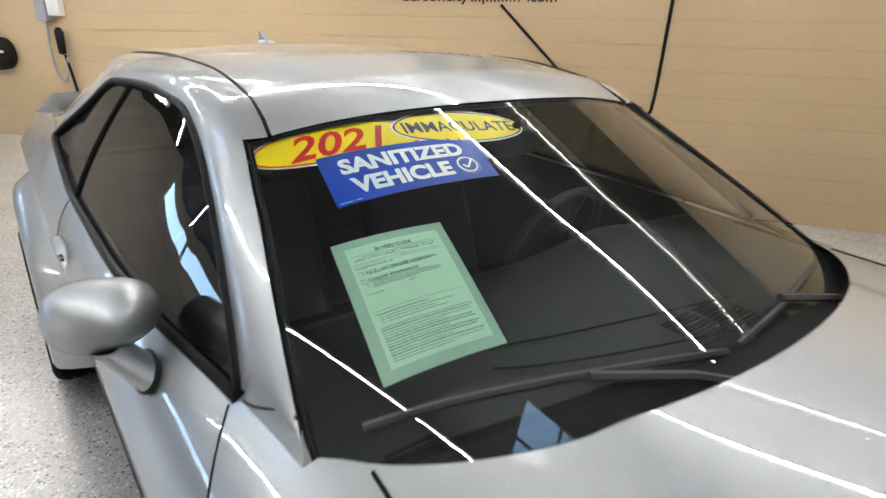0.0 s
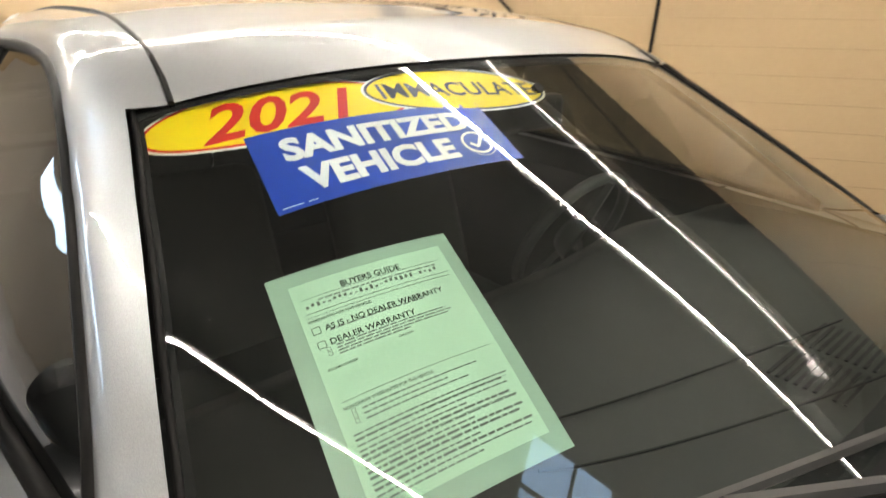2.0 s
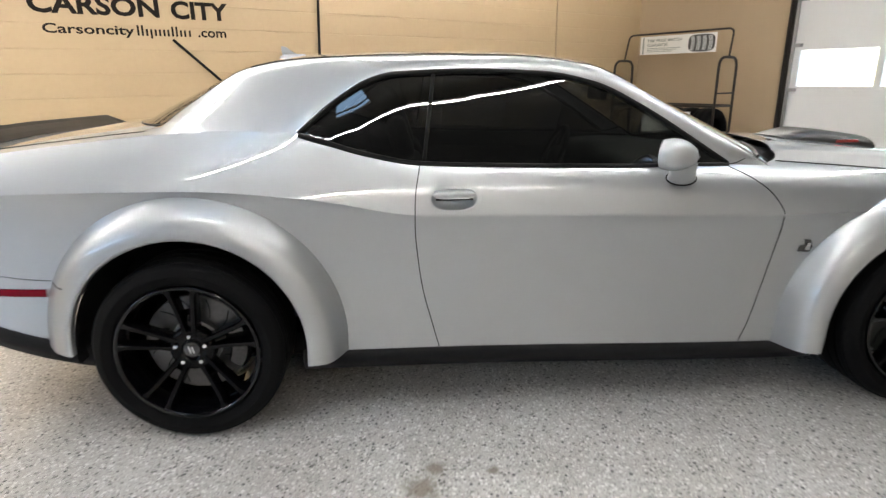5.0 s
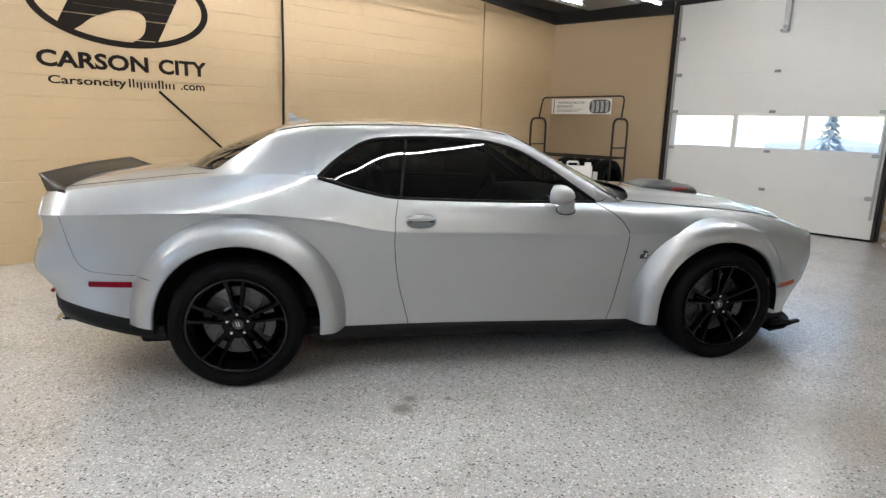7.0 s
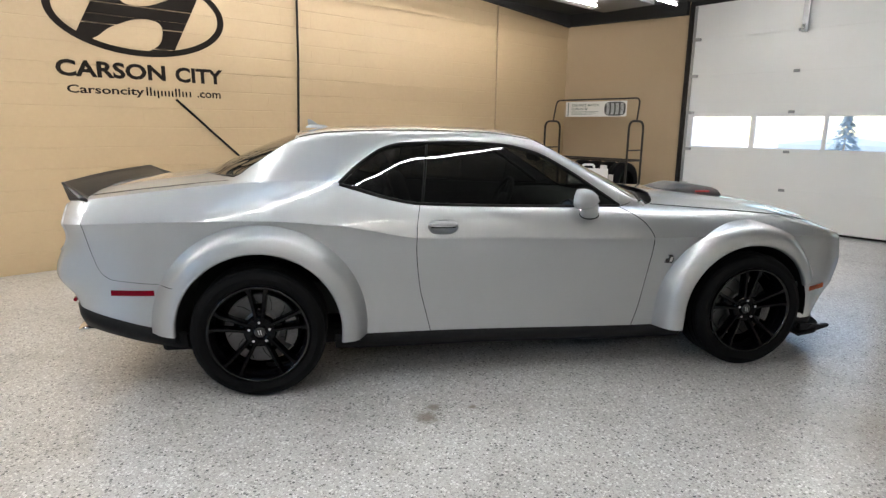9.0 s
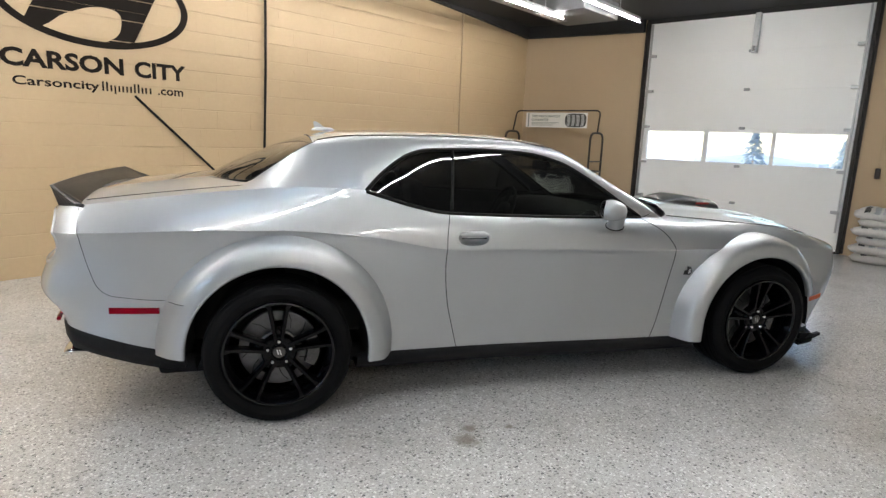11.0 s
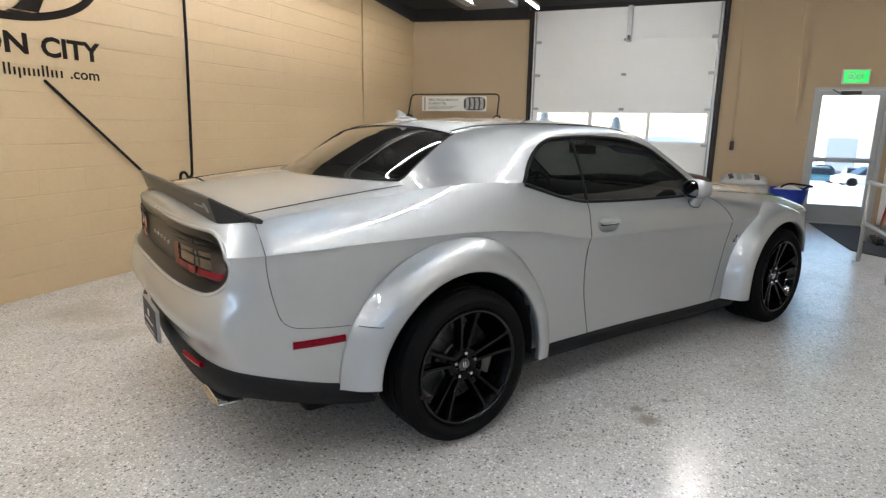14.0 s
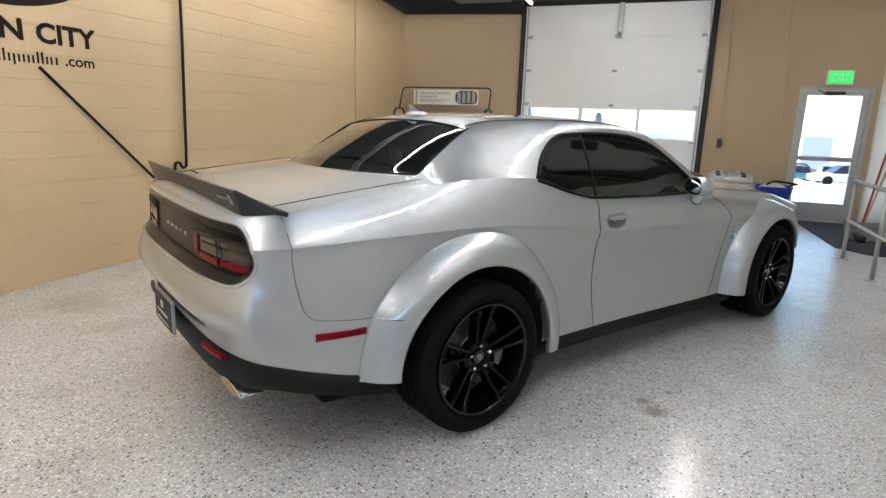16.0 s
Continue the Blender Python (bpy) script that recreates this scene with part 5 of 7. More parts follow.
bm = bmesh.new()
for s in (-1, 1):
    sheet(bm, tail_strip(0.0, 0.850, 0.775, 1.015, 0.054, s, 40))
tidy(bm)
flip_out(bm)
part("tail_panel", bm, PANEL_BLACK, CAR, "gloss black tail panel", smooth=True)
for s in (-1, 1):
    lamp = part("tail_lamp", tail_sheet(0.36, 0.805, 0.846, 0.962, 0.047, s), SMOKE_LENS, CAR, "smoked tail lamp with red lower band, unlit")
    part("red_band", tail_sheet(0.36, 0.594, 0.846, 0.874, 0.041, s), RED_LENS, lamp, "red lens band")
    part("red_band", tail_sheet(0.610, 0.805, 0.846, 0.872, 0.041, s), RED_LENS, lamp, "red lens band")
    part("red_band", tail_sheet(0.352, 0.392, 0.846, 0.946, 0.0405, s, 5), RED_LENS, lamp, "red lens band")
    for z0, z1, dp in ((0.946, 0.966, 0.036), (0.972, 0.982, 0.040)):
        bm = bmesh.new()
        sheet(bm, [[a + (b - a) * t for a, b in zip(p, q)] for p, q in zip(tail_strip(0.345, 0.800, z0, z1, dp + 0.014, s, 24, 3), tail_strip(0.345, 0.800, z0, z1, dp, s, 24, 3)) for t in (1.0,)])
        sheet(bm, [[p[0], q[0]] for p, q in zip(tail_strip(0.345, 0.800, z0, z1, dp + 0.014, s, 24, 3), tail_strip(0.345, 0.800, z0, z1, dp, s, 24, 3))])
        flip_out(bm)
        part("dark_visor", bm, PANEL_BLACK, lamp, smooth=True)
    part("lens_bar", tail_sheet(0.43, 0.800, 0.916, 0.921, 0.043, s), PANEL_BLACK, lamp)
    mid = tail_strip(0.598, 0.606, 0.842, 0.985, 0.038, s, 2)
    part("lamp_divider", tubed([mid[0][0], mid[0][2], mid[1][3] + Vector((0, -0.008 * s, 0)), mid[1][4] + Vector((0, -0.018 * s, 0)), mid[1][-1] + Vector((0, -0.012 * s, 0))], 0.0032, 6), PANEL_BLACK, lamp)
    r0 = tail_strip(0.45, 0.63, 0.46, 0.49, 0.0, s, 12)
    part("bumper_reflector", tubed([Vector((p[3].x + 0.020, p[3].y, 0.482)) for p in r0], 0.011, 8), RED_LENS, CAR, "red bumper reflector")


def tail_at(y):
    ys = [c[1].y for c in TAIL_COLS]
    k = min(max(1, int(np.searchsorted(ys, y))), len(TAIL_COLS) - 1)
    f = (y - ys[k - 1]) / max(ys[k] - ys[k - 1], 1e-6)
    return TAIL_COLS[k - 1][1].lerp(TAIL_COLS[k][1], f), TAIL_COLS[k - 1][2].lerp(TAIL_COLS[k][2], f).normalized()


def recess_point(a, shrink, depth, flat):
    """On the recess's edge at angle a: shrunk inwards, and so deep; flat 1 lies on the lamp panel's sheet."""
    w = math.cos(a)
    py = 0.66 + 0.165 * math.sin(a) ** (2 / 3.4)
    y = py - shrink * math.sin(a)
    z = 0.902 + ((0.124 if w > 0 else 0.106) - shrink) * w
    p, n = tail_at(y)
    d = inset(p.x, z, 0) - rear_part(p) * 0.083 * math.exp(-((z - 0.675) / (0.11 if z < 0.675 else 0.135)) ** 2)
    d = d * (1 - flat) + 0.050 * flat + depth
    return Vector((p.x - n.x * d, p.y - n.y * d, z))


def recess_line(shrink, depth, flat):
    """Half of the recess's edge, from the middle of its top round the end to the middle of its foot."""
    out = []
    for z in (1, -1):
        run = []
        for y in np.linspace(0, 0.66, 24)[:-1]:
            p, n = tail_at(y)
            h = 0.902 + z * ((0.124 if z > 0 else 0.106) - shrink)
            d = inset(p.x, h, 0) - rear_part(p) * 0.083 * math.exp(-((h - 0.675) / (0.11 if h < 0.675 else 0.135)) ** 2)
            d = d * (1 - flat) + 0.050 * flat + depth
            run.append(Vector((p.x - n.x * d, p.y - n.y * d, h)))
        out.append(run)
    bend = [recess_point(a, shrink, depth, flat) for a in np.linspace(0, math.pi, 41)]
    return out[0] + bend + out[1][::-1]


for s in (-1, 1):
    part("tail_bezel", tubed([mirrored(q, s) for q in recess_line(-0.004, 0.004, 0.0)], 0.009, 10), PAINT, CAR, smooth=True)
    bm = bmesh.new()
    sheet(bm, [[mirrored(q, s) for q in recess_line(*k)] for k in ((0.0, 0.002, 0.0), (0.014, 0.0, 0.45), (0.034, -0.006, 1.0), (0.036, 0.010, 1.0))])
    flip_out(bm)
    part("recess_lining", bm, PANEL_BLACK, CAR, smooth=True)
for k in range(5):
    y = 0.125 - 0.078 * k
    part("tail_letter", boxed(-1.056, -1.049, y - 0.014, y + 0.014, 0.899, 0.913, 0.001), GALV, CAR)
# number plate recess with a dealer plate, lettering left plain
plate = part("number_plate", boxed(-1.128, -1.112, -0.16, 0.16, 0.435, 0.590, 0.003), GALV, CAR, "dark dealer plate in a bright frame")
part("plate_face", boxed(-1.131, -1.127, -0.154, 0.154, 0.441, 0.584, 0.001), PRINT_BLACK, plate)
part("plate_mark", boxed(-1.134, -1.130, -0.022, 0.022, 0.525, 0.560, 0.001), CHROME, plate)
part("plate_line", boxed(-1.134, -1.130, -0.10, 0.10, 0.495, 0.508, 0.001), CHROME, plate)
part("plate_line", boxed(-1.134, -1.130, -0.11, 0.11, 0.457, 0.468, 0.001), CHROME, plate)

# rear spoiler: a blade with folded ends that run forward to a point
def spoiler_x(a):
    return -1.035 + 0.035 * a * a + 0.115 * max(0.0, (a - 0.87) / 0.13)


def spoiler_face(y, z):
    a = abs(y) / 0.828
    return spoiler_x(a) + 0.030 - 0.024 * (z - 1.068) / 0.062


bm = bmesh.new()
rows = []
for s in [-1 + 0.13 * k / 6 for k in range(6)] + list(np.linspace(-0.87, 0.87, 41)) + [1 - 0.13 * k / 6 for k in range(5, -1, -1)]:
    a = abs(s)
    end = max(0.0, (a - 0.87) / 0.13)
    y = 0.828 * s
    xr = spoiler_x(a)
    zt = 1.160 - 0.008 * a - 0.072 * end
    zb = 1.070 - 0.012 * a + 0.006 * end
    xf = xr + 0.13 - 0.09 * end
    zf = z_shoulder(-0.9) + 0.045 * (1 - a ** 2.2) - 0.004
    rows.append([Vector((xr + 0.075 - 0.03 * end, y, zb - 0.012)), Vector((xr + 0.030, y, zb)), Vector((xr + 0.006, y, max(zt - 0.012, zb + 0.002))), Vector((xr, y, zt)), Vector((xr + 0.012, y, zt + 0.002)),
                 Vector((xr + 0.035, y, zt - 0.012 * (1 - end))), Vector(((xr + 0.05 + xf) / 2, y, zt * 0.35 + zf * 0.65)), Vector((xf, y, zf))])
sheet(bm, rows)
for e in (rows[0], rows[-1]):
    bm.faces.new([bm.verts.new(p) for p in e])
bmesh.ops.recalc_face_normals(bm, faces=bm.faces)
sp = part("spoiler", bm, PAINT_DARK, CAR, "satin dark grey rear deck spoiler")
for y0, w in ((-0.635, 0.045), (-0.580, 0.055)):
    part("spoiler_word", prism([(y0, 1.108), (y0 + w, 1.108), (y0 + w, 1.115), (y0, 1.115)], 0.002, lambda u, v, d: (spoiler_face(u, v) - d, u, v)), GREY_PLASTIC, sp)
part("spoiler_emblem", prism([(-0.680, 1.094), (-0.662, 1.092), (-0.652, 1.102), (-0.656, 1.112), (-0.646, 1.122), (-0.654, 1.130), (-0.674, 1.128), (-0.682, 1.112)], 0.003, lambda u, v, d: (spoiler_face(u, v) - d, u, v)), GREY_PLASTIC, sp)

# roof fin
bm = prism([(0.36, 1.452), (0.245, 1.452), (0.238, 1.505), (0.262, 1.503), (0.30, 1.475)], 0.018, lambda u, v, w: (u, w - 0.009, v))
bmesh.ops.bevel(bm, geom=list(bm.edges), offset=0.003, segments=2, affect="EDGES")
part("roof_antenna", bm, PAINT, CAR, "silver shark-fin aerial")
part("antenna_base", lathed([(0.0, 0.012), (0.03, 0.010), (0.042, 0.0), (0.044, -0.01)], 24, "z", Matrix.Translation((0.30, 0, 1.458)) @ Matrix.Diagonal((1.7, 0.8, 1, 1))), PAINT, CAR, smooth=True)

# scoop standing through the bonnet
bm = bmesh.new()
rows = []
for x in np.linspace(2.78, 3.20, 16):
    t = (x - 2.78) / 0.42
    h = 0.050 * min(1.0, t / 0.35) ** 0.8 * (1 - 0.35 * max(0, t - 0.6)) + 0.004
    w = 0.24 - 0.09 * max(0.0, 1 - t) ** 1.5
    zb = hood_z(x, 0.2)
    rows.append([Vector((x, w * f, hood_z(x, w * f) - 0.01 if abs(f) > 0.99 else max(hood_z(x, w * f), zb) + h * (1 - abs(f) ** 6))) for f in (-1.0, -0.97, -0.9, -0.75, -0.5, -0.2, 0.2, 0.5, 0.75, 0.9, 0.97, 1.0)])
sheet(bm, rows)
front = rows[-1]
cen = Vector((3.17, 0, front[5].z - 0.02))
vs = [bm.verts.new(p) for p in front]
bm.faces.new(vs)
bmesh.ops.recalc_face_normals(bm, faces=bm.faces)
flip_out(bm)
scoop = part("bonnet_scoop", bm, PAINT_DARK, CAR, "matte dark grey bonnet scoop", smooth=True)
for s in (-1, 1):
    part("scoop_decal", boxed(2.99, 3.10, 0.2395 * s - 0.004, 0.2395 * s + 0.004, hood_z(3.05, 0.24) + 0.012, hood_z(3.05, 0.24) + 0.024), RED_PLASTIC, scoop)

# ---- cabin ----
bm = bmesh.new()
for s in (-1, 1):
    rows = []
    for x in np.linspace(-0.30, 2.36, 50):
        zs = z_shoulder(x)
        rows.append([Vector((x, (body_y(x, max(z, z_sill(x))) - 0.055) * s, z)) for z in np.linspace(0.30 if x > 0.58 else 0.90, zs - 0.012, 8)])
    sheet(bm, rows)
sheet(bm, [[Vector((x, y, 0.30)) for y in (-0.86, 0.86)] for x in (0.58, 2.36)])
sheet(bm, [[Vector((2.38, y, z)) for y in (-0.74, 0.74)] for z in (0.30, 0.94)])
part("cabin_tub", bm, CABIN, CAR)
bm = bmesh.new()
rows = []
for x in np.linspace(-0.40, 0.30, 8):
    rows.append([Vector((x, y, 1.09 - 0.06 * max(0, x + 0.1))) for y in np.linspace(-0.76, 0.76, 9)])
sheet(bm, rows)
part("parcel_shelf", bm, CABIN, CAR)
bm = bmesh.new()
rows = []
for x in np.linspace(0.22, 1.76, 24):
    zr, yr = rail_z(x), rail_y(x)
    rows.append([Vector((x, y, zr - 0.018 + 0.040 * (1 - (abs(y) / yr) ** 2.4))) for y in np.linspace(-yr + 0.015, yr - 0.015, 17)])
sheet(bm, rows)
part("headliner", bm, CABIN, CAR)
# dashboard
bm = bmesh.new()
rows = []
for y in np.linspace(-0.80, 0.80, 33):
    hump = 0.035 * math.exp(-((y - 0.38) / 0.2) ** 2)
    rows.append([Vector((2.46, y, 0.955)), Vector((2.30, y, 0.972)), Vector((2.10, y, 0.975 + hump * 0.5)), Vector((1.93, y, 0.965 + hump)), Vector((1.86, y, 0.94 + hump)), Vector((1.84, y, 0.90)), Vector((1.90, y, 0.78)), Vector((1.98, y, 0.60))])
sheet(bm, rows)
dash = part("dashboard", bm, DASH, CAR, "black soft-touch dashboard", smooth=True)
for y in (0.05, 0.17, -0.62):
    for k in range(9):
        part("vent_slat", boxed(2.335 + 0.012 * k, 2.340 + 0.012 * k, y - 0.05, y + 0.05, 0.9715, 0.9740), TRIM, dash)
for a, b, c, d in ((2.185, 2.300, -0.40, 0.0), (2.262, 2.415, -0.40, 0.0)):
    part("dash_seam", tubed([Vector((a + (b - a) * t ** 0.8, c + (d - c) * t, 0.979)) for t in np.linspace(-0.1, 1.6, 18) if t >= 0], 0.002, 6), TRIM, dash)
# steering wheel
sw = part("steering_wheel", tubed([Matrix.Translation((1.70, 0.38, 0.90)) @ Matrix.Rotation(radians(-66), 4, "Y") @ Vector((0.185 * math.cos(a), 0.185 * math.sin(a), 0)) for a in np.linspace(0, 2 * math.pi, 33)[:-1]], 0.015, 8, closed=True), CABIN, CAR, smooth=True)
for a in (0.1, 2.4, 3.9):
    part("wheel_spoke", tubed([Matrix.Translation((1.71, 0.38, 0.90)) @ Matrix.Rotation(radians(-66), 4, "Y") @ Vector((r * math.cos(a), r * math.sin(a), 0)) for r in (0.0, 0.18)], 0.017, 6), CABIN, sw)
part("wheel_hub", lathed([(0.0, 0.03), (0.05, 0.025), (0.065, 0.0), (0.065, -0.03)], 20, "z", Matrix.Translation((1.71, 0.38, 0.90)) @ Matrix.Rotation(radians(-66), 4, "Y")), CABIN, sw, smooth=True)


def seat(x, y, wide=0.26, back=0.72):
    bm = bmesh.new()
    box(bm, -0.06, 0.50, -wide, wide, 0.32, 0.52, 0.05, 3)
    st = part("seat", bm, CABIN, CAR, "black bucket seat", smooth=True)
    st.location = (x, y, 0)
    bm = bmesh.new()
    box(bm, -0.07, 0.07, -wide, wide, 0.0, back - 0.14, 0.055, 3, m=Matrix.Translation((-0.02, 0, 0.46)) @ Matrix.Rotation(radians(-20), 4, "Y"))
    part("backrest", bm, CABIN, st, smooth=True)
    bm = bmesh.new()
    box(bm, -0.045, 0.045, -0.14, 0.14, 0.60, 0.80, 0.04, 3, m=Matrix.Translation((-0.02, 0, 0.42)) @ Matrix.Rotation(radians(-18), 4, "Y"))
    part("headrest", bm, CABIN, st, smooth=True)


seat(1.05, -0.37)
seat(1.05, 0.37)
seat(0.22, -0.33, 0.30, 0.60)
seat(0.22, 0.33, 0.30, 0.60)
# inside mirror
im = part("inside_mirror", boxed(-0.018, 0.018, -0.12, 0.12, -0.033, 0.033, 0.014, 3), TRIM, CAR)
im.location = (1.83, 0.0, 1.265)
part("mirror_mount", tubed([(0.01, 0, 0.02), (0.05, 0, 0.055)], 0.010, 6), TRIM, im)


# ---- lights under the ceiling ----
def strip_light(x, y, length, slot=False):
    lamp = empty("strip_light", pose(x, y, 3.16))
    tagged(lamp, "long thin white tube light hung under the black ceiling", "light", "ceiling tube lights")
    n = max(1, round(length / 1.22))
    part("housing", boxed(-length / 2, length / 2, -0.020, 0.020, 0.026, 0.07, 0.006), GREY_PLASTIC, lamp)
    seg = length / n
    for k in range(n):
        x0 = -length / 2 + seg * k
        part("tube", tubed([(x0 + 0.012, 0, 0), (x0 + seg - 0.012, 0, 0)], 0.016 if slot else 0.007, 10), TUBE_SLOT if slot else TUBE, lamp)
    for e in (-0.42, 0.42):
        part("hanger", tubed([(e * length, 0, 0.07), (e * length, 0, 0.29)], 0.004, 6), GALV, lamp)
    # unseen side plates, added to cut these tubes' light on the upper wall
    if y > 1.0 and not slot:
        for s in (-1, 1):
            part("side_light_block", boxed(-length / 2, length / 2, s * 0.055 - 0.002, s * 0.055 + 0.002, -0.040, 0.05), GREY_PLASTIC, lamp)
    # unseen plates added under the tube to keep its light off the lower wall
    if slot:
        for s in (-1, 1):
            part("under_light_block", boxed(-length / 2, length / 2, min(s * 0.010, s * 0.075), max(s * 0.010, s * 0.075), -0.042, -0.038), GALV, lamp)


# the short strip at x -2.32 is unseen, added in a gap to brighten the floor
for x, y, ln, slot in ((1.8, -2.10, 9.0, False), (2.4, 0.59, 8.0, False), (-2.32, 0.59, 1.22, False), (-5.5, 0.59, 4.9, False), (2.6, 1.40, 6.1, True), (-1.5, 1.40, 1.83, False), (-4.8, 1.40, 4.6, False), (-7.0, -2.10, 3.66, False), (-2.21, -5.75, 3.66, False)):
    strip_light(x, y, ln, slot)

# galvanised duct high up
bm = bmesh.new()
box(bm, 5.35, 6.35, 0.9, 1.75, 3.20, 3.44, 0.01)
tagged(part("air_duct", bm, DULL_ZINC), "galvanised sheet metal duct against the ceiling", "duct")

# ---- wall sign ----
def on_wall(bm, x, z, depth=0.003):
    for v in bm.verts:
        v.co = Vector((x + v.co.x, NORTH - depth - v.co.z, z + v.co.y))
    return bm


sign = empty("wall_sign", pose(0, 0, 0))
tagged(sign, "dark brown painted oval emblem and words on the wall", "sign")
part("word", on_wall(fit_width(text_mesh("CARSON", 0.2, bold=0.007), 1.005, 0.162), -0.195, 1.992), LOGO_BROWN, sign, "dark painted capital letters")
part("word", on_wall(fit_width(text_mesh("CITY", 0.2, bold=0.007), 0.520, 0.162), 0.668, 1.988), LOGO_BROWN, sign, "dark painted capital letters")
part("word", on_wall(fit_width(text_mesh("Carsoncity", 0.1, bold=0.002), 0.700, 0.105), -0.272, 1.782), LOGO_BROWN, sign)
for k in range(7):
    # plain bars in place of a trade name
    x0 = 0.100 + 0.073 * k
    h = 0.088 if k in (0, 4) else 0.058
    for o in ((0.0, 0.036) if k < 6 else (0.006,)):
        bm = boxed(x0 + o, x0 + o + 0.017, 1.753 - (0.022 if k == 1 and o else 0), 1.753 + h, -0.0004, 0.0004)
        for v in bm.verts:
            v.co = Vector((v.co.x, NORTH - 0.003 - v.co.z, v.co.y))
        part("word_bar", bm, LOGO_BROWN, sign)
part("word", on_wall(fit_width(text_mesh(".com", 0.1, bold=0.002), 0.265, 0.062), 0.758, 1.783), LOGO_BROWN, sign)
bm = bmesh.new()
N = 72
EX, EZ, EA, EB = 0.115, 2.585, 0.862, 0.435
rows = []
for k in range(N + 1):
    a = 2 * math.pi * k / N
    th = 0.072
    rows.append([Vector((EX + (EA - d) * math.cos(a), NORTH - 0.003, EZ + (EB - d * 0.85) * math.sin(a))) for d in (0.0, th)])
sheet(bm, rows)
tidy(bm)
part("oval_ring", bm, LOGO_BROWN, sign)


# the emblem's slanted letter: two legs and a waist, point-symmetric about the oval's middle
counter_l = curve_at([(-0.300, -0.47), (-0.274, -0.425), (-0.179, -0.307), (-0.120, -0.185), (-0.095, -0.127), (-0.068, -0.035), (-0.059, 0.045)])
counter_r = curve_at([(-0.385, 0.020), (-0.365, 0.064), (-0.314, 0.143), (-0.270, 0.176), (-0.223, 0.192), (-0.170, 0.199), (-0.128, 0.196), (-0.090, 0.172), (-0.068, 0.130), (-0.059, 0.055)])


def emblem_rows(v, upper):
    """Where the letter is painted across the height v: pairs of left and right ends."""
    w = -v if upper else v
    span = EA * max(0.0, 1 - (v / EB) ** 2) ** 0.5 - 0.02
    left, right = max(-0.482 + 0.50 * v, -span), min(0.482 + 0.50 * v, span)
    if w > -0.059:
        return [(left, right)]
    a, b = max(counter_l(w), -span), min(counter_r(w), span)
    if upper:
        a, b = -b, -a
    return [(left, max(left, a)), (min(right, b), right)]


BH = 0.2032
cuts = [-0.375] + [k * BH - EZ for k in range(10, 16) if -0.37 < k * BH - EZ < 0.37] + [0.375]
for v0, v1 in zip(cuts, cuts[1:]):
    for upper, w0, w1 in ((False, v0, min(v1, -0.0595)), (False, max(v0, -0.0585), min(v1, 0.0585)), (True, max(v0, 0.0595), v1)):
        w0, w1 = w0 + (0.004 if w0 == v0 else 0), w1 - (0.004 if w1 == v1 else 0)
        if w1 - w0 < 0.004:
            continue
        runs = [emblem_rows(v, upper) for v in np.linspace(w0, w1, 24)]
        for k in range(len(runs[0])):
            bm = bmesh.new()
            sheet(bm, [[Vector((EX + r[k][0], NORTH - 0.004, EZ + v)), Vector((EX + r[k][1], NORTH - 0.004, EZ + v))] for v, r in zip(np.linspace(w0, w1, 24), runs)])
            part("emblem_stroke", tidy(bm), LOGO_BROWN, sign)

# ---- lines on the block wall ----
bm = tubed([(0.392, NORTH - 0.02, 1.725), (1.985, NORTH - 0.05, 0.22)], 0.013, 8)
tagged(part("wall_pole", bm, BLACK_HOSE), "black pole leaning across the block wall", "pole")
pts = rounded([(1.885, NORTH - 0.05, CEIL), (1.865, NORTH - 0.05, 2.2), (1.82, NORTH - 0.05, 1.05), (1.80, NORTH - 0.06, 0.86), (1.745, NORTH - 0.06, 0.845), (1.715, NORTH - 0.06, 0.905), (1.655, NORTH - 0.06, 0.905), (1.64, NORTH - 0.06, 0.82), (1.66, NORTH - 0.05, 0.70)], 0.05)
tagged(part("air_hose", tubed(pts, 0.015, 8), BLACK_HOSE, smooth=True), "black air hose hanging down the wall", "hose")
pts = rounded([(5.47, NORTH - 0.012, 3.42), (5.47, NORTH - 0.012, 1.22), (5.55, NORTH - 0.012, 1.185), (6.02, NORTH - 0.012, 1.175)], 0.06)
cond = tagged(part("pipe_run", tubed(pts, 0.012, 8), WALL_FLAT, smooth=True), "thin tan painted pipe down the block wall", "pipe")
part("valve", lathed([(0.0, -0.03), (0.028, -0.025), (0.028, 0.03), (0.0, 0.035)], 16, "z", Matrix.Translation((6.06, NORTH - 0.03, 1.17)) @ Matrix.Rotation(radians(90), 4, "Y")), GALV, cond, "bright pipe valve")

# socket box with hanging cables and a dark charger handle
box_ = empty("socket_box", pose(-5.32, NORTH, 1.63))
tagged(box_, "grey wall socket box with hanging black cables", "socket")
part("housing", boxed(-0.20, -0.02, -0.10, 0.0, -0.13, 0.14, 0.012), GREY_PLASTIC, box_)
part("cover", boxed(0.0, 0.20, -0.09, 0.0, -0.07, 0.16, 0.012), WHITE_PLASTIC, box_)
part("plug", lathed([(0.0, -0.09), (0.055, -0.08), (0.065, 0.06), (0.03, 0.09)], 16, "z", Matrix.Translation((0.13, -0.09, -0.36)) @ Matrix.Diagonal((0.9, 0.7, 1.8, 1))), BLACK_HOSE, box_, "black plug handle", smooth=True)
loop = [(-0.10, -0.05, -0.13), (-0.13, -0.05, -0.45), (-0.10, -0.05, -0.75), (0.02, -0.05, -0.88), (0.13, -0.06, -0.75), (0.17, -0.07, -0.55)]
part("cable", tubed(rounded(loop, 0.2, 6), 0.016, 8), GREY_PLASTIC, box_, smooth=True)
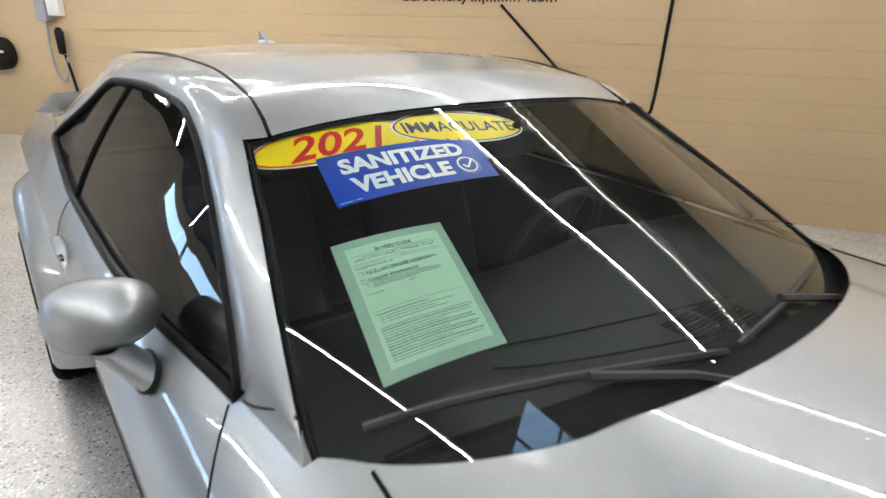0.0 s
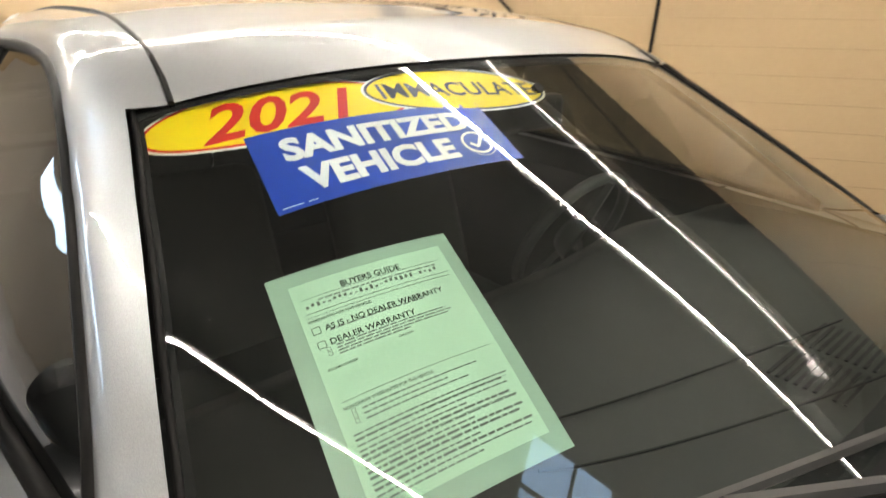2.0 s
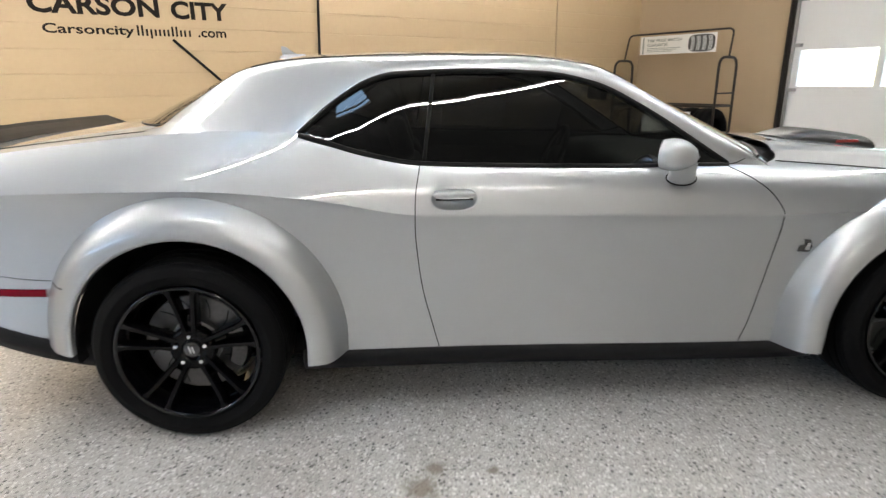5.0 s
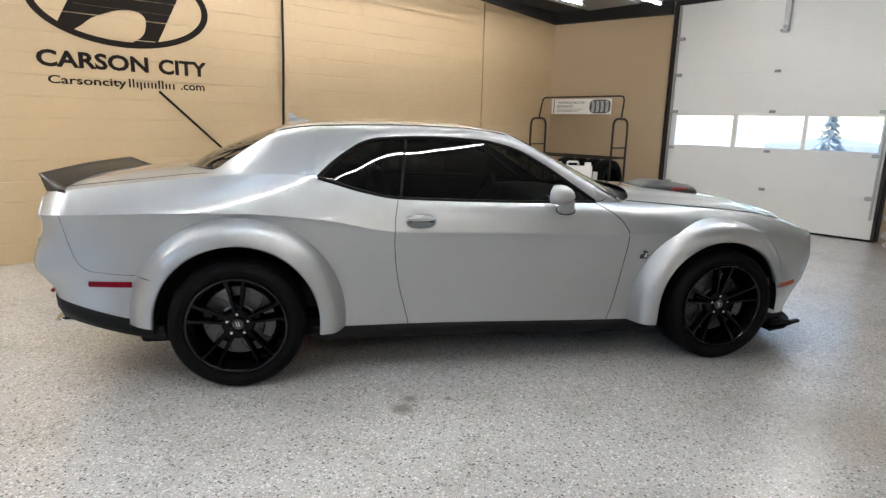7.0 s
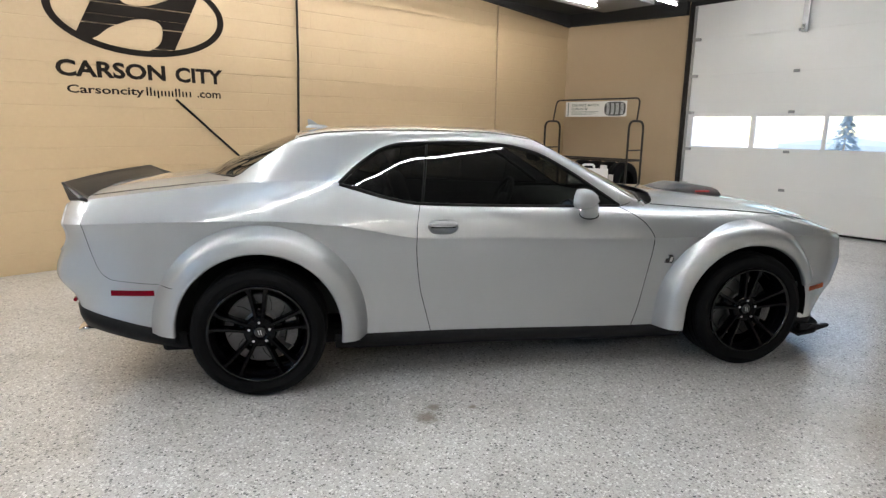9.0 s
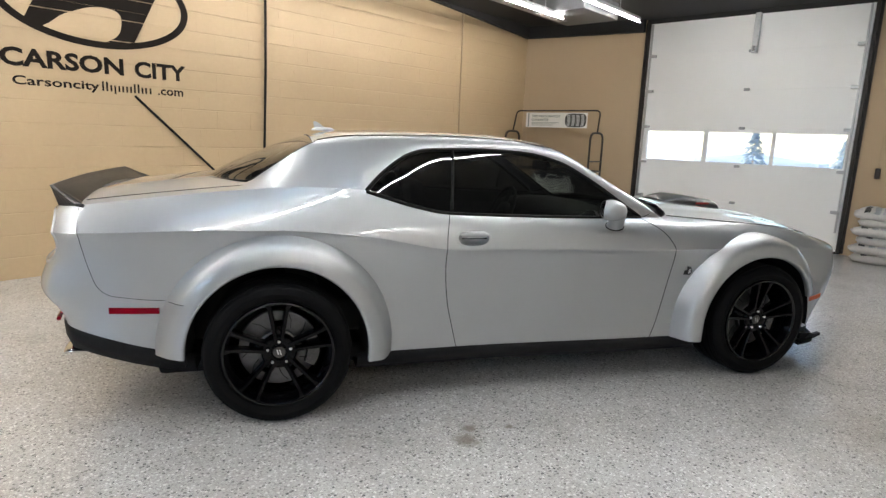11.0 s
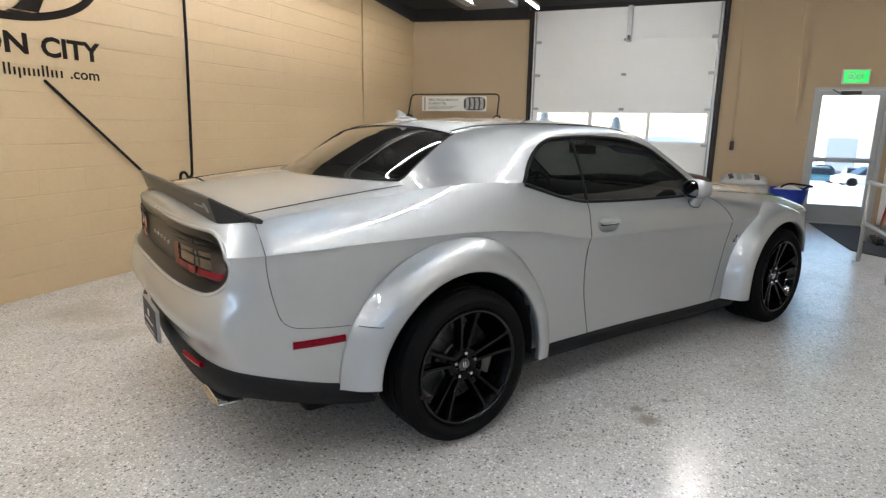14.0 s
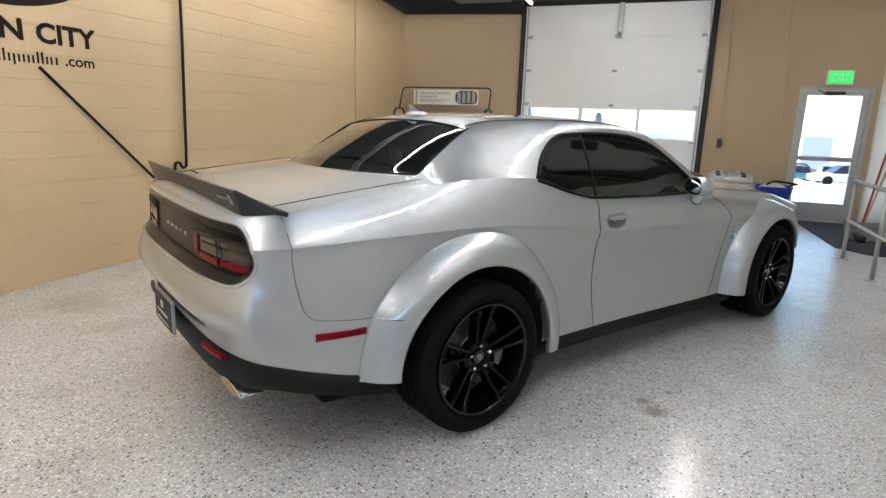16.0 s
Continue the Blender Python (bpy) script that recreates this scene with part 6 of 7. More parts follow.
part("cable", tubed(rounded([(0.14, -0.07, -0.52), (0.18, -0.06, -0.75), (0.24, -0.05, -1.20)], 0.2), 0.018, 8), BLACK_HOSE, box_, smooth=True)
# dark box on the wall, simplified to a round drum
reel = tagged(part("dark_wall_box", lathed([(0.0, 0.0), (0.20, -0.01), (0.21, -0.12), (0.16, -0.14), (0.0, -0.15)], 28, "y", Matrix.Translation((-6.34, NORTH, 1.09))), BLACK_HOSE, smooth=True), "round black box on the block wall", "reel")
part("wall_box_label", boxed(-6.26, -6.18, NORTH - 0.154, NORTH - 0.150, 1.10, 1.13), WHITE_PLASTIC, reel)

# ---- tyre rack in the corner ----
rack = empty("tyre_rack", pose(0, 0, 0))
tagged(rack, "dark steel tyre rack with a banner frame above", "rack")
for y in (3.0, 1.33):
    up = rounded([(6.63, y, 0.0), (6.63, y, 1.58), (7.06, y, 1.58), (7.06, y, 0.0)], 0.14, 6)
    part("end_frame", tubed(up, 0.018, 8), DARK_STEEL, rack, smooth=True)
    for z in (0.45, 0.95, 1.12):
        part("rung", tubed([(6.63, y, z), (7.06, y, z)], 0.012, 6), DARK_STEEL, rack)
for x, z in ((6.63, 0.95), (7.06, 0.95), (6.70, 0.22), (6.98, 0.22)):
    part("rail", tubed([(x, 1.33, z), (x, 3.0, z)], 0.018, 8), DARK_STEEL, rack)
part("banner_frame", tubed(rounded([(6.85, 3.0, 1.58), (6.85, 2.93, 1.94), (6.85, 1.30, 1.94), (6.85, 1.33, 1.58)], 0.08), 0.013, 8), DARK_STEEL, rack, smooth=True)
banner = part("banner", boxed(6.835, 6.842, 1.52, 2.72, 1.655, 1.905, 0.002), WHITE_PLASTIC, rack, "white banner with grey words and tyre picture")


def facing_west(bm, x, y, z, sc=1.0):
    for v in bm.verts:
        v.co = Vector((x - v.co.z, y - v.co.x * sc, z + v.co.y * sc))
    return bm


part("word", facing_west(fit_width(text_mesh("TIRE PRICE MATCH", 0.05, bold=0.001), 0.56, 0.042), 6.832, 2.32, 1.845), PRINT_GREY, banner)
part("word", facing_west(fit_width(text_mesh("GUARANTEE", 0.05, bold=0.001), 0.34, 0.042), 6.832, 2.43, 1.785), PRINT_GREY, banner)
for k in range(3):
    part("small_print", boxed(6.831, 6.833, 2.05 + 0.06 * k, 2.60, 1.735 - 0.022 * k, 1.742 - 0.022 * k), PRINT_GREY, banner)
part("banner_edge", boxed(6.831, 6.833, 2.655, 2.675, 1.665, 1.895), PRINT_GREY, banner)
# four tyres in a row, printed dark with pale treads
plate_ = [(1.735 + 0.198 * (abs(math.cos(a)) ** 0.5) * (1 if math.cos(a) > 0 else -1), 1.780 + 0.112 * (abs(math.sin(a)) ** 0.55) * (1 if math.sin(a) > 0 else -1)) for a in np.linspace(0, 2 * math.pi, 41)[:-1]]
part("tyre_picture", prism(plate_, 0.002, lambda u, v, w: (6.8335 - w, u, v)), CHARCOAL_PRINT, banner)
for k in range(4):
    y = 1.612 + 0.088 * k
    edge = [(0.014 * (1 - t * t), t) for t in np.linspace(-1, 1, 9)]
    part("tyre_tread", prism([(y - 0.026 - b, 1.780 + 0.092 * t) for b, t in edge] + [(y + 0.026 - b, 1.780 + 0.092 * t) for b, t in edge[::-1]], 0.0012, lambda u, v, w: (6.8308 - w, u, v)), PALE_PRINT, banner)
    for o in (-0.009, 0.011):
        part("tread_line", prism([(y + o - 0.0022 - b, 1.780 + 0.090 * t) for b, t in edge] + [(y + o + 0.0022 - b, 1.780 + 0.090 * t) for b, t in edge[::-1]], 0.0008, lambda u, v, w: (6.8292 - w, u, v)), CHARCOAL_PRINT, banner)


def loose_tyre(y, lean=0.0):
    t = empty("tyre", pose(6.84, y, 0.575, lean, 0, 0))
    tagged(t, "new black road tyre standing on the rack", "tyre", "tyres on the rack")
    prof = [(0.21, -0.09), (0.23, -0.108), (0.30, -0.112), (0.335, -0.10), (0.345, -0.07), (0.338, -0.032), (0.345, -0.028), (0.345, 0.028), (0.338, 0.032), (0.345, 0.07), (0.335, 0.10), (0.30, 0.112), (0.23, 0.108), (0.21, 0.09)]
    part("carcass", lathed(prof, 40), RUBBER, t, smooth=True)
    part("label", boxed(-0.354, -0.3462, -0.055, 0.03, -0.02, 0.16), WHITE_PLASTIC, t, "white paper tread label")


for k in range(4):
    loose_tyre(1.52 + 0.26 * k)

# folding floor sign
ab = empty("floor_sign", pose(6.02, 1.62, 0, 0, 0, -58))
tagged(ab, "white plastic folding floor sign with black words", "sign")
for s in (-1, 1):
    m = Matrix.Translation((0, s * 0.17, 0)) @ Matrix.Rotation(radians(s * 10.5), 4, "X")
    bm = bmesh.new()
    box(bm, -0.30, 0.30, -0.018, 0.018, 0.0, 0.86, 0.008, m=m)
    box(bm, -0.28, -0.18, -0.016, 0.016, 0.86, 0.915, 0.006, m=m)
    box(bm, 0.18, 0.28, -0.016, 0.016, 0.86, 0.915, 0.006, m=m)
    p = part("board", bm, WHITE_PLASTIC, ab)
    part("grip", tubed([m @ Vector(q) for q in rounded([(-0.09, 0, 0.85), (-0.08, 0, 0.92), (0.08, 0, 0.92), (0.09, 0, 0.85)], 0.03)], 0.016, 8), WHITE_PLASTIC, ab, smooth=True)
    if s < 0:
        for words, z, w in (("PLEASE", 0.50, 0.34), ("PULL", 0.385, 0.22), ("FORWARD", 0.27, 0.40)):
            t = fit_width(text_mesh(words, 0.1, bold=0.002), w, 0.075)
            for v in t.verts:
                v.co = m @ Vector((v.co.x, -0.0195, z + v.co.y))
            part("word", t, PRINT_BLACK, p)
        t = bmesh.new()
        sheet(t, [[m @ Vector((0.055 * math.cos(a), -0.0195, 0.74 + 0.032 * math.sin(a))), m @ Vector((0.042 * math.cos(a), -0.0195, 0.74 + 0.022 * math.sin(a)))] for a in np.linspace(0, 2 * math.pi, 25)])
        part("oval_mark", t, PRINT_GREY, p)

# ---- by the exit ----
es = empty("exit_sign", pose(EAST, -3.915, 2.21))
tagged(es, "lit green exit sign on the wall", "exit sign")
part("case", boxed(-0.055, 0.0, -0.175, 0.175, -0.105, 0.105, 0.008), WHITE_PLASTIC, es)
face = part("face", boxed(-0.060, -0.0545, -0.155, 0.155, -0.085, 0.085), EXIT_GREEN, es, "glowing green face")
part("word", facing_west(fit_width(text_mesh("EXIT", 0.12, bold=0.002), 0.21, 0.10), -0.0615, 0.0, 0.0), WHITE_PLASTIC, es)

sw = tagged(part("door_switch", boxed(EAST - 0.04, EAST, -2.40, -2.34, 1.09, 1.23, 0.006), DARK_STEEL), "small dark door switch on the wall", "switch")
part("switch_cord", tubed([(EAST - 0.015, -2.37, 1.23), (EAST - 0.015, -2.36, 2.2), (EAST - 0.015, -2.31, CEIL)], 0.007, 6), WALL_FLAT, sw)
bm = prism([(-3.13, CEIL), (-3.26, CEIL), (-3.235, 1.48), (-3.215, 1.48)], 0.05, lambda u, v, w: (EAST - w, u, v))
tagged(part("trim_pipe_chase", bm, WALL_FLAT), "tapered tan strip down the wall", "trim", kind="structure")

# stacked sacks
def sack(z, dx, dy, rot, k, tip=0.0):
    s = empty("sack", pose(7.36 + dx, -2.60 + dy, z, 0, tip, rot))
    tagged(s, "white woven salt sack with printed panels, top of a stack" if tip else "white woven salt sack lying in a stack", "sack", "stacked sacks")
    ph = random.Random(k).random() * 6

    def face(u, v, side, out=0.0):
        e = (1 - abs(u) ** 4) ** 0.5 * (1 - abs(v) ** 5) ** 0.5
        wob = 0.012 * math.sin(6 * v + ph) * math.cos(4 * u + ph) + 0.007 * math.sin(15 * u + 11 * v + ph) + 0.004 * math.sin(31 * v + 9 * u) - 0.024 * abs(v) ** 3
        x = 0.215 * u * (1 - 0.05 * v * v) + 0.010 * math.sin(5 * v + ph)
        y = 0.325 * v * (1 - 0.04 * u * u) + 0.012 * math.sin(4 * u + 2 * ph)
        return Vector((x, y, 0.068 + 0.071 * e + wob * e + out if side else 0.068 - 0.066 * e))

    bm = bmesh.new()
    for side in (True, False):
        sheet(bm, [[face(2 * i / 16 - 1, 2 * j / 28 - 1, side) for j in range(29)] for i in range(17)])
    tidy(bm)
    bmesh.ops.recalc_face_normals(bm, faces=bm.faces)
    bag = part("bag", bm, BAG_WHITE, s, smooth=True)
    part("stitched_hem", tubed([face(u, 0.985, True, -0.004) + Vector((0, 0.008, 0)) for u in np.linspace(-0.8, 0.8, 9)], 0.006, 6), BAG_WHITE, bag)
    for v0, v1, m in ((-0.66, -0.46, PRINT_BLACK), (-0.36, 0.02, LILAC_PRINT), (0.10, 0.32, GREY_PLASTIC), (0.46, 0.66, PRINT_BLACK)):
        bm = bmesh.new()
        sheet(bm, [[face(u, v, True, 0.0025) for v in np.linspace(v0, v1, 7)] for u in np.linspace(-0.86, 0.30, 10)])
        bmesh.ops.recalc_face_normals(bm, faces=bm.faces)
        part("printed_panel", bm, m, bag, smooth=True)


for k in range(6):
    sack(0.117 * k, (0.02, -0.03, 0.02, -0.03, 0.025, 0.0)[k], (0.0, 0.035, -0.03, 0.03, -0.02, 0.03)[k], (2, -5, 4, -3, 6, -7)[k], k, -9.0 if k == 5 else 0.0)

# blue spreader tub on wheels
cart = empty("push_spreader", pose(7.18, -3.16, 0, 0, 0, 0))
tagged(cart, "blue plastic push spreader with a black handle", "spreader")
bm = bmesh.new()
rows = []
for z, sx, sy in ((0.20, 0.10, 0.13), (0.30, 0.18, 0.20), (0.55, 0.235, 0.255), (0.57, 0.245, 0.265), (0.56, 0.228, 0.247), (0.32, 0.17, 0.19), (0.24, 0.10, 0.13)):
    rows.append([Vector((sx * (abs(math.cos(a)) ** 0.5) * (1 if math.cos(a) > 0 else -1), sy * (abs(math.sin(a)) ** 0.5) * (1 if math.sin(a) > 0 else -1), z)) for a in np.linspace(0, 2 * math.pi, 33)])
sheet(bm, rows)
bm.faces.new([bm.verts.new(p) for p in rows[-1][:-1]])
part("tub", bm, BLUE_PLASTIC, cart, smooth=False)
part("load", lathed([(0.0, 0.06), (0.08, 0.05), (0.16, 0.015), (0.215, -0.02)], 24, "z", Matrix.Translation((0, 0, 0.555))), WHITE_PLASTIC, cart, "white salt inside the tub", smooth=True)
part("handle", tubed(rounded([(0.10, -0.17, 0.25), (-0.10, -0.20, 0.60), (-0.22, -0.30, 0.63), (-0.22, 0.02, 0.66), (-0.08, 0.10, 0.60), (0.10, 0.15, 0.25)], 0.06), 0.014, 8), BLACK_HOSE, cart, smooth=True)
for y in (-0.22, 0.22):
    part("wheel", lathed([(0.0, -0.03), (0.10, -0.03), (0.115, -0.02), (0.115, 0.02), (0.10, 0.03), (0.0, 0.03)], 24, "y", Matrix.Translation((0.02, y, 0.115))), RUBBER, cart)
part("chassis", boxed(-0.19, 0.17, -0.19, 0.19, 0.06, 0.24, 0.03), BLACK_HOSE, cart)
part("axle", tubed([(0.02, -0.24, 0.115), (0.02, 0.24, 0.115)], 0.012, 8), DARK_STEEL, cart)
part("leg", tubed(rounded([(-0.12, -0.12, 0.28), (-0.20, -0.12, 0.008), (-0.20, 0.12, 0.008), (-0.12, 0.12, 0.28)], 0.04), 0.010, 6), DARK_STEEL, cart)

# entrance mat
bm = prism([(5.30, -4.47), (7.60, -4.47), (7.60, -3.58), (5.42, -3.66), (5.10, -3.92), (5.02, -4.2)], 0.012, lambda u, v, w: (u, v, w + 0.001))
tagged(part("entrance_mat", bm, MAT_RUBBER), "dark ribbed entrance mat on the floor", "mat")

# tube railing
rail = empty("railing", pose(0, 0, 0))
tagged(rail, "grey steel tube railing with two rails", "railing")
for x in (4.72, 3.69):
    part("post", tubed([(x, -3.57, 0), (x, -3.57, 0.88)], 0.021, 10), ALU, rail, smooth=True)
    part("foot", lathed([(0.0, 0.012), (0.05, 0.012), (0.055, 0.0)], 20, "z", Matrix.Translation((x, -3.57, 0))), ALU, rail)
part("rail", tubed([(4.78, -3.57, 0.885), (3.2, -3.57, 0.885)], 0.021, 10), ALU, rail, smooth=True)
part("rail", tubed([(4.72, -3.57, 0.44), (3.2, -3.57, 0.44)], 0.019, 10), ALU, rail, smooth=True)
part("post", tubed([(3.2, -3.57, 0), (3.2, -3.57, 0.885)], 0.021, 10), ALU, rail, smooth=True)

# broom, shovel
br = empty("push_broom", pose(0, 0, 0))
tagged(br, "wooden handled broom leaning on the wall", "broom")
part("handle", tubed([(6.05, -4.06, 0.08), (6.55, -4.46, 1.32)], 0.013, 8), WOOD, br, smooth=True)
part("head", boxed(5.86, 6.24, -4.10, -4.02, 0.05, 0.10, 0.008), DARK_STEEL, br)
part("bristles", boxed(5.87, 6.23, -4.095, -4.025, 0.013, 0.055), BLACK_HOSE, br)
sv = empty("snow_shovel", pose(0, 0, 0))
tagged(sv, "metal snow shovel leaning on the wall", "shovel")
part("handle", tubed([(6.30, -4.15, 0.22), (6.85, -4.46, 1.40)], 0.014, 8), RED_PLASTIC, sv, smooth=True)
part("grip", tubed([(6.80, -4.46, 1.44), (6.92, -4.46, 1.38)], 0.016, 8), RED_PLASTIC, sv, smooth=True)
bm = bmesh.new()
sheet(bm, [[Vector((6.02 + 0.34 * t, -4.15 + s * 0.22, 0.016 + 0.20 * t ** 1.7 + 0.02 * s * s)) for t in np.linspace(0, 1, 7)] for s in np.linspace(-1, 1, 9)])
bmesh.ops.solidify(bm, geom=bm.faces[:], thickness=0.003)
part("blade", bm, GALV, sv, "bright metal shovel blade", smooth=True)

# ---- papers and stickers behind the windshield ----
_e = 1e-3


def on_screen(x, y, lift=-0.004):
    """A point just behind the glass."""
    z = screen_z(x, y)
    n = Vector((-(screen_z(x + _e, y) - screen_z(x - _e, y)) / (2 * _e), -(screen_z(x, y + _e) - screen_z(x, y - _e)) / (2 * _e), 1)).normalized()
    return Vector((x, y, z)) + n * lift


def lay(bm, origin, across, down, lift):
    """Wraps a flat mesh (u across, v up) on to the glass: origin and axes are given in x and y."""
    for v in bm.verts:
        u, w = v.co.x, v.co.y
        x = origin[0] + across[0] * u + down[0] * -w
        y = origin[1] + across[1] * u + down[1] * -w
        v.co = on_screen(x, y, lift)
    return bm


def cells(w, h, nx=12, ny=12):
    bm = bmesh.new()
    sheet(bm, [[Vector((w * i / nx, -h * j / ny, 0)) for j in range(ny + 1)] for i in range(nx + 1)])
    return bm


def oval(a, b, d0=0.0, n=48):
    bm = bmesh.new()
    sheet(bm, [[Vector(((a - d) * f * math.cos(t), (b - d) * f * math.sin(t), 0)) for d, f in ((d0, 0.0), (d0, 0.35), (d0, 0.7), (d0, 1.0))] for t in np.linspace(0, 2 * math.pi, n + 1)])
    return tidy(bm)


def ring(a, b, d0, d1, n=48):
    bm = bmesh.new()
    sheet(bm, [[Vector(((a - d) * math.cos(t), (b - d) * math.sin(t), 0)) for d in (d0, d1)] for t in np.linspace(0, 2 * math.pi, n + 1)])
    return tidy(bm)


def bars(spec):
    bm = bmesh.new()
    for u0, u1, v0, v1 in spec:
        n = max(1, int((u1 - u0) / 0.02))
        sheet(bm, [[Vector((u0 + (u1 - u0) * i / n, v0, 0)), Vector((u0 + (u1 - u0) * i / n, v1, 0))] for i in range(n + 1)])
    return bm


def shift(bm, du, dv, rot=0.0):
    c, s = math.cos(radians(rot)), math.sin(radians(rot))
    for v in bm.verts:
        v.co = Vector((v.co.x * c - v.co.y * s + du, v.co.x * s + v.co.y * c + dv, v.co.z))
    return bm


def onto(thing, name, bm, m, frame_, lift, label=""):
    return part(name, lay(bm, *frame_, lift), m, thing, label)


# buyers guide in a clear pouch
GD = ((2.039, -0.592), (0.199, 0.980), (0.84, -0.155))
guide = empty("guide_sheet", CAR.matrix_world.copy())
tagged(guide, "pale green printed guide sheet in a clear pouch", "paper")
onto(guide, "pouch", cells(0.212, 0.291), POUCH, GD, -0.0065)
onto(guide, "sheet", shift(cells(0.176, 0.252), 0.020, -0.018), PAPER_GREEN, GD, -0.0060, "pale green printed sheet")


def words(thing, body, u, v, w, h, m, fr, lift, left=True, bold=0.0, shear=0.0, rot=0.0):
    t = fit_width(text_mesh(body, 0.1, bold=bold, shear=shear), w, h)
    return onto(thing, "words", shift(t, u + (w / 2 if left else 0), v, rot), m, fr, lift)


L = -0.0055
words(guide, "BUYERS GUIDE", 0.106, -0.034, 0.068, 0.0082, PRINT_BLACK, GD, L, False, 0.0016)
words(guide, "WARRANTIES FOR THIS VEHICLE:", 0.026, -0.068, 0.068, 0.0036, PRINT_BLACK, GD, L, True, 0.001)
words(guide, "AS IS - NO DEALER WARRANTY", 0.040, -0.080, 0.132, 0.0072, PRINT_BLACK, GD, L, True, 0.0014)
words(guide, "DEALER WARRANTY", 0.040, -0.0975, 0.092, 0.0072, PRINT_BLACK, GD, L, True, 0.0014)
words(guide, "DURATION", 0.104, -0.120, 0.016, 0.0028, PRINT_BLACK, GD, L, True, 0.001)
words(guide, "SYSTEMS COVERED", 0.028, -0.127, 0.030, 0.0028, PRINT_BLACK, GD, L, True, 0.001)
words(guide, "NON-DEALER WARRANTIES FOR THIS VEHICLE:", 0.028, -0.170, 0.092, 0.0036, PRINT_BLACK, GD, L, True, 0.001)
rnd = random.Random(3)
fine = []
for v, u1 in [(-0.045, 0.18), (-0.085, 0.15), (-0.104, 0.165), (-0.1075, 0.17), (-0.111, 0.165), (-0.1145, 0.12), (-0.177, 0.165), (-0.1825, 0.13), (-0.188, 0.15)]:
    u = 0.044
    while u < u1:
        w = 0.004 + 0.008 * rnd.random()
        fine.append((u, min(u + w, u1), v, v + 0.0016))
        u += w + 0.0016
for k in range(13):
    u = 0.028
    v = -0.198 - 0.0052 * k
    while u < 0.180 - (0.05 if k in (3, 6, 9, 12) else 0):
        w = 0.004 + 0.010 * rnd.random()
        fine.append((u, u + w, v, v + (0.0024 if k in (4, 7, 8, 10) else 0.0016)))
        u += w + 0.0016
onto(guide, "small_print", bars(fine), PRINT_GREY, GD, L)
onto(guide, "rule", bars([(0.028, 0.186, -0.0395, -0.039), (0.026, 0.19, -0.0585, -0.058), (0.026, 0.19, -0.0635, -0.063), (0.028, 0.188, -0.1635, -0.163), (0.028, 0.186, -0.2015, -0.201), (0.028, 0.186, -0.222, -0.2215)]), PRINT_BLACK, GD, L)
scrawl = []
for k in range(26):
    scrawl.append((0.030 + 0.0058 * k, 0.033 + 0.0058 * k, -0.053 + 0.003 * rnd.random(), -0.050 + 0.004 * rnd.random()))
onto(guide, "handwriting", bars(scrawl), PRINT_GREY, GD, L)
for v in (-0.080, -0.0975):
    b = 0.0085
    onto(guide, "tick_box", bars([(0.027, 0.027 + b, v - b / 2, v - b / 2 + 0.0006), (0.027, 0.027 + b, v + b / 2 - 0.0006, v + b / 2), (0.027, 0.0276, v - b / 2, v + b / 2), (0.027 + b - 0.0006, 0.027 + b, v - b / 2, v + b / 2)]), PRINT_BLACK, GD, L)
for v in (-0.107, -0.1125, -0.177, -0.1825, -0.188):
    b = 0.0042
    onto(guide, "tick_box", bars([(0.034, 0.034 + b, v, v + 0.0005), (0.034, 0.034 + b, v + b, v + b + 0.0005), (0.034, 0.0345, v, v + b), (0.034 + b - 0.0005, 0.034 + b, v, v + b)]), PRINT_GREY, GD, L)

# blue band
ST = ((1.8464, -0.5206), (0.1079, 0.9815), (0.9251, -0.1395))
band_ = empty("blue_sticker", CAR.matrix_world.copy())
tagged(band_, "blue vinyl sticker with white words on the windshield", "sticker")
onto(band_, "backing", cells(0.372, 0.138), BLUE_VINYL, ST, -0.0060)
for body, u, v, w in (("SANITIZED", 0.182, -0.040, 0.290), ("VEHICLE", 0.160, -0.096, 0.228)):
    t = fit_width(text_mesh(body, 0.1, bold=0.0045, shear=0.0), w, 0.044)
    onto(band_, "words", shift(t, u, v), WHITE_INK, ST, L)
onto(band_, "tick_ring", shift(ring(0.0245, 0.0245, 0.0, 0.004), 0.315, -0.092), WHITE_INK, ST, L)
onto(band_, "tick_ring", shift(ring(0.0265, 0.0265, 0.0, 0.0008), 0.317, -0.095), WHITE_INK, ST, L)
tick = bmesh.new()
for p, q in (((-0.012, 0.000), (-0.003, -0.010)), ((-0.003, -0.010), (0.016, 0.014))):
    d = Vector((q[0] - p[0], q[1] - p[1], 0)).normalized().cross(Vector((0, 0, 1))) * 0.0025
    P, Q = Vector((*p, 0)), Vector((*q, 0))
    tick.faces.new([tick.verts.new(v) for v in (P - d, P + d, Q + d, Q - d)])
onto(band_, "tick", shift(tick, 0.315, -0.092), WHITE_INK, ST, L)
onto(band_, "maker_line", bars([(0.008, 0.034, -0.132, -0.1305), (0.040, 0.052, -0.132, -0.1305)]), WHITE_INK, ST, L)

# yellow ovals
OV1 = ((1.8190, -0.4410), (0.1386, 0.9762), (0.9383, -0.1317))
year = empty("year_sticker", CAR.matrix_world.copy())
tagged(year, "yellow oval sticker with a red year on the windshield", "sticker")
onto(year, "white_edge", oval(0.200, 0.061), WHITE_INK, OV1, -0.0070)
onto(year, "red_edge", oval(0.195, 0.0570), RED_INK, OV1, -0.0068)
onto(year, "face", oval(0.190, 0.0525), YELLOW, OV1, -0.0066, "bright yellow face")
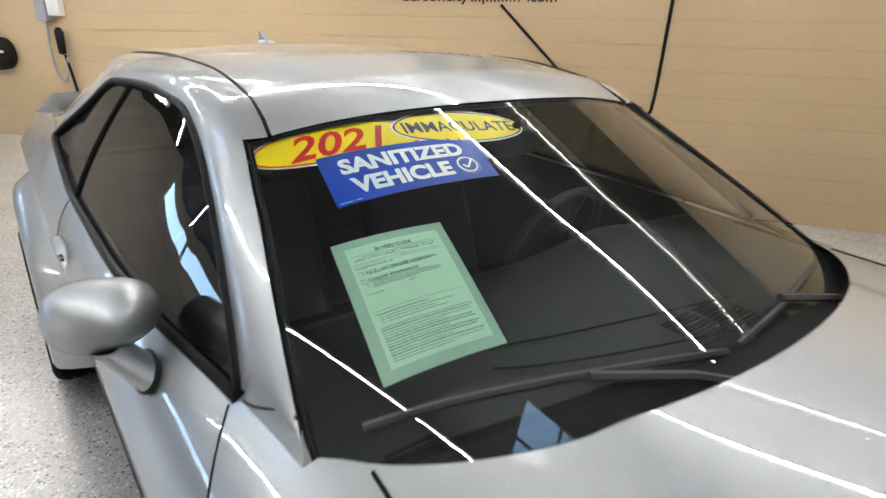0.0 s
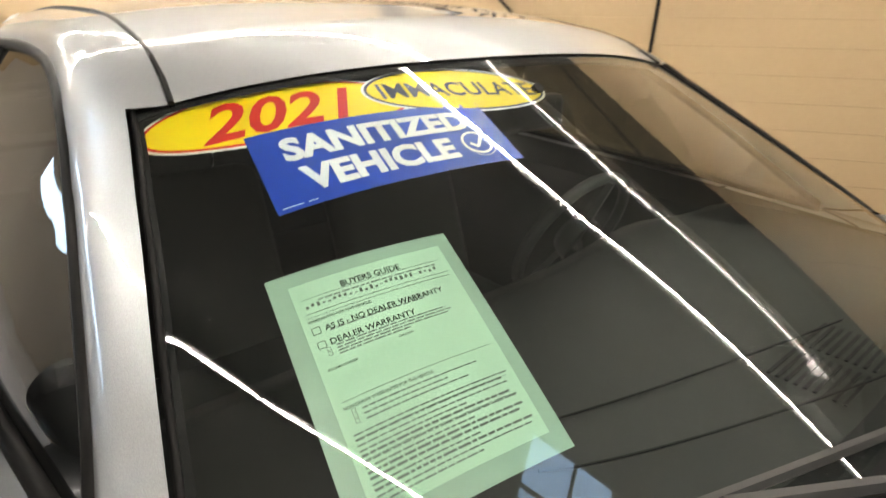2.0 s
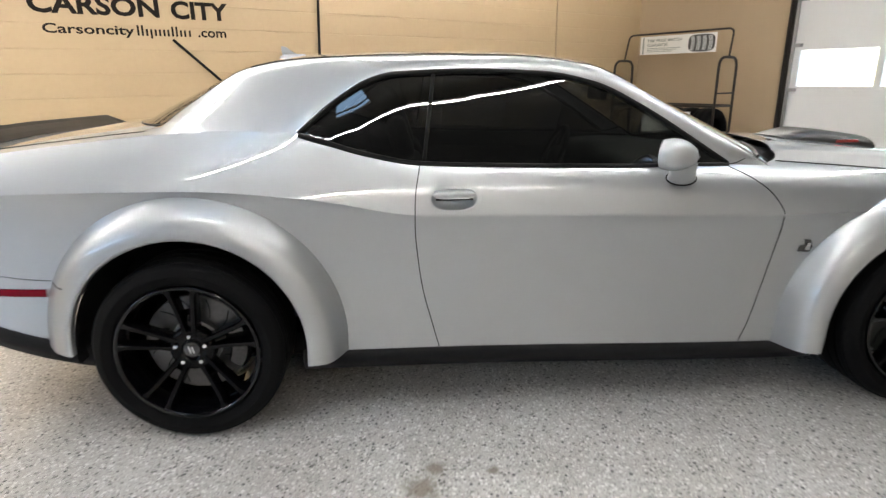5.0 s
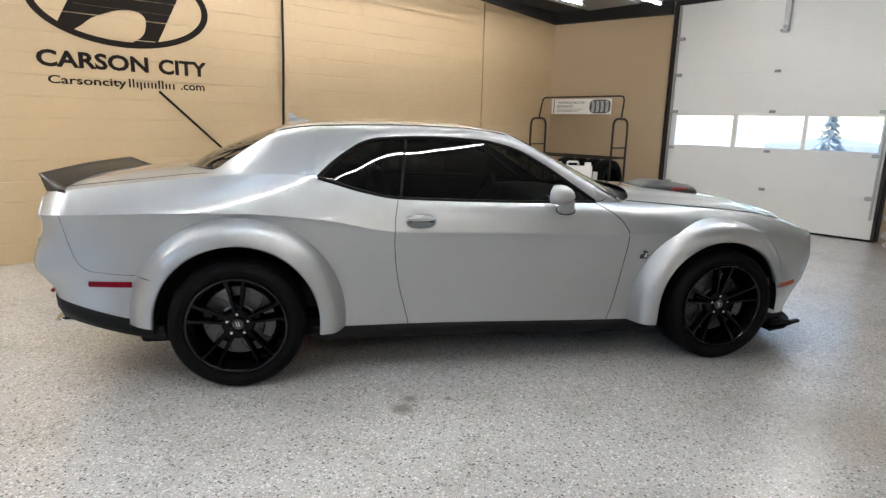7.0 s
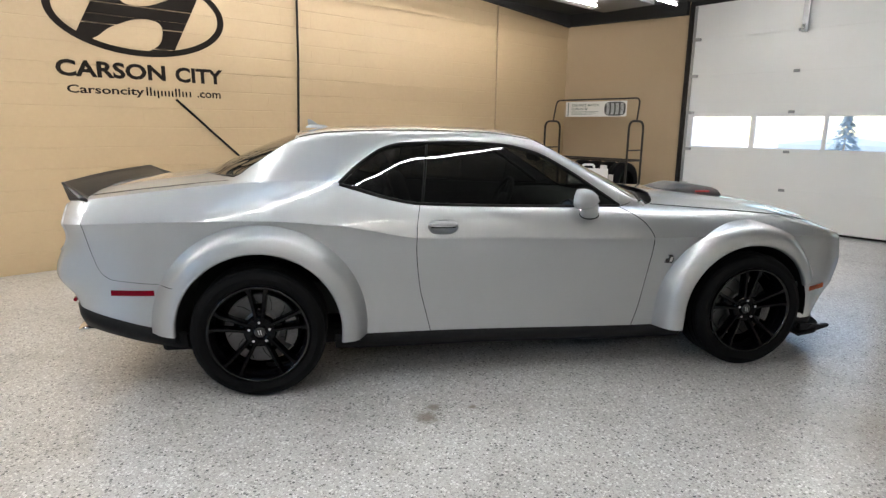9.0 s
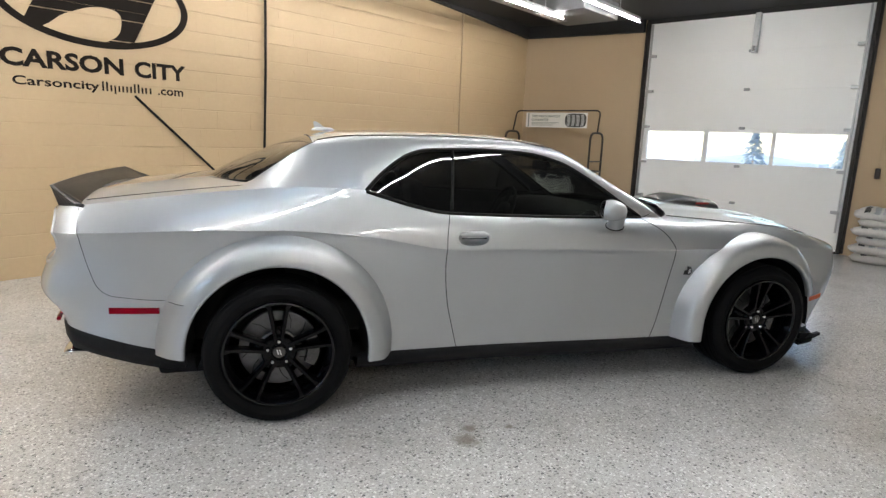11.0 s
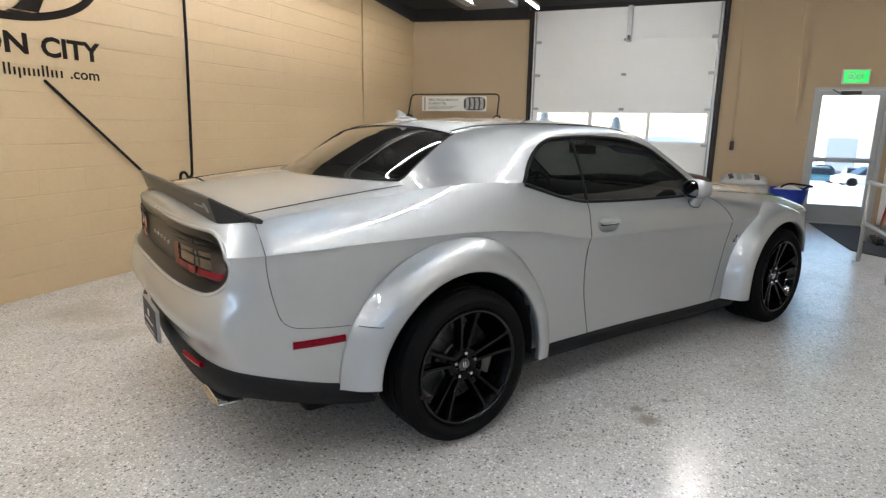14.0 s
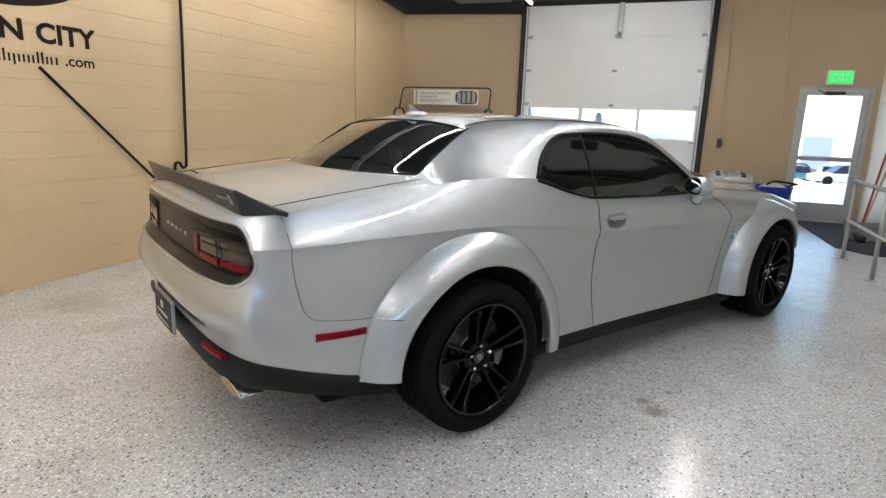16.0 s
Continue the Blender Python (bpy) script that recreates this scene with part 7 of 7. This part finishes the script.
t = fit_width(text_mesh("2021", 0.1, bold=0.002, shear=0.35), 0.225, 0.072)
onto(year, "words", shift(t, -0.012, -0.002), RED_INK, OV1, -0.0063, "red numerals")
OV2 = ((1.8481, -0.1525), (0.155, 0.9979), (0.9518, -0.1412))
praise = empty("praise_sticker", CAR.matrix_world.copy())
tagged(praise, "yellow oval sticker with dark capitals on the windshield", "sticker")
onto(praise, "white_edge", oval(0.172, 0.0600), WHITE_INK, OV2, -0.0064)
onto(praise, "dark_edge", oval(0.168, 0.0565), NAVY_INK, OV2, -0.0062)
onto(praise, "face", oval(0.163, 0.0520), YELLOW, OV2, -0.0060, "bright yellow face")
t = fit_width(text_mesh("IMMACULATE", 0.1, bold=0.0016), 0.290, 0.038)
onto(praise, "words", t, NAVY_INK, OV2, L)


# ---- outside ----
ground_z = curve_at([(8, -0.10), (14, -0.20), (30, -1.2), (60, -3.3), (120, -5.2), (1200, -24)])
ground = bmesh.new()
sheet(ground, [[Vector((x, y, ground_z(x))) for y in (-900, -60, -8, 5, 60, 900)] for x in (EAST + 0.31, 14, 20, 30, 45, 60, 90, 120, 200, 1200)])
sheet(ground, [[Vector((x, y, -0.10)) for y in (-900, -60, -8, 5, 60, 900)] for x in (WEST - 0.31, -20, -60, -200, -1200)])
tagged(part("ground", ground, SNOW), "snow covered parking lot outside", "ground", kind="structure")


def parked_car(x, y, rz, m, label):
    c = empty("parked_car", pose(x, y, ground_z(x), 0, 0, rz))
    tagged(c, label, "car", "cars outside")
    bm = bmesh.new()
    rows = []
    for t in np.linspace(-1, 1, 25):
        h = 0.80 - 0.10 * abs(t) ** 6 - (0.12 * max(0, t - 0.35))
        w = 0.88 * (1 - abs(t) ** 8 * 0.25)
        rows.append([Vector((2.2 * t, w * a, b)) for a, b in ((-0.92, 0.25), (-1, 0.5), (-0.96, h - 0.02), (-0.6, h + 0.03), (0.6, h + 0.03), (0.96, h - 0.02), (1, 0.5), (0.92, 0.25))])
    sheet(bm, rows)
    bm.faces.new([bm.verts.new(p) for p in rows[0]])
    bm.faces.new([bm.verts.new(p) for p in rows[-1]])
    part("body", bm, m, c, smooth=True)
    bm = bmesh.new()
    sheet(bm, [[Vector((u, 0.78 * s * k, z)) for s in (-1, 1)] for u, z, k in ((-1.6, 0.80, 1), (-1.1, 1.33, 0.8), (-0.1, 1.42, 0.8), (0.5, 1.32, 0.8), (1.1, 0.82, 1))])
    for s in (-1, 1):
        bm.faces.new([bm.verts.new((u, 0.78 * s * k, z)) for u, z, k in ((-1.6, 0.80, 1), (-1.1, 1.33, 0.8), (-0.1, 1.42, 0.8), (0.5, 1.32, 0.8), (1.1, 0.82, 1))])
    part("cabin_glass", bm, GLOSS_BLACK, c)
    part("roof", boxed(-1.0, 0.4, -0.60, 0.60, 1.37, 1.45, 0.02), m, c)
    for u in (-1.35, 1.35):
        for s in (-1, 1):
            part("wheel", lathed([(0.0, -0.1), (0.30, -0.1), (0.32, -0.06), (0.32, 0.06), (0.30, 0.1), (0.0, 0.1)], 20, "y", Matrix.Translation((u, 0.80 * s, 0.32))), RUBBER, c)


for x, y, rz, m, lab in ((58.0, -12.6, 92, CAR_TEAL, "teal saloon parked on snowy ground"), (57.0, -15.4, 176, CAR_BLUE, "dark blue saloon parked on snowy ground"), (60.0, -19.2, 170, DOOR_WHITE, "white saloon parked on snowy ground"),
                        (44.0, -13.4, 95, DOOR_WHITE, "white saloon parked on snowy ground"), (80.0, -17.0, 90, CAR_GREY, "grey saloon parked on snowy ground"), (82.0, -22.5, 90, CAR_BLUE, "dark blue saloon parked on snowy ground"), (46.0, -4.0, 60, CAR_GREY, "grey saloon parked on snowy ground")):
    parked_car(x, y, rz, m, lab)


def fir(x, y, h, seed):
    f = empty("fir_tree", pose(x, y, ground_z(x)))
    tagged(f, "frosted blue-green fir tree standing in snow", "tree", "firs outside")
    rnd = random.Random(seed)
    part("trunk", lathed([(0.16, 0.0), (0.10, h * 0.5), (0.02, h)], 8, "z"), WOOD, f)
    bm = bmesh.new()
    for k in range(800):
        t = rnd.random() ** 0.9
        z = h * (0.10 + 0.88 * t)
        r = (h * 0.36) * (1 - t) ** 0.85 * (0.35 + 0.65 * rnd.random()) + 0.08
        a = rnd.random() * 6.283
        c = Vector((r * math.cos(a), r * math.sin(a), z - 0.2 * r))
        s = 0.28 + 0.30 * rnd.random()
        d = Vector((math.cos(a), math.sin(a), -0.45)) * s
        e = Vector((-math.sin(a), math.cos(a), 0)) * s * 0.45
        bm.faces.new([bm.verts.new(p) for p in (c - d * 0.4, c + e, c + d, c - e)])
    part("crown", bm, FIR, f)


fir(80, 17.0, 7.9, 1)
fir(80, 7.2, 7.0, 2)


def far_house(x, y, w, d, h, label):
    b = empty("far_house", pose(x, y, ground_z(x)))
    tagged(b, label, "building", "houses outside")
    part("wall", boxed(-d / 2, d / 2, -w / 2, w / 2, 0, h), FAR_WALL, b)
    part("roof", prism([(-w / 2 - 0.5, h), (w / 2 + 0.5, h), (0, h + w * 0.07)], d + 0.8, lambda u, v, q: (q - d / 2 - 0.4, u, v)), SNOW, b)
    n = int(w / 4.5)
    for k in range(n):
        y0 = -w / 2 + w * (k + 0.5) / n
        part("window", boxed(-d / 2 - 0.03, -d / 2 + 0.01, y0 - 0.8, y0 + 0.8, h * 0.35, h * 0.75), GLOSS_BLACK, b)


far_house(95, -21.6, 3.6, 5, 4.9, "small pale house with a snowy roof far off")
far_house(105, 22, 18, 10, 4.2, "pale house with a snowy roof far off")
far_house(70, -30, 16, 9, 5.4, "pale workshop with a snowy roof")
far_house(110, 2, 14, 8, 4.0, "small pale house with a snowy roof")

# ---- the block courses of the north wall ----
BL = 0.4064


def block_mesh(w):
    me = bpy.data.meshes.new("block")
    x0, x1, z0, z1 = 0.0001, w - 0.0001, 0.0014, BH - 0.0014
    b, f, k = 0.0022, 0.0, 0.005
    bx = 0.0001
    vs = [(x0, k, z0), (x1, k, z0), (x1, k, z1), (x0, k, z1), (x0, b, z0), (x1, b, z0), (x1, b, z1), (x0, b, z1),
          (x0 + bx, f, z0 + 0.005), (x1 - bx, f, z0 + 0.005), (x1 - bx, f, z1 - 0.005), (x0 + bx, f, z1 - 0.005)]
    fs = [(8, 9, 10, 11), (4, 5, 9, 8), (5, 6, 10, 9), (6, 7, 11, 10), (7, 4, 8, 11), (0, 1, 5, 4), (1, 2, 6, 5), (2, 3, 7, 6), (3, 0, 4, 7)]
    me.from_pydata(vs, [], fs)
    me.materials.append(WALL)
    return me


BLOCK = block_mesh(BL)
rest_v, rest_f = [], []
rnd = random.Random(11)
for r in range(17):
    z = r * BH
    if z + BH > CEIL + 0.01:
        break
    x = WEST + (BL / 2 if r % 2 else 0.0)
    while x + BL < EAST_N + 0.2:
        dy = NORTH + 0.0003 * rnd.random()
        if -1.7 < x < 5.2 and r < 17:
            o = new("block", BLOCK)
            o.location = (x, dy, z)
            o.parent = wall_north
        else:
            n = len(rest_v)
            rest_v += [(v.co.x + x, v.co.y + dy, v.co.z + z) for v in BLOCK.vertices]
            rest_f += [tuple(i + n for i in p.vertices) for p in BLOCK.polygons]
        x += BL
me = bpy.data.meshes.new("block_courses")
me.from_pydata(rest_v, [], rest_f)
me.materials.append(WALL)
rest = new("block_courses", me)
rest.parent = wall_north
rest["kind"] = "stuff"
